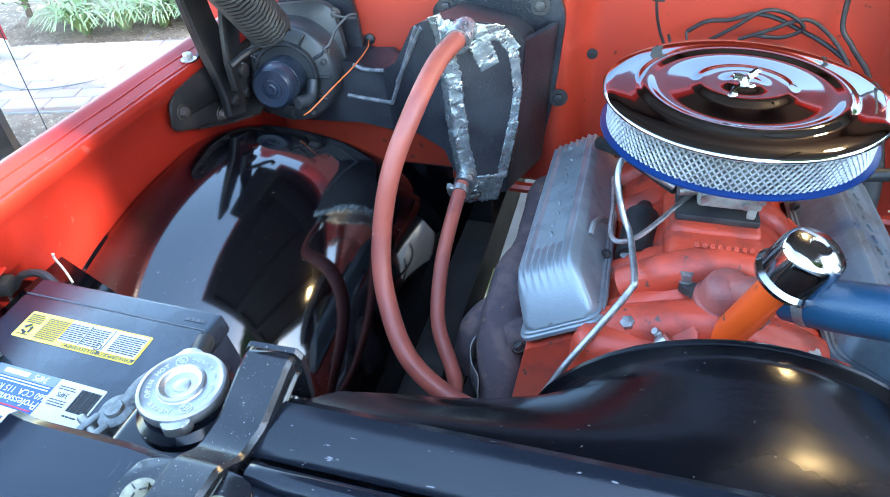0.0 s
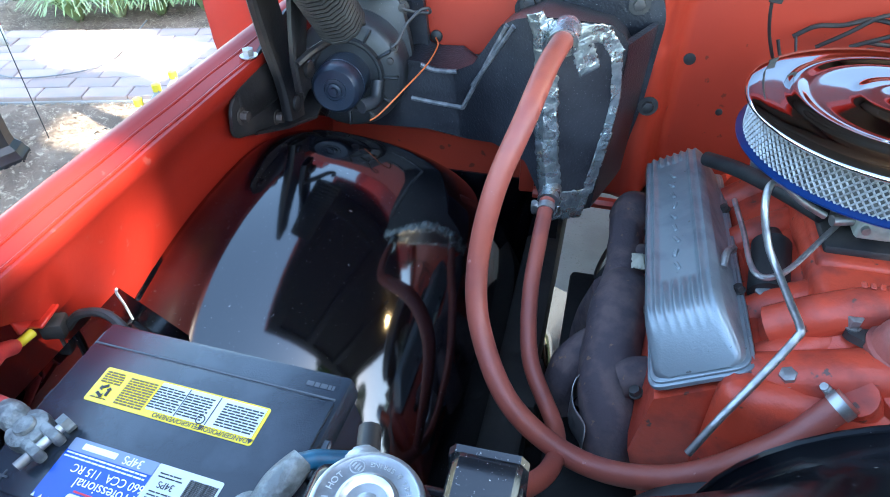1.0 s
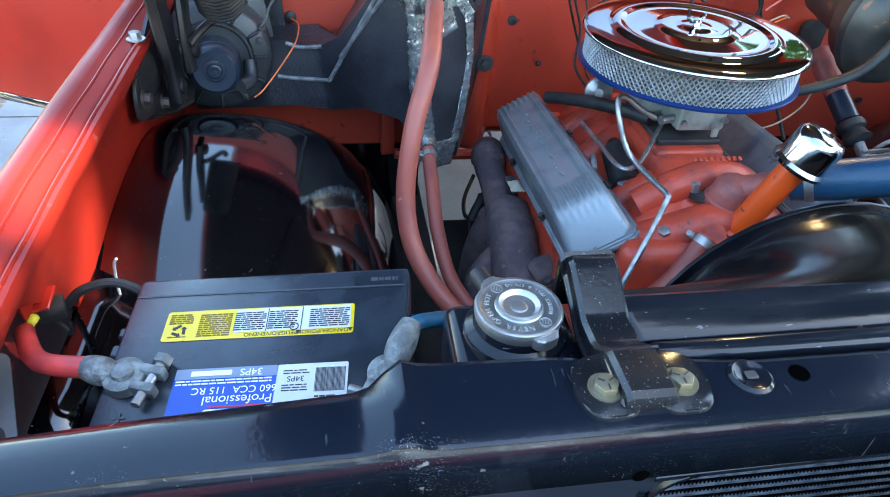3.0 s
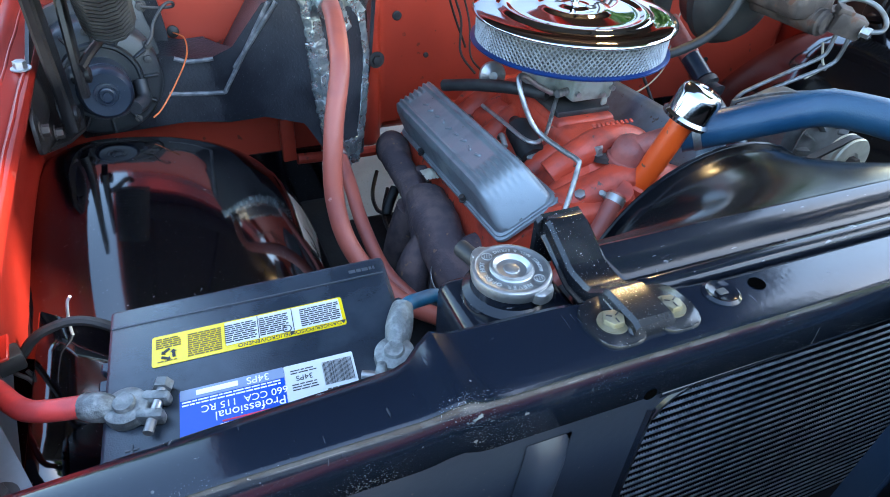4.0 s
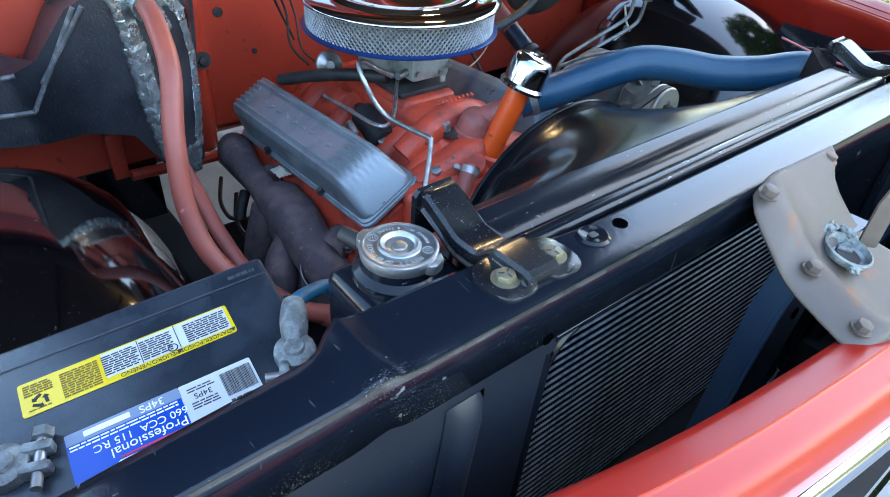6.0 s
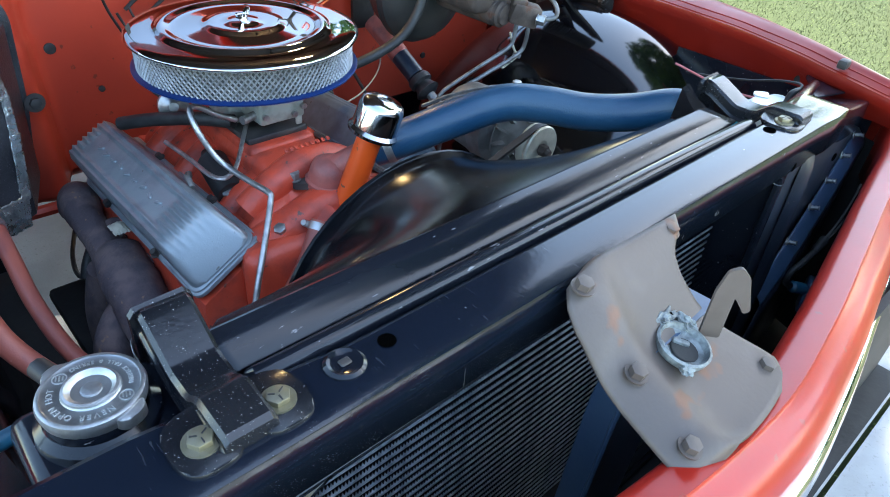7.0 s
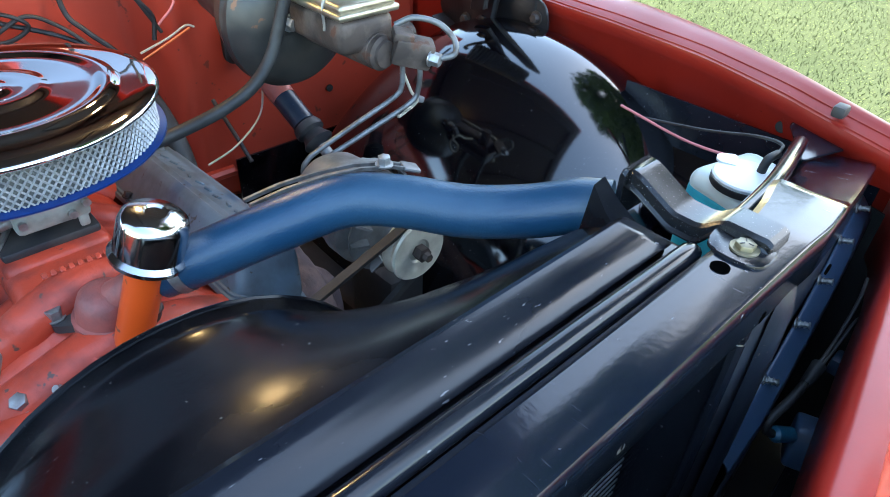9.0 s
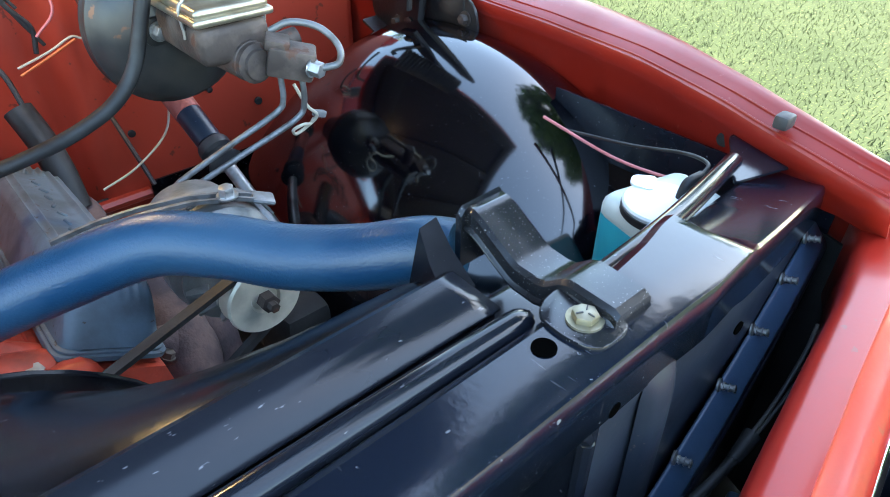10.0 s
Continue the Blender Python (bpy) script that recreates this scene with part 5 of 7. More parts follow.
single("breather_hose", tube([(-0.185, 0.855, 0.805), (-0.15, 0.80, 0.825), (-0.11, 0.72, 0.848), (-0.07, 0.66, 0.856)], 0.0115, 12), RUBBER, "black rubber breather hose from valve cover to carburettor", "hose")
single("dipstick", tube([(-0.060, 0.345, 0.840), (-0.075, 0.335, 0.79), (-0.09, 0.33, 0.72)], 0.0022, 6), STEEL, "thin steel dipstick beside the hose clamp", "dipstick")
coil = single("ignition_coil", lathe([(0.024, 0), (0.025, 0.004), (0.025, 0.085), (0.018, 0.09), (0.010, 0.11), (0, 0.11)], at((-0.115, 0.60, 0.765), (0.1, 0.9, 0.20)), 22), RUBBER, "dark ignition coil lying on the manifold", "ignition coil")

# ---- hoses ----
def band(c, n, r, parent, name="hose_clamp"):
    """A worm-drive clamp round a hose end."""
    m = at(c, n)
    cl = part(name, lathe([(r, -0.0055), (r + 0.0012, -0.006), (r + 0.0012, 0.006), (r, 0.0055)], m, 30), STEEL, parent, "steel worm-drive clamp")
    part("screw_housing", rbox((0.012, 0.020, 0.010), 0.002, 1, m @ Matrix.Translation((r + 0.005, 0, 0))), STEEL, cl)
    part("screw", lathe([(0.0045, -0.016), (0.0045, 0.012), (0, 0.012)], m @ Matrix.Translation((r + 0.006, 0, 0)) @ frame_of((0, 1, 0)), 8), STEEL, cl)
    return cl


UP = [(0.048, 0.445, 0.866), (0.085, 0.418, 0.884), (0.15, 0.382, 0.912), (0.218, 0.347, 0.934), (0.262, 0.303, 0.937), (0.302, 0.253, 0.934), (0.343, 0.203, 0.942), (0.372, 0.163, 0.957), (0.386, 0.135, 0.962)]
uh = thing("upper_radiator_hose", UP[0], "thick finely ribbed blue-black upper radiator hose", "hose")
part("hose", tube(UP, 0.0280, 28, 26, ripple=0.010), HOSE_BLUE, uh)
band((0.066, 0.432, 0.875), (0.037, -0.027, 0.018), 0.0288, uh)
HEAT_A = [(-0.419, 0.800, 0.992), (-0.430, 0.730, 0.985), (-0.445, 0.655, 0.946), (-0.472, 0.605, 0.866), (-0.484, 0.566, 0.768), (-0.467, 0.517, 0.695), (-0.408, 0.446, 0.639), (-0.31, 0.410, 0.605), (-0.21, 0.385, 0.650), (-0.12, 0.400, 0.720), (-0.060, 0.429, 0.783)]
hh = thing("heater_hose", HEAT_A[0], "red-brown rubber heater hose looping to the water pump", "hose", "heater hoses")
part("hose", tube(HEAT_A, 0.0150, 18, 10), HOSE_RED, hh)
band((-0.066, 0.426, 0.776), (0.6, 0.3, 0.64), 0.0154, hh)
HEAT_B = [(-0.417, 0.800, 0.726), (-0.418, 0.725, 0.699), (-0.417, 0.645, 0.655), (-0.400, 0.560, 0.607), (-0.350, 0.473, 0.574), (-0.352, 0.372, 0.631), (-0.395, 0.257, 0.745), (-0.448, 0.150, 0.872), (-0.455, 0.125, 0.895)]
hh = thing("heater_hose", HEAT_B[0], "thinner red-brown heater hose with a worn spot", "hose", "heater hoses")
part("hose", tube(HEAT_B, 0.0125, 18, 10), HOSE_RED, hh)
band((-0.417, 0.785, 0.722), (0.0, 0.2, 0.06), 0.0130, hh)
single("cable_tie", tube([(-0.83, 0.33, 0.80), (-0.827, 0.325, 0.84), (-0.82, 0.315, 0.872), (-0.815, 0.312, 0.882)], 0.0016, 6), WHITE, "thin white plastic cable tie behind the battery", "cable tie")

# ---- battery ----
bat = thing("battery", (-0.656, 0.160, 0.69), "black car battery with yellow and blue labels, terminals connected", "battery")
BM = Matrix.Translation((-0.656, 0.160, 0.898)) @ Euler((radians(6.5), radians(-5.2), radians(-6.0)), "XYZ").to_matrix().to_4x4()
part("case", rbox((0.252, 0.166, 0.185), 0.006, 2, BM @ Matrix.Translation((0, 0, -0.112))), BAT_BLACK, bat)
part("lid", rbox((0.260, 0.173, 0.026), 0.005, 2, BM @ Matrix.Translation((0, 0, -0.013))), BAT_BLACK, bat)
part("lid_step", rbox((0.252, 0.139, 0.004), 0.0015, 2, BM @ Matrix.Translation((0, -0.011, 0.001))), BAT_BLACK, bat)
for sx in (-1, 1):
    for y0, dy, dz in ((0.004, 0.014, 0.014), (0.026, 0.012, 0.010)):
        part("end_catch", rbox((0.010, dy, dz), 0.002, 1, BM @ Matrix.Translation((sx * 0.131, y0, -0.010))), BAT_BLACK, bat)
part("seam", rbox((0.251, 0.0016, 0.0012), 0, 1, BM @ Matrix.Translation((0, 0.0605, 0.0024))), BAT_EDGE, bat)
FLIP = pose(0, 0, 0, 0, 0, 180)


def patch(x, y, w, h, z, material, parent, name, r=0.003, label=""):
    return part(name, prism(rounded([(-w / 2, -h / 2), (w / 2, -h / 2), (w / 2, h / 2), (-w / 2, h / 2)], r), 0.0004, BM @ Matrix.Translation((x, y, z))), material, parent, label)


def small_print(x, y, w, h, n, material, parent, z, gap=0.0024):
    """Rows of print too small to read, as plain bars broken into words."""
    b = bmesh.new()
    for k in range(n):
        cx = x - w / 2
        while cx < x + w / 2 - 0.002:
            ww = min(random.uniform(0.0025, 0.0085), x + w / 2 - cx)
            rbox((ww, h, 0.0003), 0, 1, BM @ Matrix.Translation((cx + ww / 2, y + k * gap, z)), b)
            cx += ww + 0.0009
    part("small_print", b, material, parent)


yl = patch(-0.0055, 0.0225, 0.170, 0.034, 0.0032, YELLOW, bat, "warning_label", label="yellow warning label with small print")
patch(0.0245, 0.0248, 0.104, 0.0262, 0.0037, WHITE, yl, "white_panel", 0.001)
for x0, w in ((-0.014, 0.028), (0.0155, 0.026), (0.0575, 0.036)):
    small_print(x0, 0.0145, w, 0.0013, 9, INK, yl, 0.0042)
patch(0.0015, 0.0248, 0.0007, 0.026, 0.0041, INK, yl, "divider", 0.0001)
patch(0.0325, 0.0248, 0.0007, 0.026, 0.0041, INK, yl, "divider", 0.0001)
small_print(-0.0455, 0.0100, 0.029, 0.0014, 11, INK_YELLOW, yl, 0.0038)
small_print(-0.0765, 0.0255, 0.021, 0.0014, 5, INK_YELLOW, yl, 0.0038)
small_print(-0.0765, 0.0100, 0.018, 0.0010, 1, INK_YELLOW, yl, 0.0038)
words("DANGER/POISON", 0.0058, BM @ Matrix.Translation((0.052, 0.0090, 0.0037)) @ FLIP, INK, yl, 0.0002)
words("PELIGRO/VENENO", 0.0058, BM @ Matrix.Translation((0.006, 0.0090, 0.0037)) @ FLIP, INK, yl, 0.0002)
for x in (0.0768, 0.0305):
    part("warning_mark", prism([(-0.0024, -0.002), (0.0024, -0.002), (0, 0.0022)], 0.0004, BM @ Matrix.Translation((x, 0.0090, 0.0037)) @ FLIP), INK, yl)
part("stop_sign", lathe([(0.0042, 0), (0.0042, 0.0004), (0.0032, 0.0004)], BM @ Matrix.Translation((0.0265, 0.0150, 0.0042)), 18, closed=False), INK, yl)
for k in range(3):
    a = 2 * math.pi * k / 3
    part("recycle_arrow", prism(rounded([(-0.004, -0.0013), (0.002, -0.0013), (0.002, -0.0028), (0.0046, 0.0), (0.002, 0.0028), (0.002, 0.0013), (-0.004, 0.0013)], 0.0003, 2), 0.0004, BM @ Matrix.Translation((-0.0765 + 0.0044 * math.cos(a), 0.0168 + 0.0044 * math.sin(a), 0.0038)) @ pose(0, 0, 0, 0, 0, math.degrees(a) + 95)), INK, yl)
bl = patch(-0.0250, -0.0510, 0.086, 0.0505, 0.0032, BLUE_LABEL, bat, "maker_label", label="blue and white battery label")
patch(0.0475, -0.0510, 0.060, 0.0505, 0.0032, WHITE, bl, "white_panel", 0.002)
patch(-0.0250, -0.0312, 0.085, 0.0105, 0.0037, PALE_LABEL, bl, "pale_band", 0.001)
words("34PS", 0.0098, BM @ Matrix.Translation((-0.004, -0.0312, 0.0042)) @ FLIP, INK_WHITE, bl, 0.0002)
patch(-0.0375, -0.0312, 0.034, 0.0050, 0.0041, INK_WHITE, bl, "serial_bar", 0.0005)
small_print(-0.0260, -0.0412, 0.080, 0.0013, 2, INK_WHITE, bl, 0.0038, 0.0030)
words("660 CCA  115 RC", 0.0094, BM @ Matrix.Translation((-0.016, -0.0480, 0.0037)) @ FLIP, INK_WHITE, bl, 0.0002)
words("Professional", 0.0118, BM @ Matrix.Translation((-0.012, -0.0575, 0.0037)) @ FLIP, INK_WHITE, bl, 0.0002)
patch(-0.010, -0.0642, 0.050, 0.0014, 0.0037, INK_RED, bl, "red_line", 0.0003)
patch(-0.012, -0.0706, 0.052, 0.0085, 0.0037, INK_WHITE, bl, "maker_bar", 0.003)
for k in range(8):
    part("corner_tick", prism([(-0.0015, -0.001), (0.0015, -0.001), (0.0, 0.002)], 0.0004, BM @ Matrix.Translation((-0.066 + 0.0075 * k, -0.0752, 0.0037))), INK_WHITE, bl)
for k in range(26):
    patch(0.0505 + k * 0.00098, -0.0425, 0.0003 + 0.0004 * random.random(), 0.0235, 0.0037, INK, bl, "bar_line", 0.0001)
words("34PS", 0.0075, BM @ Matrix.Translation((0.034, -0.0405, 0.0037)) @ FLIP, INK, bl, 0.0002)
small_print(0.034, -0.0350, 0.022, 0.0010, 2, INK, bl, 0.0038, 0.0026)
small_print(0.034, -0.0520, 0.022, 0.0010, 3, INK, bl, 0.0038, 0.0026)
small_print(0.060, -0.0590, 0.018, 0.0016, 1, INK, bl, 0.0038)
words("+", 0.016, BM @ Matrix.Translation((-0.104, -0.0770, 0.0010)), BAT_EDGE, bat, 0.0006, "plus_mark")
small_print(0.106, 0.0715, 0.026, 0.0042, 1, BAT_EDGE, bat, 0.0004)


def terminal(px, py, ang, label, tail=0.052):
    th = thing("battery_terminal", BM @ Vector((px, py, 0)), label, "cable clamp", "battery terminals")
    m = BM @ Matrix.Translation((px, py, 0)) @ pose(0, 0, 0, 0, 0, ang)
    part("post", lathe([(0.0100, 0), (0.0090, 0.018), (0.008, 0.0195), (0, 0.0195)], m, 20), LEAD, th)
    part("clamp_ring", lathe([(0.0098, 0.003), (0.0175, 0.004), (0.0180, 0.008), (0.0172, 0.014), (0.0130, 0.016), (0.0098, 0.016)], m, 24), LEAD, th)
    for s in (-1, 1):
        part("jaw", rbox((0.022, 0.009, 0.014), 0.003, 2, m @ Matrix.Translation((-0.022, s * 0.0085, 0.010))), LEAD, th)
    part("pinch_bolt", lathe([(0.0042, -0.020), (0.0042, 0.024), (0, 0.024)], m @ Matrix.Translation((-0.024, 0, 0.011)) @ frame_of((0, 1, 0)), 10), STEEL, th)
    part("bolt_head", lathe([(0.008, -0.024), (0.008, -0.016), (0.003, -0.016)], m @ Matrix.Translation((-0.024, 0, 0.011)) @ frame_of((0, 1, 0)), 6), LEAD, th)
    part("cable_barrel", tube([m @ Vector((0.010, 0, 0.009)), m @ Vector((0.010 + (tail - 0.010) * 0.45, 0, 0.012)), m @ Vector((tail, 0, 0.014))], lambda t: 0.0095 + 0.003 * math.sin(3.1 * t), 14), LEAD, th, angle=60)
    return m


tp = terminal(-0.107, -0.034, 165, "corroded lead clamp on the positive battery post", 0.036)
tn = terminal(0.112, -0.045, 68, "corroded lead clamp on the negative battery post")
q0 = tp @ Vector((0.031, 0, 0.0135))
for w_, h_ in ((0.010, 0.0016), (0.0016, 0.010)):
    part("plus_mark", rbox((w_, h_, 0.0012), 0, 1, BM @ Matrix.Translation((-0.104, -0.070, 0.0034))), BAT_EDGE, bat)
cable = thing("battery_cable", q0, "red sleeved positive battery cable running to a junction block", "cable")
part("sleeve", tube([q0, tp @ Vector((0.075, 0.004, 0.016)), Vector((-0.868, 0.205, 0.882)), Vector((-0.882, 0.232, 0.862))], lambda t: 0.0095 - 0.0015 * t, 14), CABLE_RED, cable)
part("core", tube([Vector((-0.880, 0.226, 0.866)), Vector((-0.886, 0.243, 0.856)), Vector((-0.884, 0.258, 0.856))], 0.005, 10), YELLOW_PLASTIC, cable, "yellow connector sleeve")
q1 = tn @ Vector((0.048, 0, 0.014))
single("negative_cable", tube([q1, tn @ Vector((0.062, -0.010, 0.010)), tn @ Vector((0.078, -0.035, -0.002)), Vector((-0.490, 0.110, 0.900)), Vector((-0.46, 0.085, 0.80))], 0.0072, 14), CABLE_BLUE, "blue insulated negative battery cable", "cable")
junc = thing("junction_block", (-0.82, 0.25, 0.85), "junction block on a red bracket with thin wires", "junction block")
part("bracket", rbox((0.024, 0.030, 0.004), 0.001, 1, pose(-0.812, 0.252, 0.884, 10, -14, 0)), RED, junc)
part("bracket_back", rbox((0.004, 0.040, 0.030), 0.001, 1, pose(-0.820, 0.245, 0.896, 0, -6, 0)), RED, junc)
part("bracket_bolt", bolt((-0.818, 0.240, 0.901), (1, 0, 0.1), 0.005), STEEL, junc)
part("block", rbox((0.024, 0.022, 0.020), 0.003, 2, pose(-0.806, 0.255, 0.868, 0, 0, 20)), RUBBER, junc)
for k, (dx, mtl) in enumerate(((0.0, GREY_BLACK), (0.010, RUBBER), (0.020, PINK_WIRE))):
    part("wire", tube([(-0.806 + dx, 0.255, 0.85), (-0.790 + dx, 0.24, 0.84 - 0.02 * k), (-0.785 + dx, 0.21, 0.79), (-0.80 + dx, 0.17, 0.70), (-0.80, 0.12, 0.58)], 0.0022, 8), mtl, junc)
junc.location += Vector((-0.068, 0.020, -0.018))
single("loom", tube([(-0.868, 0.282, 0.842), (-0.845, 0.285, 0.865), (-0.81, 0.285, 0.872), (-0.775, 0.27, 0.86), (-0.76, 0.255, 0.83)], 0.005, 8), RUBBER, "thin black wire loop behind the battery", "wire")
single("battery_tray", rbox((0.28, 0.19, 0.012), 0.003, 2, BM @ Matrix.Translation((0, 0, -0.211))), BLACK, "black steel battery tray", "tray")

# ---- heater box and blower ----
hb = thing("heater_box", (-0.5, 0.98, 0.75), "weathered black heater housing with silver foil tape", "heater housing")
def on_face(x, z, lift=0.0):
    """A place on the sloping front of the housing: a ridge under the tape, falling back to both sides."""
    ridge = lerp_table([(0.68, -0.372), (1.01, -0.432)], z)
    d = x - ridge
    y = 0.828 + (0.60 * d if d > 0 else min(0.125, -0.72 * d))
    return Vector((x, y - lift, z))


LOW = [(-0.80, 0.728), (-0.62, 0.736), (-0.546, 0.728), (-0.487, 0.752), (-0.423, 0.751), (-0.383, 0.690), (-0.372, 0.664), (-0.300, 0.664)]
TOP = [(-0.80, 0.870), (-0.640, 0.865), (-0.607, 0.857), (-0.569, 0.859), (-0.538, 0.883), (-0.492, 0.968), (-0.472, 0.984), (-0.436, 1.002), (-0.400, 0.996), (-0.333, 0.980), (-0.311, 0.962), (-0.300, 0.945)]


def face_grid(u, v):
    x = -0.80 + 0.50 * u
    return on_face(x, lerp_table(LOW, x) + v * (lerp_table(TOP, x) - lerp_table(LOW, x)))


b = sheet(face_grid, 80, 16)
rim = [on_face(x, z) for x, z in LOW] + [on_face(-0.297, z) for z in (0.75, 0.85, 0.92)] + [on_face(x, z) for x, z in reversed(TOP)]
back = [Vector((-0.45 + (p.x + 0.45) * 1.06, 1.028, p.z - (0.035 if p.z > 0.87 else -0.01 if p.z > 0.84 else 0.0))) for p in rim]
loft([rim, [p.lerp(q, 0.85) for p, q in zip(rim, back)], back], b, caps=False)
part("housing", b, BOX_BLACK, hb, angle=28)
# bolt flange behind the core cover
fl = rounded([(-0.262, 0.66), (-0.248, 0.80), (-0.246, 0.95), (-0.262, 0.992), (-0.30, 1.000), (-0.46, 0.992), (-0.495, 0.955), (-0.47, 0.90), (-0.35, 0.70), (-0.32, 0.655)], 0.015, 4)
part("bolt_flange", loft([[(x, y, z) for x, z in fl] for y in (1.026, 1.006)]), BOX_BLACK, hb)
part("side_wall", loft([[on_face(-0.300, z), (-0.262, 0.985, z), (-0.255, 1.01, z), (-0.262, 1.01, z), on_face(-0.306, z) + Vector((0, 0.02, 0))] for z in (0.664, 0.78, 0.90, 0.945)]), BOX_BLACK, hb)
cover = [(-0.425, 0.985), (-0.335, 0.968), (-0.312, 0.93), (-0.303, 0.84), (-0.318, 0.70), (-0.372, 0.69), (-0.392, 0.80)]
b = bmesh.new()
vs = [b.verts.new(on_face(x, z, 0.006)) for x, z in cover]
ctr = b.verts.new(on_face(-0.35, 0.85, 0.009))
for i in range(len(vs)):
    b.faces.new((vs[i], vs[(i + 1) % len(vs)], ctr))
r = bmesh.ops.extrude_edge_only(b, edges=[e for e in b.edges if e.is_boundary])
bmesh.ops.translate(b, verts=[v for v in r["geom"] if isinstance(v, bmesh.types.BMVert)], vec=(0, 0.02, 0))
part("core_cover", b, BOX_BLACK, hb, angle=25)


def tape(p, q, w, name="tape_strip"):
    """A crumpled strip between two places of the front."""
    n = max(4, int(math.hypot(q[0] - p[0], q[1] - p[1]) / 0.012))
    d = Vector((q[0] - p[0], q[1] - p[1])).normalized()
    s = Vector((-d.y, d.x))

    def f(u, v):
        c = Vector(p).lerp(Vector(q), u) + s * w * (v - 0.5) * (1 + 0.22 * noise.noise((u * 14, p[0] * 30, v * 3)))
        return on_face(c.x, c.y, 0.0085 + 0.0022 * noise.noise((c.x * 70, c.y * 70, 0.5)) + 0.0012 * noise.noise((c.x * 230, c.y * 230, 3)))
    part(name, sheet(f, n * 5, 10), TAPE, hb, solid=0.0006, angle=18)


tape((-0.428, 1.000), (-0.408, 0.905), 0.030)
tape((-0.410, 0.915), (-0.392, 0.80), 0.036)
tape((-0.394, 0.81), (-0.366, 0.685), 0.036)
tape((-0.415, 0.987), (-0.335, 0.968), 0.026)
tape((-0.338, 0.970), (-0.312, 0.935), 0.020)
tape((-0.316, 0.945), (-0.301, 0.865), 0.015)
tape((-0.301, 0.87), (-0.303, 0.80), 0.014)
tape((-0.302, 0.81), (-0.312, 0.70), 0.018)
tape((-0.385, 0.700), (-0.308, 0.695), 0.030)
tape((-0.372, 0.675), (-0.312, 0.668), 0.028)
tape((-0.372, 0.965), (-0.348, 0.915), 0.030)
tape((-0.440, 1.008), (-0.418, 0.965), 0.026)
for c, r in (((-0.393, 0.812, 0.982), 0.0215), ((-0.372, 0.815, 0.716), 0.018)):
    part("nozzle", tube([(c[0], c[1] + 0.035, c[2] - 0.002), (c[0], c[1] + 0.018, c[2]), (c[0], c[1] - 0.012, c[2] - 0.004)], r, 16), TAPE, hb, "foil-wrapped heater pipe")
for x, z in ((-0.293, 0.972), (-0.466, 0.962), (-0.238, 0.80)):
    part("housing_bolt", bolt((x, 1.004, z), (0, -1, 0.1), 0.010, 0.008, 1.7), GREY_BLACK, hb)
RIDGES = [[(-0.481, 0.973), (-0.517, 0.882), (-0.553, 0.791)], [(-0.553, 0.791), (-0.60, 0.790), (-0.650, 0.795)], [(-0.470, 0.975), (-0.500, 0.915), (-0.535, 0.845)], [(-0.569, 0.856), (-0.61, 0.852), (-0.635, 0.86)]]
for pts in RIDGES:
    part("moulded_rib", tube([on_face(x, z, 0.001) for x, z in pts], 0.0042, 8), BOX_EDGE, hb)
part("ear_plate", prism(rounded([(-0.11, -0.20), (0.085, -0.19), (0.055, 0.02), (0.040, 0.075), (-0.11, 0.075)], 0.02), 0.012, pose(-0.700, 1.024, 0.905, 90)), BOX_BLACK, hb)

# the housing leans towards the fender at its foot
for ob in hb.children:
    for v in ob.data.vertices:
        v.co.x -= 0.024 + 0.07 * (1.0 - v.co.z)
        v.co.z += 0.010

bw = thing("blower_motor", (-0.735, 0.93, 0.84), "black round heater blower motor with mounting flange", "blower motor")
axis = Vector((0.10, -1.0, 0.10)).normalized()
mc = Vector((-0.779, 0.826, 0.868))
part("can", lathe([(0.0, 0.001), (0.034, 0.001), (0.0385, -0.003), (0.041, -0.009), (0.0415, -0.030), (0.0425, -0.031), (0.0425, -0.036), (0.0415, -0.037), (0.0415, -0.078), (0.046, -0.080)], at(mc, axis), 40), MOTOR_BLUE, bw)
hub = part("hub", lathe([(0.0200, 0.0005), (0.0195, 0.0030), (0.0165, 0.0034), (0.0160, 0.0015), (0.0130, 0.0015), (0.0125, 0.0060), (0.0100, 0.0070), (0.0095, 0.0050), (0.0065, 0.0050), (0.0060, 0.0085), (0.0, 0.0090)], at(mc, axis), 30), MOTOR_BLUE, bw)
part("flange", lathe([(0.044, -0.074), (0.056, -0.074), (0.059, -0.070), (0.063, -0.070), (0.066, -0.078), (0.088, -0.082), (0.094, -0.086), (0.097, -0.094), (0.100, -0.14), (0.095, -0.17)], at(mc, axis), 48), PLASTIC, bw)
for a in range(0, 360, 30):
    part("flange_rib", rbox((0.026, 0.005, 0.012), 0.002, 1, at(mc - axis * 0.078, axis) @ pose(0.077 * math.cos(radians(a)), 0.077 * math.sin(radians(a)), 0, 0, 0, a)), PLASTIC, bw)
for a in (20, 95, 200, 300):
    part("flange_screw", lathe([(0.006, 0), (0.006, 0.004), (0.002, 0.005), (0.0, 0.005)], at(mc - axis * 0.078, axis) @ pose(0.082 * math.cos(radians(a)), 0.082 * math.sin(radians(a)), 0), 10), GREY_BLACK, bw)
part("back_plate", prism(rounded([(-0.11, -0.10), (0.09, -0.11), (0.105, 0.02), (0.085, 0.115), (0.055, 0.125), (-0.06, 0.115), (-0.11, 0.05)], 0.03), 0.02, at(mc - axis * 0.155, axis, (0, 0, 1)), 0.004), PLASTIC, bw)
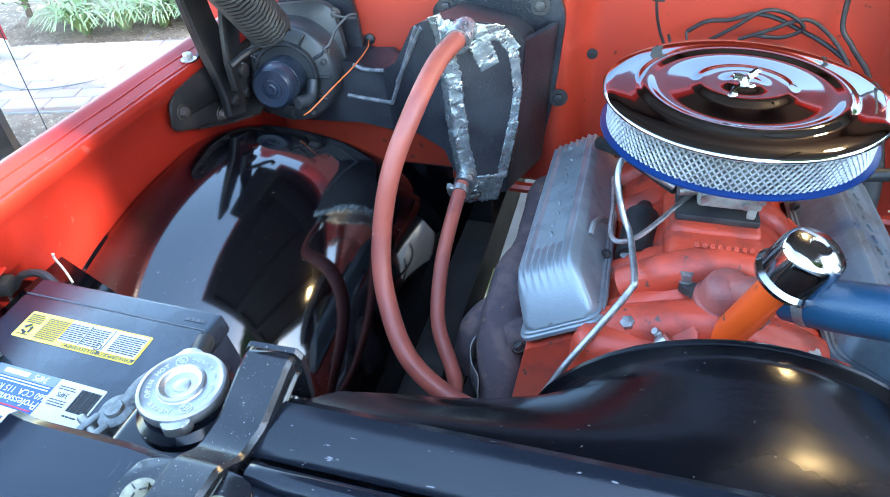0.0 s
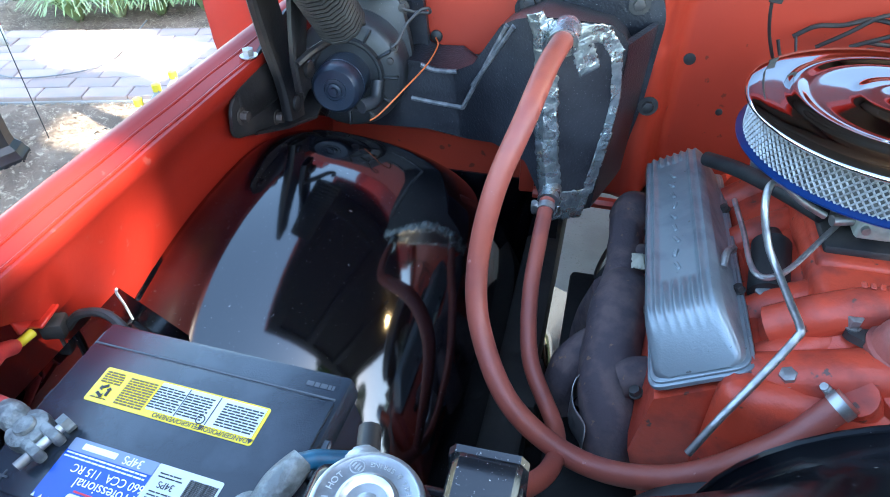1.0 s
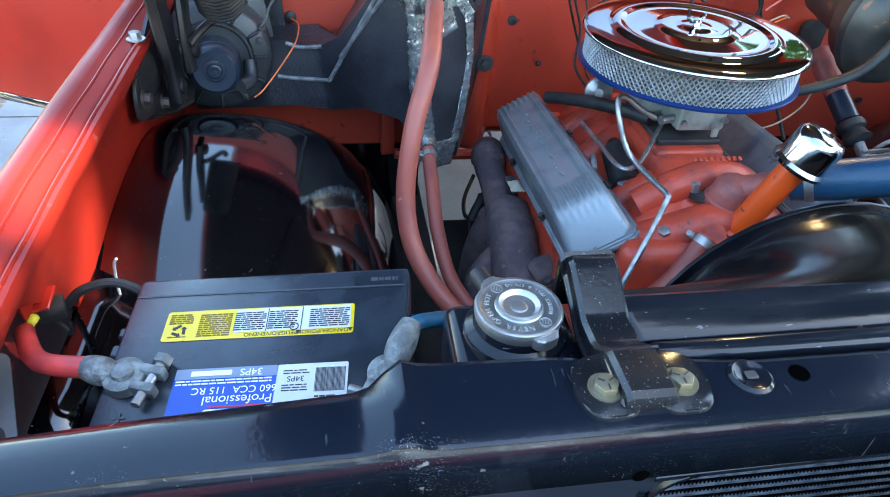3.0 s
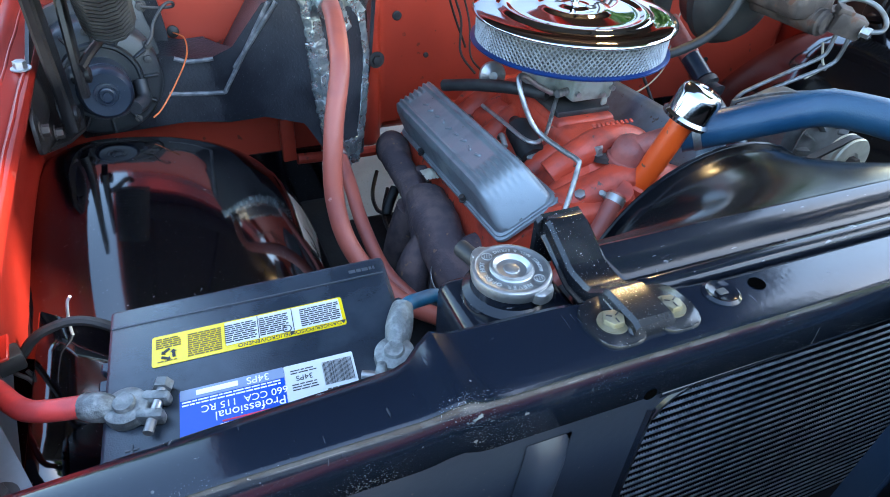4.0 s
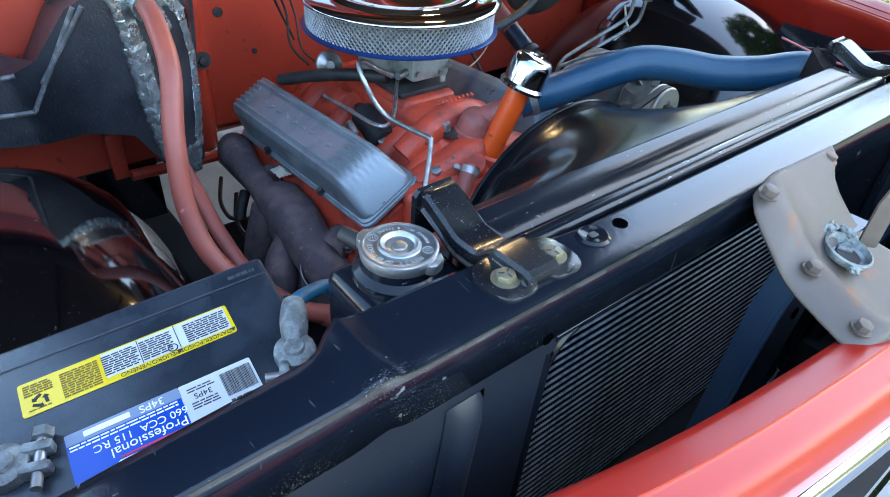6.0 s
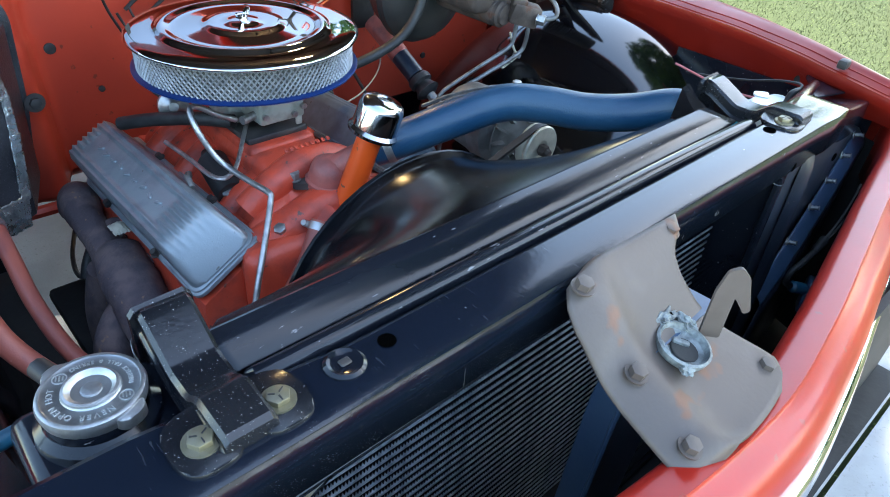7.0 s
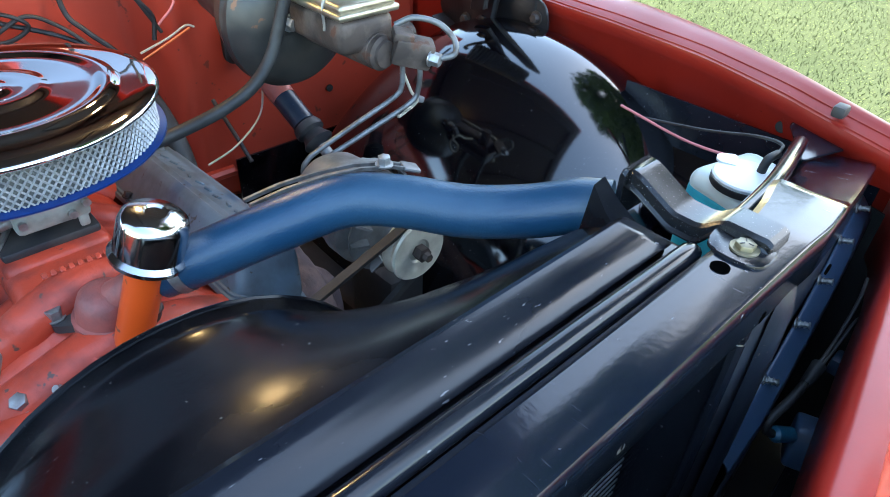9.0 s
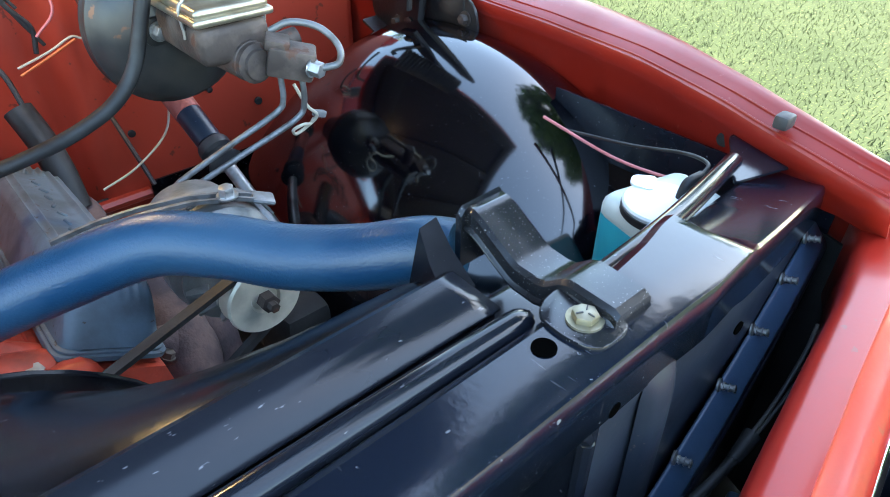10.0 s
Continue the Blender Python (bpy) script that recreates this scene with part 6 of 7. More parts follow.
part("ear_bolt", bolt(Vector((-0.707, 0.985, 0.955)), axis, 0.0075), GREY_BLACK, bw)
part("ear_bolt", bolt(Vector((-0.707, 0.925, 0.908)), axis, 0.005), GREY_BLACK, bw)
part("cooling_tube", tube([mc + Vector((0.035, 0.02, -0.035)), mc + Vector((0.05, 0.05, -0.035)), mc + Vector((0.05, 0.07, -0.01))], 0.012, 10), PLASTIC, bw)
single("blower_wire", tube([(-0.719, 0.818, 0.825), (-0.703, 0.825, 0.836), (-0.673, 0.860, 0.864), (-0.648, 0.915, 0.886), (-0.644, 0.975, 0.896), (-0.660, 1.022, 0.892)], 0.0014, 8), ORANGE_WIRE, "orange wire from blower motor to a rubber grommet", "wire")
single("blower_ground_wire", tube([(-0.707, 0.916, 0.911), (-0.698, 0.925, 0.920), (-0.688, 0.94, 0.942), (-0.668, 0.955, 0.962), (-0.655, 0.96, 0.965), (-0.655, 0.965, 0.956), (-0.683, 0.97, 0.954), (-0.705, 0.975, 0.956)], 0.0026, 8), GREY_BLACK, "short grey ground wire with ring terminals", "wire")


# ---- hood hinges ----
def hinge(side, e, label, dy=0.0, dz=0.0):
    """Pressed triangular plate on the fender, a broad swinging arm, a stay and a close-wound spring."""
    pl = rounded([(0.637, 0.872), (0.648, 0.918), (0.70, 0.940), (0.765, 0.962), (0.86, 0.985), (0.93, 0.97), (0.93, 0.84), (0.84, 0.805), (0.76, 0.826)], 0.016)
    m = Matrix(((0, 0, -side, e), (1, 0, 0, 0), (0, 1, 0, 0), (0, 0, 0, 1)))
    th = part("hinge", prism(pl, 0.005, m, 0.002), GRIMY, hood, label)
    part("plate_flange", loft([[(e - side * (0.004 + d), y, z), (e - side * (0.004 + d), y, z + 0.005), (e, y, z + 0.006), (e, y, z - 0.002)] for y, z, d in ((0.70, 0.846, 0.002), (0.76, 0.826, 0.020), (0.84, 0.806, 0.034), (0.92, 0.834, 0.034))]), GRIMY, th)
    part("pressed_dome", sheet(lambda u, v: (e - side * (0.004 + 0.010 * math.sin(math.pi * u) * math.sin(math.pi * v)), 0.668 + 0.125 * u, 0.880 + 0.055 * v + 0.030 * u * (v - 0.6)), 14, 10), GRIMY, th, solid=0.001)
    for y, z, red in ((0.667, 0.894, True), (0.765, 0.842, True), (0.85, 0.845, False)):
        part("hinge_bolt", bolt((e - side * 0.006, y, z), (-side, 0, 0), 0.0085, 0.010, 1.5), RUSTY_IRON if red else GREY_BLACK, th)
    xa, xb = e - side * 0.030, e - side * 0.060
    arm = ((0.752, 0.800, 0.845), (0.750, 0.806, 0.880), (0.742, 0.806, 0.920), (0.724, 0.797, 0.975), (0.712, 0.778, 1.030), (0.700, 0.762, 1.10), (0.69, 0.75, 1.20))
    part("arm", loft([[(xa + p * 0.008, y0_ + (y1_ - y0_) * q, z - 0.012 * q) for p, q in ((-1, 0.06), (-0.5, 0), (0.5, 0), (1, 0.06), (1, 0.94), (0.5, 1), (-0.5, 1), (-1, 0.94))] for y0_, y1_, z in arm]), GRIMY, th)
    part("stay", loft([[(xb + p * 0.006, y0_ + (y1_ - y0_) * q, z - 0.010 * q) for p, q in ((-1, 0.08), (-0.5, 0), (0.5, 0), (1, 0.08), (1, 0.92), (0.5, 1), (-0.5, 1), (-1, 0.92))] for y0_, y1_, z in ((0.745, 0.785, 0.90), (0.742, 0.780, 0.95), (0.752, 0.800, 1.0), (0.768, 0.815, 1.05), (0.79, 0.83, 1.20))]), GRIMY, th)
    for x in (xa, xb):
        part("pivot", lathe([(0.013, -0.012), (0.013, 0.012), (0.007, 0.015), (0, 0.015)], at((x, 0.775, 0.865 if x == xa else 0.925), (-side, 0, 0)), 18), GRIMY, th)
    c0, c1 = Vector((e - side * 0.112, 0.815, 0.985)), Vector((e - side * 0.112, 0.695, 1.12))
    turns, rr = 19, 0.0345
    ax = frame_of(c1 - c0).to_3x3()
    part("spring", tube([c0.lerp(c1, i / (turns * 12)) + ax @ Vector((rr * math.cos(i * math.pi / 6), rr * math.sin(i * math.pi / 6), 0)) for i in range(turns * 12 + 1)], 0.0046, 8, 1), RUBBER, th, "black close-wound coil spring")
    part("spring_core", tube([c0, c1], 0.0315, 16, 1), RUBBER, th)
    part("spring_rod", tube([(xb - side * 0.006, 0.745, 0.945), (xb - side * 0.020, 0.775, 0.955), (xb - side * 0.042, 0.83, 0.962), c0 + Vector((0, 0.01, -0.012))], 0.0065, 8), GRIMY, th)
    for ob in [th] + [o for o in bpy.data.objects if o.parent == th]:
        ob.data.transform(Matrix.Translation((0, dy, dz)))
    return th


hinge(-1, -0.862, "grimy dark steel hood hinge with coil spring, bolted to the fender")
hinge(1, 0.868, "grimy dark steel hood hinge bolted to the fender", -0.030, 0.033)
# ---- brake booster, master cylinder and lines ----
bo = thing("brake_booster", (0.42, 0.9, 0.93), "round dark zinc brake booster on the firewall", "brake booster")
bax = Vector((0.10, -1.0, -0.03)).normalized()
bc = Vector((0.436, 0.786, 0.974))
part("front_shell", lathe([(0.0, 0.055), (0.035, 0.055), (0.045, 0.050), (0.060, 0.042), (0.095, 0.028), (0.108, 0.012), (0.112, 0.0), (0.116, -0.004), (0.116, -0.012)], at(bc, bax), 56), BOOSTER, bo)
part("rear_shell", lathe([(0.116, -0.012), (0.117, -0.020), (0.110, -0.026), (0.100, -0.06), (0.07, -0.09), (0.05, -0.20)], at(bc, bax), 56), BOOSTER, bo)
part("vacuum_check", tube([bc + Vector((-0.02, -0.03, 0.075)), (0.398, 0.73, 1.085), (0.392, 0.70, 1.090), (0.390, 0.70, 1.080)], 0.0125, 14), RUBBER, bo)
for s in (-1, 1):
    p = bc + bax * 0.052 + Vector((s * 0.045, 0, -0.012 * s))
    part("flange_plate", prism(rounded([(-0.02, -0.018), (0.02, -0.018), (0.02, 0.018), (-0.02, 0.018)], 0.012), 0.006, at(p, bax), 0.001), BOOSTER, bo)
    part("stud_nut", bolt(p + bax * 0.006, bax, 0.0105, 0.012, 1.3), STEEL, bo, "bright zinc stud nut")
mcyl = thing("master_cylinder", (0.42, 0.66, 0.95), "rusty cast iron brake master cylinder with a gold lid", "master cylinder")
m0 = bc + bax * 0.055
part("bore", tube([m0, m0 + bax * 0.06, m0 + bax * 0.125, m0 + bax * 0.145], lambda t: 0.026 if t < 0.9 else 0.022, 22), RUSTY_IRON, mcyl)
part("end_plug", lathe([(0.0245, 0), (0.0255, 0.010), (0.020, 0.013), (0.019, 0.018), (0.012, 0.020), (0, 0.020)], at(m0 + bax * 0.140, bax), 20), RUSTY_IRON, mcyl)
part("reservoir", rbox((0.094, 0.140, 0.052), 0.014, 3, Matrix.Translation(m0 + bax * 0.068 + Vector((-0.006, 0, 0.024)))), RUSTY_IRON, mcyl)
part("reservoir_lid", rbox((0.104, 0.150, 0.010), 0.004, 3, Matrix.Translation(m0 + bax * 0.068 + Vector((-0.006, 0, 0.055)))), GOLD_LID, mcyl, "gold zinc lid with a wire bail")
part("lid_crown", rbox((0.096, 0.142, 0.014), 0.006, 3, Matrix.Translation(m0 + bax * 0.068 + Vector((-0.006, 0, 0.064)))), GOLD_LID, mcyl)
part("bail_wire", tube([m0 + bax * 0.10 + Vector((0.046, 0, 0.012)), m0 + bax * 0.10 + Vector((0.050, 0, 0.05)), m0 + bax * 0.10 + Vector((0.040, 0, 0.076)), m0 + bax * 0.10 + Vector((-0.05, 0, 0.076)), m0 + bax * 0.10 + Vector((-0.058, 0, 0.03))], 0.0022, 8), STEEL, mcyl)
part("outlet_boss", tube([m0 + bax * 0.11, m0 + bax * 0.12 + Vector((0.040, -0.004, 0.006)), m0 + bax * 0.12 + Vector((0.075, -0.006, 0.010))], 0.014, 14), RUSTY_IRON, mcyl)
dv = thing("brake_valve", (0.47, 0.53, 0.955), "dark cast brake distribution valve with bent steel lines", "brake valve")
part("body", rbox((0.058, 0.034, 0.040), 0.005, 2, pose(0.478, 0.548, 0.968, 8, 14, -30)), RUSTY_IRON, dv)
part("top_step", rbox((0.030, 0.028, 0.014), 0.003, 2, pose(0.465, 0.553, 0.992, 8, 14, -30)), RUSTY_IRON, dv)
part("port_nut", bolt((0.492, 0.524, 0.962), (0.35, -0.9, -0.1), 0.010, 0.014, 1.25), STEEL, dv)
part("bent_line", tube([(0.468, 0.575, 1.000), (0.490, 0.560, 1.010), (0.515, 0.535, 1.004), (0.526, 0.512, 0.985), (0.518, 0.502, 0.968), (0.500, 0.514, 0.962)], 0.0044, 10), LINE_STEEL, dv, "bent steel brake line")
BR1 = [(0.474, 0.560, 0.955), (0.474, 0.562, 0.922), (0.462, 0.566, 0.905), (0.40, 0.580, 0.875), (0.345, 0.592, 0.848), (0.325, 0.596, 0.835), (0.318, 0.60, 0.81), (0.322, 0.61, 0.70)]
BR2 = [(0.497, 0.548, 0.955), (0.498, 0.552, 0.915), (0.484, 0.556, 0.893), (0.41, 0.570, 0.862), (0.355, 0.582, 0.838), (0.335, 0.586, 0.825), (0.327, 0.59, 0.80), (0.332, 0.60, 0.70)]
for pts in (BR1, BR2):
    single("brake_line", tube(pts, 0.0040, 10), LINE_STEEL, "dull steel brake line running down past the steering shaft", "pipe", "brake lines")
dv.location += Vector((0.014, 0.012, 0.002))
kn = thing("spliced_wire", (0.52, 0.60, 0.80), "cream wire tied in a small knot with a plug", "wire")
part("knot", tube([(0.50, 0.60, 0.885), (0.515, 0.598, 0.85), (0.530, 0.60, 0.83), (0.515, 0.61, 0.812), (0.495, 0.605, 0.81), (0.490, 0.60, 0.82), (0.505, 0.598, 0.824), (0.520, 0.605, 0.818), (0.530, 0.61, 0.822)], 0.0024, 8), PALE_WIRE, kn)
part("plug", rbox((0.020, 0.010, 0.010), 0.002, 2, pose(0.538, 0.607, 0.828, 0, 20, 0)), GREY_WIRE, kn)
kn.location += Vector((0.018, 0.011, 0.030))

# steering shaft
st = thing("steering_shaft", (0.44, 0.90, 0.80), "greasy steering shaft with rag joint and rubber boot", "steering shaft")
s0, s1 = Vector((0.450, 1.03, 0.872)), Vector((0.486, 0.64, 0.640))
D = s1 - s0
part("boot_plate", prism(rounded([(-0.03, -0.05), (0.03, -0.05), (0.03, 0.03), (-0.03, 0.03)], 0.02), 0.010, at(s0 + Vector((0.0, -0.005, 0)), (0, -1, 0))), RUBBER, st)
part("collar", tube([s0 + D * 0.12, s0 + D * 0.24, s0 + D * 0.36], 0.0235, 18), PINKED, st, "faded red shaft collar")
part("jacket", tube([s0 + D * 0.355, s0 + D * 0.42, s0 + D * 0.50], 0.0225, 18), MOTOR_BLUE, st)
part("rag_joint", lathe([(0.026, 0), (0.028, 0.006), (0.028, 0.016), (0.020, 0.02), (0.024, 0.03), (0.03, 0.04), (0.016, 0.05)], at(s0 + D * 0.51, D), 20), GREY_BLACK, st)
part("lower_shaft", tube([s0 + D * 0.58, s0 + D * 0.8, s1], 0.011, 12), STEEL, st)

# vacuum hose over the top
single("vacuum_hose", tube([(0.392, 0.70, 1.090), (0.384, 0.700, 1.055), (0.368, 0.70, 1.01), (0.345, 0.70, 0.955), (0.31, 0.70, 0.918), (0.26, 0.705, 0.893), (0.20, 0.72, 0.872), (0.12, 0.72, 0.862)], 0.0095, 14), RUBBER, "black rubber vacuum hose to the brake booster", "hose")

# looms on the firewall
LOOMS = [
    ([(-0.115, 1.02, 1.15), (-0.125, 1.02, 1.02), (-0.115, 1.03, 0.95), (-0.085, 1.05, 0.88), (-0.05, 1.05, 0.80)], 0.006),
    ([(-0.06, 1.10, 0.915), (-0.03, 1.10, 0.935), (0.01, 1.10, 0.940), (0.046, 1.10, 0.952), (0.08, 1.10, 0.948), (0.112, 1.10, 0.935), (0.167, 1.09, 0.912), (0.21, 1.06, 0.890)], 0.009),
    ([(-0.02, 1.10, 0.900), (0.02, 1.095, 0.930), (0.06, 1.09, 0.962), (0.10, 1.09, 0.958), (0.13, 1.09, 0.935), (0.10, 1.095, 0.915), (0.05, 1.10, 0.915)], 0.008),
    ([(0.03, 1.10, 0.905), (0.08, 1.095, 0.928), (0.13, 1.09, 0.950), (0.17, 1.08, 0.930), (0.20, 1.06, 0.90), (0.225, 1.04, 0.86)], 0.008),
    ([(0.185, 1.08, 1.10), (0.184, 1.08, 0.96), (0.205, 1.06, 0.92), (0.242, 1.04, 0.875), (0.25, 1.0, 0.82)], 0.010),
    ([(0.285, 1.02, 1.15), (0.27, 1.02, 1.08), (0.295, 1.01, 1.03), (0.275, 1.01, 0.985), (0.30, 1.01, 0.94), (0.295, 1.01, 0.90)], 0.009),
    ([(0.31, 1.02, 1.12), (0.30, 1.01, 1.05), (0.27, 1.01, 1.0), (0.285, 1.01, 0.96), (0.31, 1.01, 0.91)], 0.007),
    ([(0.24, 1.02, 1.12), (0.275, 1.015, 1.07), (0.265, 1.01, 1.02), (0.29, 1.01, 0.97)], 0.006),
    ([(-0.095, 1.04, 0.93), (-0.075, 1.03, 0.87), (-0.085, 1.0, 0.81), (-0.06, 0.97, 0.77)], 0.006),
    ([(-0.065, 1.06, 0.93), (-0.05, 1.04, 0.86), (-0.06, 1.0, 0.80), (-0.04, 0.97, 0.77)], 0.005),
]
for pts, r in LOOMS:
    single("wire_loom", tube(pts, r * 0.45, 9), RUBBER, "black taped wire loom hanging on the red firewall", "wire", "firewall looms")
single("loom_strap", rbox((0.020, 0.004, 0.07), 0.001, 1, pose(-0.118, 1.012, 1.03, 0, 6, 0)), GREY_BLACK, "grey strap holding a wire to the firewall", "strap")
for pts, mtl, r, lab in (
        ([(0.30, 1.02, 1.14), (0.315, 1.0, 1.05), (0.335, 0.99, 0.97), (0.30, 0.99, 0.93)], PINK_WIRE, 0.0022, "thin pink wire hanging from the cowl"),
        ([(0.26, 0.99, 0.89), (0.31, 0.99, 0.905), (0.345, 0.99, 0.92), (0.36, 0.99, 0.915)], PALE_WIRE, 0.002, "cream wire along the firewall"),
        ([(0.26, 0.985, 0.88), (0.31, 0.985, 0.90), (0.35, 0.985, 0.917)], ORANGE_WIRE, 0.002, "orange wire along the firewall"),
        ([(0.505, 0.99, 0.90), (0.48, 0.98, 0.85), (0.46, 0.96, 0.80), (0.43, 0.93, 0.75), (0.36, 0.90, 0.72), (0.30, 0.90, 0.70)], PALE_WIRE, 0.002, "cream wire beside the steering shaft"),
        ([(0.62, 1.01, 1.12), (0.645, 0.985, 1.055), (0.70, 0.94, 1.02), (0.76, 0.88, 1.0)], RUBBER, 0.006, "black cable behind the brake cylinder"),
        ([(0.565, 1.0, 1.03), (0.60, 0.99, 0.995), (0.65, 0.97, 0.985), (0.69, 0.95, 1.0)], RUBBER, 0.005, "taped wire loom with a white clip"),
        ([(0.56, 1.0, 1.06), (0.585, 0.99, 1.01), (0.60, 0.99, 0.99)], PINK_WIRE, 0.003, "pink wire at the fuse block"),
        ([(0.575, 1.0, 1.06), (0.60, 0.99, 1.02), (0.61, 0.99, 1.0)], PALE_WIRE, 0.003, "cream wire at the fuse block")):
    single("wire", tube(pts, r, 8), mtl, lab, "wire")
fb = thing("fuse_block", (0.565, 1.02, 1.05), "black fuse block with coloured wires on the firewall", "fuse block")
part("housing", rbox((0.05, 0.03, 0.06), 0.004, 2, Matrix.Translation((0.560, 1.012, 1.085))), RUBBER, fb)
for i in range(4):
    part("wire_stub", tube([(0.545 + i * 0.010, 0.995, 1.06), (0.548 + i * 0.010, 0.985, 1.035), (0.556 + i * 0.010, 0.985, 1.015)], 0.003, 8), (PINK_WIRE, PALE_WIRE, GREY_WIRE, RUBBER)[i], fb)
single("wiper_hose", tube([(0.235, 0.96, 0.84), (0.245, 0.93, 0.80), (0.25, 0.90, 0.76), (0.25, 0.87, 0.70)], 0.022, 14), RUBBER, "black rubber boot behind the valve cover", "hose")
rod = single("throttle_rod", tube([(0.365, 0.98, 0.78), (0.37, 0.92, 0.73), (0.375, 0.88, 0.69)], 0.004, 8), GREY_BLACK, "worn steel linkage rod through the firewall", "rod")

# ---- alternator with pulley and belt ----
alt = thing("alternator", (0.27, 0.40, 0.80), "dull aluminium alternator with fan and belt pulley", "alternator")
aax = Vector((0.0, -1.0, 0.0))
apos = Vector((0.302, 0.39, 0.840))
part("rear_case", lathe([(0.0, -0.13), (0.045, -0.128), (0.055, -0.11), (0.058, -0.07), (0.058, -0.055)], at(apos, aax), 36), ALU, alt)
part("front_case", lathe([(0.058, -0.055), (0.062, -0.045), (0.062, -0.02), (0.05, -0.008), (0.02, 0.0)], at(apos, aax), 36), ALU, alt)
for i in range(12):
    a = 2 * math.pi * i / 12
    part("fan_blade", rbox((0.022, 0.003, 0.014), 0, 1, at(apos + aax * 0.010, aax) @ pose(0.046 * math.cos(a), 0.046 * math.sin(a), 0, 0, 25, math.degrees(a))), ALU, alt)
part("fan_disc", lathe([(0.012, 0.002), (0.058, 0.003), (0.058, 0.005), (0.012, 0.005)], at(apos, aax), 30), ALU, alt)
part("pulley", lathe([(0.014, 0.018), (0.038, 0.018), (0.040, 0.021), (0.034, 0.030), (0.040, 0.039), (0.038, 0.042), (0.016, 0.041), (0.014, 0.038), (0.008, 0.038)], at(apos + aax * 0.025, aax), 40), PULLEY_ZINC, alt, "pale zinc belt pulley")
part("pulley_nut", lathe([(0.010, 0), (0.010, 0.012), (0.006, 0.013), (0.0055, 0.020), (0, 0.020)], at(apos + aax * 0.065, aax), 6), RUSTY_IRON, alt)
for y_, wdt in ((0.000, 0.004), (0.013, 0.004)):
    part("adjusting_bracket", loft([[(x, y + y_ + dy, z + dz) for dy, dz in ((0, 0), (wdt, 0), (wdt, 0.0045), (0, 0.0045))] for x, y, z in ((0.16, 0.45, 0.897), (0.20, 0.438, 0.908), (0.24, 0.425, 0.914), (0.285, 0.412, 0.915), (0.325, 0.400, 0.909), (0.352, 0.392, 0.900))]), LINE_STEEL, alt, "slotted steel adjusting strap")
part("strap_end", rbox((0.024, 0.022, 0.006), 0.003, 2, pose(0.352, 0.400, 0.902, 0, 20, -20)), LINE_STEEL, alt)
part("strap_bolt", bolt((0.318, 0.408, 0.914), (0, 0, 1), 0.008, 0.010, 1.4), STEEL, alt)
for k, (r0, dz) in enumerate(((0.070, 0.0), (0.062, 0.010))):
    part("fan_shroud_arc", loft([[apos + Vector((r * math.cos(a), 0.03 + 0.02 * k + dy, r * math.sin(a))) for r, dy in ((r0, 0), (r0 + 0.003, 0), (r0 + 0.003, 0.016), (r0, 0.016))] for a in (0.35 + 0.23 * q for q in range(11))]), ALU, alt)
p_a = apos + aax * 0.055


def belt(c0, r0, c1, r1, name):
    d = (c1 - c0)
    d.y = 0
    ang = math.atan2(d.z, d.x)
    path = [c0 + Vector((r0 * math.cos(ang + t), 0, r0 * math.sin(ang + t))) for t in [math.pi / 2 + math.pi * k / 10 for k in range(11)]]
    path += [c1 + Vector((r1 * math.cos(ang + t), 0, r1 * math.sin(ang + t))) for t in [-math.pi / 2 + math.pi * k / 10 for k in range(11)]]
    path.append(path[0])
    rings = []
    for i, p in enumerate(path):
        c = c0 if i < 11 else c1
        if i == 22:
            c = c0
        o = (p - c).normalized()
        rings.append([p + o * 0.003 + Vector((0, -0.006, 0)), p + o * 0.003 + Vector((0, 0.006, 0)), p - o * 0.004 + Vector((0, 0.004, 0)), p - o * 0.004 + Vector((0, -0.004, 0))])
    return single(name, loft(rings, caps=False), RUBBER, "black rubber V-belt round pump and alternator pulleys", "belt")


belt(Vector((MID, p_a.y, 0.70)), 0.075, Vector((apos.x, p_a.y, apos.z)), 0.037, "drive_belt")

# ---- washer bottle ----
wb = thing("washer_bottle", (0.585, 0.13, 0.70), "translucent white washer bottle half full of blue fluid", "washer bottle")
wm = Matrix.Translation((0.668, 0.112, -0.012)) @ pose(0, 0, 0, 0, 0, -14)
part("fluid_body", rbox((0.119, 0.101, 0.154), 0.018, 3, wm @ Matrix.Translation((0, 0, 0.831))), WASHER_LOW, wb, "blue fluid showing through the bottle")
part("upper_body", rbox((0.1185, 0.1005, 0.040), 0.018, 3, wm @ Matrix.Translation((0, 0, 0.900))), WASHER, wb)
part("cap", lathe([(0.040, 0), (0.041, 0.004), (0.039, 0.006), (0.02, 0.008), (0, 0.0085)], wm @ Matrix.Translation((-0.026, -0.012, 0.924)), 36), WHITE_LID, wb)
part("cap_seal", lathe([(0.040, -0.009), (0.0415, -0.007), (0.0415, 0.0), (0.036, 0.001)], wm @ Matrix.Translation((-0.026, -0.012, 0.924)), 36), RUBBER, wb)
part("cap_tab", prism(rounded([(-0.016, 0.02), (0.016, 0.02), (0.010, 0.045), (-0.010, 0.045)], 0.008), 0.003, wm @ Matrix.Translation((0.0, 0.0, 0.930)) @ pose(0, 0, 0, 0, 0, 40)), WHITE_LID, wb)
part("nipple", tube([(0.656, 0.098, 0.918), (0.657, 0.097, 0.930), (0.662, 0.096, 0.937), (0.680, 0.094, 0.938)], 0.0055, 12), RUBBER, wb)
part("feed_hose", tube([(0.680, 0.094, 0.938), (0.70, 0.10, 0.942), (0.722, 0.14, 0.93), (0.745, 0.22, 0.90), (0.765, 0.34, 0.87)], 0.0022, 8), RUBBER, wb)
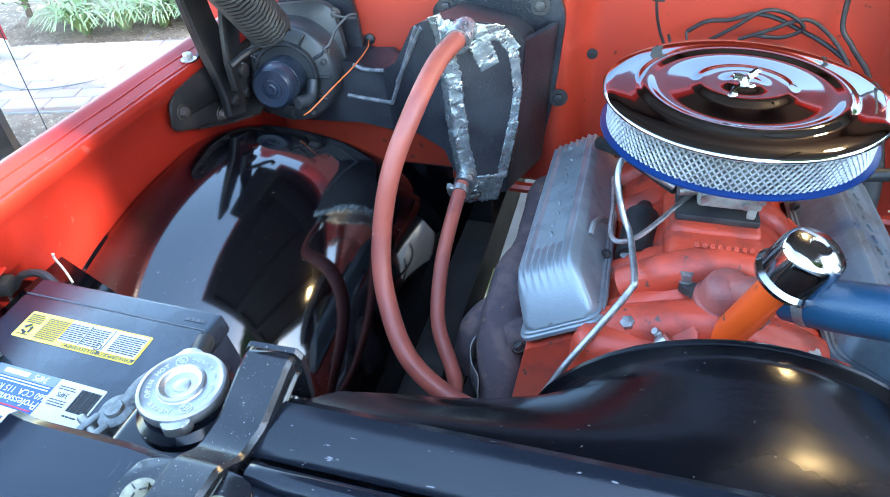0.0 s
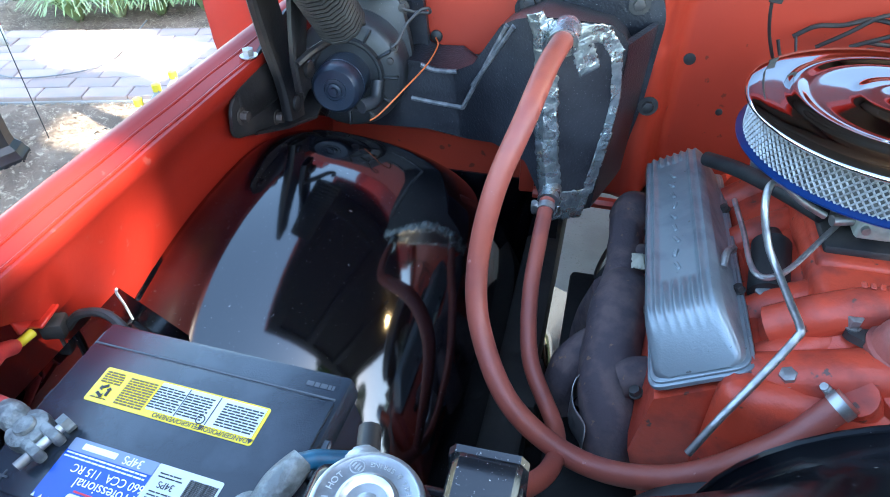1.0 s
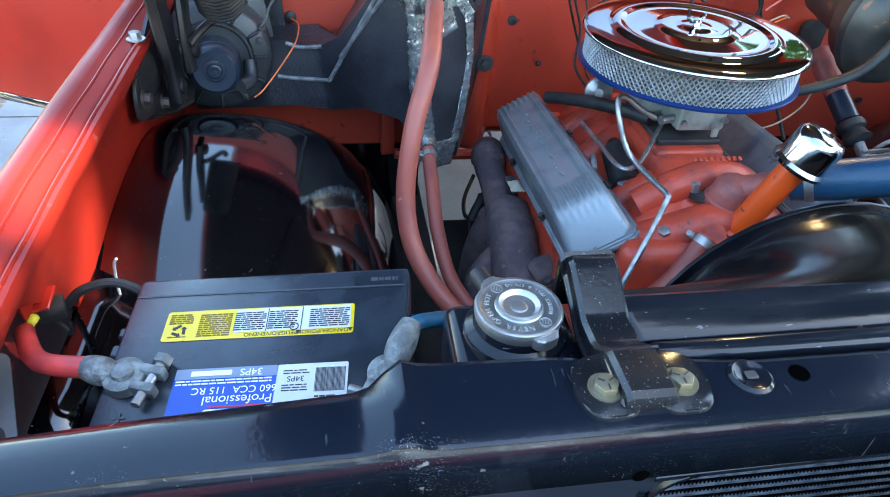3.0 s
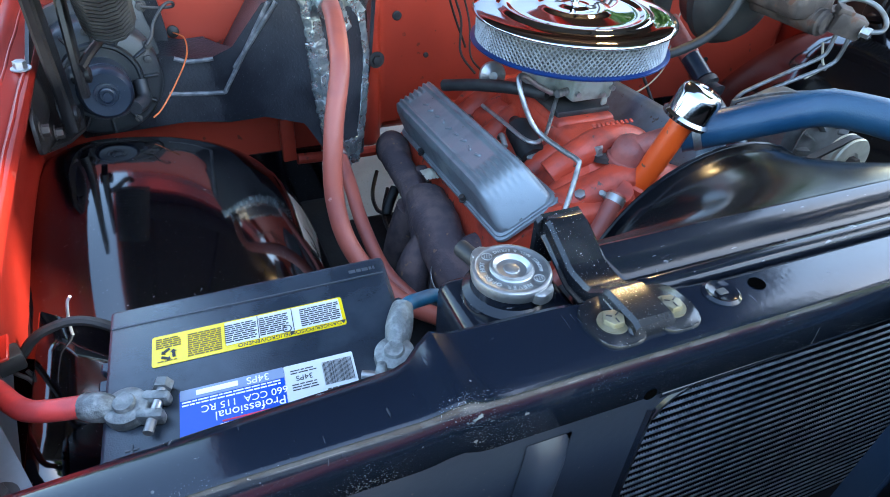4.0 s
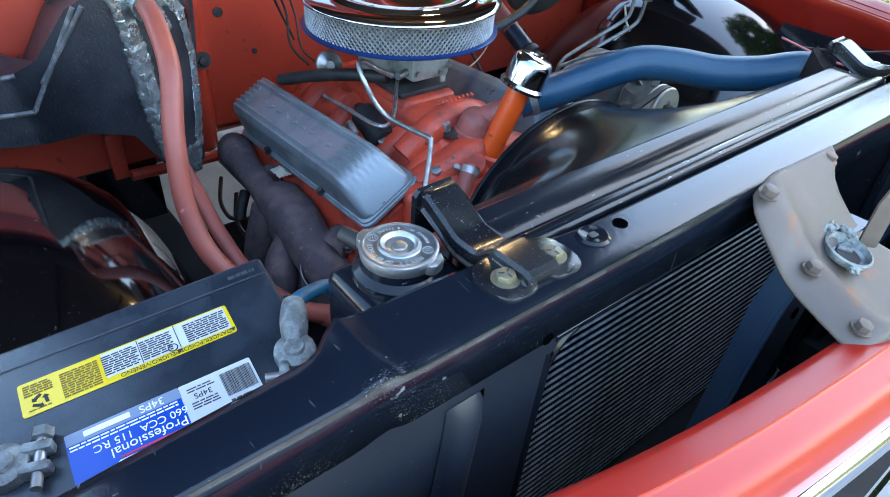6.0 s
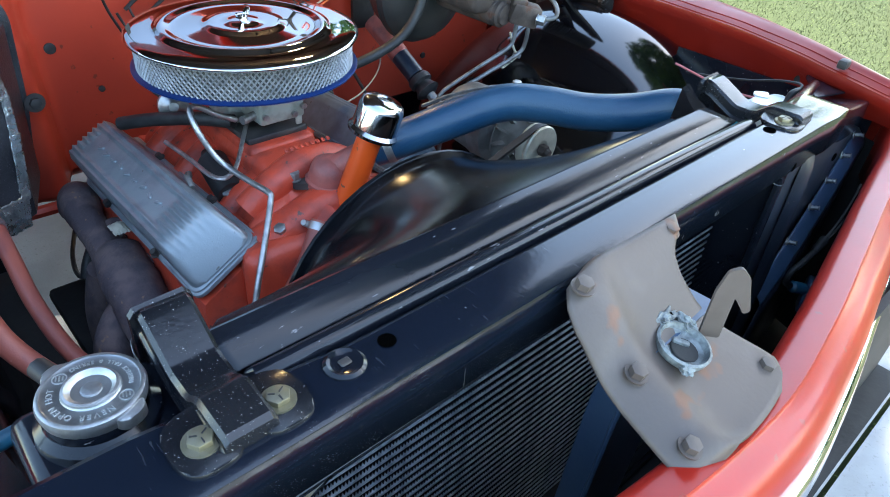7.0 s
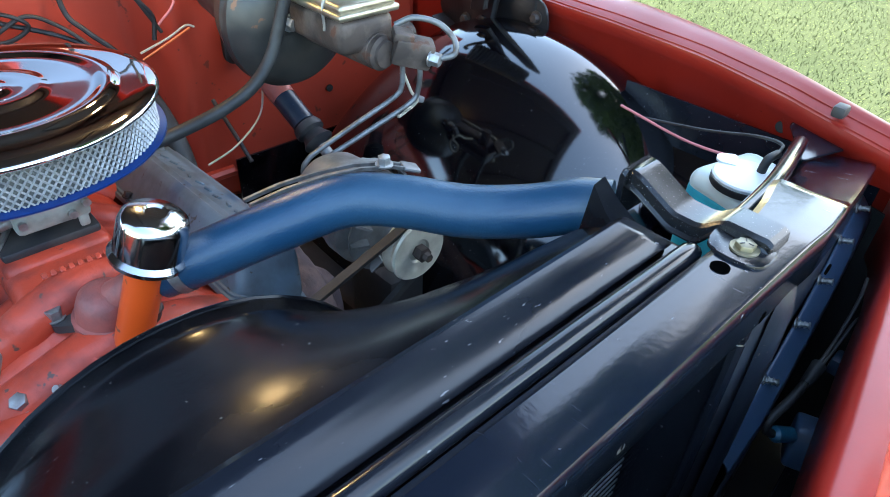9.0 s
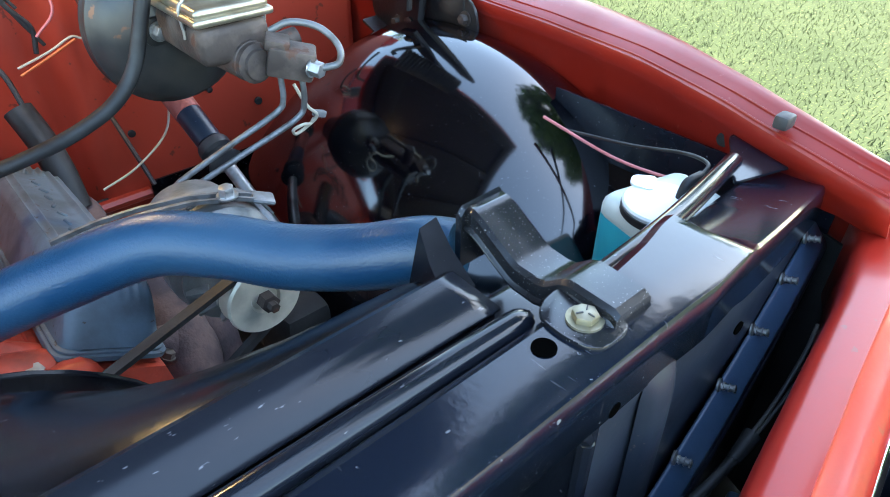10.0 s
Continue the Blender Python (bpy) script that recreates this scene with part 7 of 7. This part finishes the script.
single("support_rod", tube([(0.420, 0.036, 0.974), (0.50, 0.043, 0.970), (0.58, 0.055, 0.962), (0.735, 0.090, 0.936)], 0.0095, 14), BLACK, "round black steel support rod behind the rail", "rod")
single("fender_wire", tube([(0.75, 0.36, 0.885), (0.75, 0.25, 0.872), (0.75, 0.18, 0.875), (0.74, 0.13, 0.89)], 0.0022, 8), PINK_WIRE, "thin red wire along the inner fender", "wire")

# ---- headlamp side of the nose ----
hl = thing("headlamp_bucket", (0.55, -0.08, 0.62), "round headlamp bucket seen from behind the nose panel", "headlamp")
HL = at((0.70, -0.085, 0.69), (0.1, -1, 0.05))
part("bucket", lathe([(0.0, 0.0), (0.05, 0.005), (0.082, 0.03), (0.09, 0.07), (0.092, 0.09)], HL, 36), BLACK, hl)
part("rim", lathe([(0.090, 0.085), (0.097, 0.088), (0.097, 0.10), (0.090, 0.10)], HL, 36), CHROME, hl)
part("plug", rbox((0.03, 0.03, 0.025), 0.004, 2, Matrix.Translation((0.696, -0.075, 0.69))), BLUE_STEEL, hl)
horn = thing("horn", (0.548, -0.088, 0.60), "blue-painted small solenoid with a pale connector on the nose", "solenoid")
part("body", rbox((0.040, 0.036, 0.06), 0.006, 3, pose(0.552, -0.092, 0.672, 0, 10, 20)), BLUE_STEEL, horn)
part("bracket", rbox((0.006, 0.030, 0.22), 0.002, 1, pose(0.562, -0.102, 0.54, 0, 4, 20)), BLACK, horn)
part("connector", lathe([(0.009, 0), (0.010, 0.004), (0.010, 0.026), (0.006, 0.030), (0, 0.030)], at((0.536, -0.078, 0.688), (-0.8, 0.5, 0.25)), 14), CABLE_BLUE, horn)
part("lead", tube([(0.512, -0.063, 0.696), (0.503, -0.056, 0.705), (0.506, -0.055, 0.720), (0.535, -0.060, 0.735), (0.565, -0.062, 0.744)], 0.0055, 10), RUBBER, horn)
part("boot", tube([(0.562, -0.062, 0.743), (0.580, -0.062, 0.749), (0.594, -0.062, 0.753)], lambda t: 0.0065 + 0.0025 * t, 10), RUBBER, horn)
for pts in ([(0.592, -0.061, 0.753), (0.632, -0.060, 0.767), (0.660, -0.058, 0.780), (0.690, -0.055, 0.797), (0.725, -0.048, 0.806)], [(0.592, -0.064, 0.752), (0.640, -0.064, 0.764), (0.670, -0.064, 0.775), (0.70, -0.066, 0.770)]):
    single("lamp_wire", tube(pts, 0.0022, 8), GREY_BLACK, "grey headlamp wire behind the nose panel", "wire", "lamp wires")
filler = thing("nose_filler_panel", (0.62, -0.05, 0.60), "blue-black pressed filler panel with clip screws", "body panel")
FILL = [(0.42, 0.715), (0.47, 0.752), (0.53, 0.780), (0.58, 0.797), (0.645, 0.820), (0.72, 0.843), (0.80, 0.865)]
part("top_strip", loft([[(x, bend(x) - 0.034, z + 0.006), (x, bend(x) - 0.037, z + 0.004), (x, bend(x) - 0.052, z - 0.012), (x, bend(x) - 0.055, z - 0.020)] for x, z in FILL], caps=False, close=False), BLUE_STEEL, filler, solid=0.003)
part("apron", loft([[(x, bend(x) - 0.055, z - 0.020), (x, bend(x) - 0.052, z - 0.10), (x, bend(x) - 0.048, 0.42)] for x, z in FILL], caps=False, close=False), FACE_BLACK, filler, solid=0.003)
for x, z in ((0.50, 0.772), (0.577, 0.803), (0.643, 0.826), (0.71, 0.848), (0.77, 0.866)):
    sc = part("clip_screw", lathe([(0.007, 0), (0.007, 0.002), (0.003, 0.003), (0.003, 0.016), (0, 0.016)], at((x, bend(x) - 0.035, z), (0.2, -1, 0.3)), 12), STEEL, filler, "small steel clip screw")
    part("thread", tube([Vector((x, bend(x) - 0.038, z + 0.001)) + Vector((0.2, -1, 0.3)).normalized() * 0.0008 * k + Vector((0.004 * math.cos(k), 0, 0.004 * math.sin(k))) for k in range(18)], 0.0009, 5, 1), STEEL, sc)

# ---- dark underside ----
ub = thing("truck_chassis", (0, 0.5, 0.2), "dark greasy chassis rails under the engine", "chassis")
for x in (-0.43, 0.43):
    part("frame_rail", rbox((0.07, 2.2, 0.15), 0.01, 2, Matrix.Translation((x, 0.98, 0.42))), DARK, ub)
part("crossmember", rbox((0.9, 0.22, 0.10), 0.02, 2, Matrix.Translation((0, 0.55, 0.34))), DARK, ub)
part("oil_pan", rbox((0.28, 0.45, 0.18), 0.03, 2, Matrix.Translation((MID, 0.75, 0.38))), ORANGE, ub)
# added dark plates: shade beside the engine, under the nose, inside the fender
for x in (-0.285, 0.30):
    part("engine_mount", rbox((0.16, 0.60, 0.03), 0.01, 2, Matrix.Translation((x, 0.66, 0.44))), DARK, ub)
part("front_valance", rbox((1.72, 0.34, 0.01), 0, 1, Matrix.Translation((0, -0.08, 0.40))), DARK, ub)
part("inner_liner", rbox((0.004, 0.20, 0.44), 0, 1, pose(0.795, -0.07, 0.63, 0, 0, -20)), DARK, ub)
part("headlamp_panel", rbox((1.70, 0.01, 0.45), 0, 1, Matrix.Translation((0, -0.20, 0.62))), DARK, ub)
part("shock_tower", rbox((0.08, 0.12, 0.20), 0.02, 2, Matrix.Translation((-0.42, 0.62, 0.40))), DARK, ub)
part("shock_tower", rbox((0.08, 0.12, 0.30), 0.02, 2, Matrix.Translation((0.43, 0.55, 0.48))), DARK, ub)
for sx in (-1, 1):
    w = part("tyre", lathe([(0.20, -0.09), (0.33, -0.095), (0.36, -0.07), (0.365, 0), (0.36, 0.07), (0.33, 0.095), (0.20, 0.09)], at((sx * 0.80, 0.60, 0.365), (1, 0, 0)), 40), RUBBER, ub)
single("lower_radiator_hose", tube([(-0.40, 0.12, 0.55), (-0.36, 0.22, 0.56), (-0.28, 0.32, 0.60), (-0.15, 0.38, 0.66), (-0.05, 0.40, 0.68)], 0.024, 14), RUBBER, "black lower radiator hose in the shadow", "hose")

def leaf_cloud(b, c, r, n, size, rng, flat=0.7, lean=None):
    for _ in range(n):
        d = Vector((rng.gauss(0, 1), rng.gauss(0, 1), rng.gauss(0, 1))).normalized()
        p = Vector(c) + Vector((d.x * r[0], d.y * r[1], d.z * r[2])) * rng.uniform(0.55, 1.05)
        u = Vector((rng.gauss(0, 1), rng.gauss(0, 1), rng.gauss(0, 0.5))).normalized() * size * rng.uniform(0.6, 1.3)
        w = u.cross(Vector((rng.gauss(0, 1), rng.gauss(0, 1), rng.gauss(0, 1)))).normalized() * size * 0.32
        a = [b.verts.new(q) for q in (p - u * 0.5, p + w * 0.5, p + u * 0.5, p - w * 0.5)]
        b.faces.new(a)


# ---- unseen tree on the lawn, added to shade the truck and garden ----
rng = random.Random(11)
CROWN = Vector((-0.95, 0.75, 0.5)) + sun_from * 9.0
FOOT = Vector((CROWN.x + 0.6, CROWN.y + 0.5, 0.0))
tree = thing("tree", FOOT, "tall leafy tree, unseen, added on the lawn for its shade", "tree")
part("trunk", tube([FOOT - Vector((0, 0, 0.1)), FOOT + Vector((0.05, -0.1, 2.0)), FOOT + Vector((-0.2, -0.3, 4.0)), CROWN - Vector((0, 0, 1.0))], lambda t: 0.26 - 0.16 * t, 14), BARK, tree)
for k in range(7):
    a = k * 0.9
    c = CROWN + Vector((1.4 * math.cos(a), 1.4 * math.sin(a), 0.4 * math.sin(k)))
    base = FOOT.lerp(CROWN, 0.62 + 0.04 * k)
    part("limb", tube([base, (base + c) / 2 + Vector((0, 0, 0.2)), c], lambda t: 0.08 - 0.06 * t, 8), BARK, tree)
GAPS = [(Vector((1.3, -0.55, 0)), 0.22), (Vector((1.65, -0.95, 0)), 0.16), (Vector((-2.37, 1.93, 0)), 0.10), (Vector((-2.48, 1.84, 0)), 0.06), (Vector((-2.20, 1.72, 0)), 0.05), (Vector((-2.10, 2.45, 0)), 0.16), (Vector((-2.45, 2.55, 0)), 0.16), (Vector((-2.9, 2.6, 0)), 0.2), (Vector((-2.12, 1.45, 0)), 0.07),
        (Vector((-0.87, 0.375, 0.87)), 0.055), (Vector((-0.87, 0.36, 0.925)), 0.055), (Vector((-0.95, 0.14, 0.95)), 0.050), (Vector((-1.45, 1.75, 0.7)), 0.22)]   # gaps cut in the crown so that sun patches land here
whole = bmesh.new()
for k in range(72):
    a, rr = rng.uniform(0, 2 * math.pi), 2.5 * math.sqrt(rng.random())
    leaf_cloud(whole, (CROWN.x + rr * math.cos(a), CROWN.y + rr * math.sin(a), CROWN.z + rng.uniform(-1.5, 1.5)), (0.75, 0.75, 0.5), 620, 0.30, rng)
gone = []
for f in whole.faces:
    for p, r in GAPS:
        if any(((v.co - p) - sun_from * (v.co - p).dot(sun_from)).length < r + 0.03 for v in f.verts):
            gone.append(f)
            break
bmesh.ops.delete(whole, geom=gone, context="FACES")
part("crown", whole, LEAF, tree)

# ---- trees round the garden, known from the reflections only ----
for k, (a, d, h) in enumerate(((20, 12, 5.0), (48, 13, 6.0), (75, 11, 6.5), (100, 12, 7), (330, 13.5, 4.6), (352, 13, 4.8))):
    rng = random.Random(40 + k)
    x, y = d * math.cos(radians(a)), d * math.sin(radians(a))
    th = thing("tree", (x, y, 0.0), "leafy green garden tree standing round the drive", "tree", "garden trees")
    part("trunk", tube([(x, y, -0.1), (x + 0.1, y, h * 0.3), (x, y + 0.1, h * 0.7)], lambda t: 0.22 - 0.14 * t, 10), BARK, th)
    b = bmesh.new()
    for q in range(16):
        leaf_cloud(b, (x + rng.uniform(-1.6, 1.6), y + rng.uniform(-1.6, 1.6), h * rng.uniform(0.15, 0.85)), (1.2, 1.2, 0.9), 130, 0.62, rng)
    part("crown", b, LEAF, th)

# ---- garden: walk, lamp, plants, bottles ----
post = thing("lamp_post", (-2.56, 1.60, 0.0), "black cast lamp post with an eight-sided stepped base", "street lamp")
pmx = Matrix.Translation((-2.56, 1.60, 0))
part("base", lathe([(0.105, 0.0), (0.105, 0.05), (0.095, 0.065), (0.09, 0.08), (0.07, 0.10), (0.066, 0.13)], pmx, 8), LAMP_BLACK, post, angle=20)
part("shaft", lathe([(0.066, 0.13), (0.058, 0.50), (0.08, 0.51), (0.085, 0.54), (0.07, 0.56), (0.06, 0.60), (0.05, 0.62), (0.045, 2.4)], pmx, 8), LAMP_BLACK, post, angle=20)
flag = thing("garden_flag", (-2.16, 1.92, 0.35), "small striped garden flag on a thin rod", "flag")
part("rod", tube([(-2.10, 1.90, 0.0), (-2.115, 1.91, 0.5), (-2.12, 1.92, 1.2)], 0.002, 8), LAMP_BLACK, flag)
for i in range(7):
    z = 0.40 + i * 0.085
    part("stripe", sheet(lambda u, v, z=z: (-2.125 - 0.26 * u, 1.92 + 0.02 * math.sin(u * 7 + z), z + 0.085 * v), 8, 1), FLAG_RED if i % 2 else FLAG, flag, solid=0.002)
part("canton", sheet(lambda u, v: (-2.2 - 0.18 * u, 1.912, 0.78 + 0.24 * v), 6, 1), FLAG_BLUE, flag, solid=0.002)
flag.location += Vector((-0.38, -0.13, 0.0))


def oil_bottle(x, y, turn, z=0.016):
    th = thing("oil_bottle", (x, y, z), "grey plastic oil bottle with a yellow cap", "bottle", "oil bottles by the driveway")
    m = Matrix.Translation((x, y, z)) @ pose(0, 0, 0, 0, 0, turn)
    secs = []
    for h, w, d in ((0, 0.044, 0.026), (0.01, 0.048, 0.030), (0.12, 0.048, 0.030), (0.15, 0.046, 0.028), (0.18, 0.026, 0.020), (0.195, 0.014, 0.014), (0.21, 0.014, 0.014)):
        secs.append([m @ Vector((px, py, h)) for px, py in rounded([(-w, -d), (w, -d), (w, d), (-w, d)], min(w, d) * 0.5, 4)])
    part("body", loft(secs), GREY_BOTTLE, th)
    part("cap", lathe([(0.017, 0), (0.017, 0.026), (0.014, 0.028), (0, 0.028)], m @ Matrix.Translation((0, 0, 0.205)), 16), YELLOW_PLASTIC, th, "yellow screw cap")
    part("label", rbox((0.075, 0.002, 0.07), 0, 1, m @ Matrix.Translation((0, -0.0305, 0.07))), WORN_PLATE, th)
    return th


for x, y, t in ((-2.025, 1.80, 15), (-2.030, 1.925, 5), (-2.035, 2.045, 20)):
    oil_bottle(x, y, t)
tr = thing("tape_roll", (-1.90, 2.12, 0.03), "roll of brown tape lying on the concrete", "tape roll")
part("winding", lathe([(0.030, 0), (0.052, 0), (0.052, 0.045), (0.030, 0.045), (0.030, 0)], Matrix.Translation((-1.90, 2.12, 0.03)), 28, closed=False), RUBBER, tr)
part("core", lathe([(0.027, 0.001), (0.030, 0.001), (0.030, 0.044), (0.027, 0.044), (0.027, 0.001)], Matrix.Translation((-1.90, 2.12, 0.03)), 28, closed=False), PALE_WIRE, tr)
rp = thing("pump_bottle_tool", (-2.18, 1.90, 0.02), "white tool with a black wire loop on the mulch", "hand tool")
part("handle", rbox((0.17, 0.03, 0.025), 0.008, 2, pose(-2.14, 1.96, 0.04, 0, 0, 28)), WHITE, rp)
part("loop", tube([(-2.22, 1.92, 0.03), (-2.29, 1.92, 0.03), (-2.34, 1.87, 0.03), (-2.30, 1.83, 0.03), (-2.22, 1.86, 0.03), (-2.20, 1.91, 0.03)], 0.005, 8), RUBBER, rp)
single("garden_hose", tube([(-3.2, 2.20, 0.075), (-2.95, 2.16, 0.075), (-2.72, 2.28, 0.075), (-2.66, 2.45, 0.075), (-2.72, 2.68, 0.075), (-2.85, 3.0, 0.05)], 0.0035, 8), GREY_WIRE, "thin black cable lying across the brick walk", "cable")


def shrub(x, y, rx, ry, h, n, label, material=LEAF, size=0.06):
    rng = random.Random(int(x * 1000 + y * 77))
    th = thing("shrub", (x, y, 0.0), label, "shrub", "garden shrubs")
    part("stem", tube([(x, y, 0), (x + 0.02, y, h * 0.3), (x, y + 0.02, h * 0.6)], 0.02, 8), BARK, th)
    b = bmesh.new()
    for _ in range(7):
        leaf_cloud(b, (x + rng.uniform(-0.6, 0.6) * rx, y + rng.uniform(-0.6, 0.6) * ry, h * rng.uniform(0.35, 0.75)), (rx * 0.6, ry * 0.6, h * 0.35), n // 7, size, rng)
    part("foliage", b, material, th)
    return th


shrub(-3.15, 3.65, 0.55, 0.4, 0.85, 2600, "dense dark green clipped garden shrub", size=0.045)
shrub(-2.1, 4.2, 0.6, 0.4, 0.8, 2600, "dense dark green clipped garden shrub", size=0.045)
shrub(-3.9, 3.2, 0.6, 0.4, 0.9, 2200, "dense dark green clipped garden shrub", size=0.045)
shrub(-1.2, 4.3, 0.6, 0.4, 0.8, 1600, "dense dark green clipped garden shrub", size=0.045)


def strap_plant(x, y, label, n=90, L=0.34, flowers=7):
    rng = random.Random(int(x * 991 + y * 313))
    th = thing("border_plant", (x, y, 0.0), label, "plant", "border plants")
    b = bmesh.new()
    for _ in range(n):
        a, le = rng.uniform(0, 2 * math.pi), L * rng.uniform(0.6, 1.1)
        d = Vector((math.cos(a), math.sin(a), 0))
        s = Vector((-d.y, d.x, 0)) * 0.009
        prev = None
        for k in range(5):
            t = k / 4
            p = Vector((x, y, 0.02)) + d * (le * 0.75 * t + rng.uniform(0, 0.02)) + Vector((0, 0, le * (1.5 * t - 1.15 * t * t)))
            cur = (b.verts.new(p - s * (1 - 0.8 * t)), b.verts.new(p + s * (1 - 0.8 * t)))
            if prev:
                b.faces.new((prev[0], prev[1], cur[1], cur[0]))
            prev = cur
    part("leaves", b, LEAF_PALE, th, "pale variegated strap leaves")
    b = bmesh.new()
    for _ in range(flowers):
        fx, fy = x + rng.uniform(-0.18, 0.18), y + rng.uniform(-0.14, 0.14)
        for k in range(14):
            rbox((0.016, 0.016, 0.012), 0, 1, pose(fx + rng.uniform(-0.012, 0.012), fy + rng.uniform(-0.012, 0.012), 0.28 + 0.012 * k, rng.uniform(0, 90), rng.uniform(0, 90), 0), b)
    if flowers:
        part("flower_spikes", b, FLOWER_PURPLE, th, "lilac flower spikes")
    else:
        b.free()
    return th


for i, (x, y) in enumerate(((-3.15, 2.85), (-2.95, 2.95), (-2.75, 3.05), (-2.55, 3.18), (-2.35, 3.32), (-2.15, 3.45), (-2.85, 3.15), (-2.6, 3.35), (-3.3, 2.95), (-1.95, 3.55))):
    strap_plant(x - 0.12, y + 0.12, "pale variegated border plant with lilac flower spikes", 80, 0.36, 7 if i % 2 == 0 else 3)
for x, y in ((-2.62, 1.42), (-2.72, 1.50), (-2.35, 3.25)):
    rng = random.Random(int(x * 500))
    th = thing("flowering_plant", (x, y, 0.0), "small green plant with bright pink flowers", "plant", "pink flowers")
    b = bmesh.new()
    leaf_cloud(b, (x, y, 0.18), (0.13, 0.13, 0.16), 220, 0.06, rng)
    part("leaves", b, LEAF, th)
    b = bmesh.new()
    for _ in range(12):
        c = Vector((x + rng.uniform(-0.13, 0.13), y + rng.uniform(-0.13, 0.13), rng.uniform(0.2, 0.36)))
        for k in range(5):
            a = 2 * math.pi * k / 5
            b.faces.new([b.verts.new(c + Vector(v)) for v in ((0, 0, 0), (0.02 * math.cos(a - 0.5), 0.02 * math.sin(a - 0.5), 0.006), (0.026 * math.cos(a), 0.026 * math.sin(a), 0.002), (0.02 * math.cos(a + 0.5), 0.02 * math.sin(a + 0.5), 0.006))])
    part("flowers", b, FLOWER_PINK, th, "pink five-petalled flowers")

# loose mulch needles and grass blades
rng = random.Random(5)
b = bmesh.new()


def needles(b, n, x0, x1, y0, y1):
    for _ in range(n):
        x, y, a, l = rng.uniform(x0, x1), rng.uniform(y0, y1), rng.uniform(0, math.pi), rng.uniform(0.05, 0.13)
        z = 0.018 + rng.uniform(0, 0.022)
        d, s = Vector((math.cos(a), math.sin(a), rng.uniform(-0.12, 0.12))) * l / 2, Vector((-math.sin(a), math.cos(a), 0)) * 0.0016
        c = Vector((x, y, z))
        b.faces.new([b.verts.new(q) for q in (c - d - s, c + d - s, c + d + s, c - d + s)])


needles(b, 22000, -3.1, -1.99, 0.9, 2.15)
needles(b, 9000, -3.9, -1.99, 2.6, 3.7)
needles(b, 5000, 1.56, 2.05, -0.8, 2.5)
single("pine_needles", b, STRAW, "loose brown pine needles on the mulch", "pine straw", kind="stuff")
b = bmesh.new()
for _ in range(70000):
    t = rng.random() ** 1.6
    x, y = 2.06 + 4.2 * t, rng.uniform(-1.4, 5.5)
    a, h = rng.uniform(0, 2 * math.pi), rng.uniform(0.010, 0.024)
    s = Vector((math.cos(a), math.sin(a), 0)) * 0.0026
    tip = Vector((x + rng.uniform(-0.02, 0.02), y + rng.uniform(-0.02, 0.02), h))
    b.faces.new([b.verts.new(q) for q in (Vector((x, y, 0)) - s, Vector((x, y, 0)) + s, tip)])
single("grass_blades", b, BLADE, "short mown green grass blades on the lawn", "grass", kind="stuff")

# ---- brick walk, piece by piece ----
walk_ = thing("brick_walk", (-1.97, 2.235, 0), "weathered pink and grey brick paver walk with sand joints", "path", kind="structure")
lay = Matrix.Translation((-1.97, 2.235, 0)) @ Euler((0, 0, radians(15))).to_matrix().to_4x4()
single("walk_sand", rbox((7.0, 0.82, 0.02), 0, 1, lay @ Matrix.Translation((-3.5, 0.40, 0.035))), CONCRETE, "sand bed below the brick walk", "sand", kind="structure")
pm = bpy.data.meshes.new("paver")
b = rbox((0.196, 0.096, 0.03), 0.004, 1)
b.to_mesh(pm)
b.free()
pm.materials.append(PAVER)
for r in range(8):
    for k in range(13):
        ob = new("paver", pm)
        ob.parent = walk_
        ob.matrix_parent_inverse = Matrix.Translation((1.97, -2.235, 0))
        ob.location = lay @ Vector((-0.11 - 0.2005 * k - (0.1 if r % 2 else 0.0), 0.05 + r * 0.1, 0.050 + random.uniform(-0.002, 0.002)))
        ob.rotation_euler = (random.uniform(-0.01, 0.01), random.uniform(-0.01, 0.01), radians(15) + random.uniform(-0.012, 0.012))
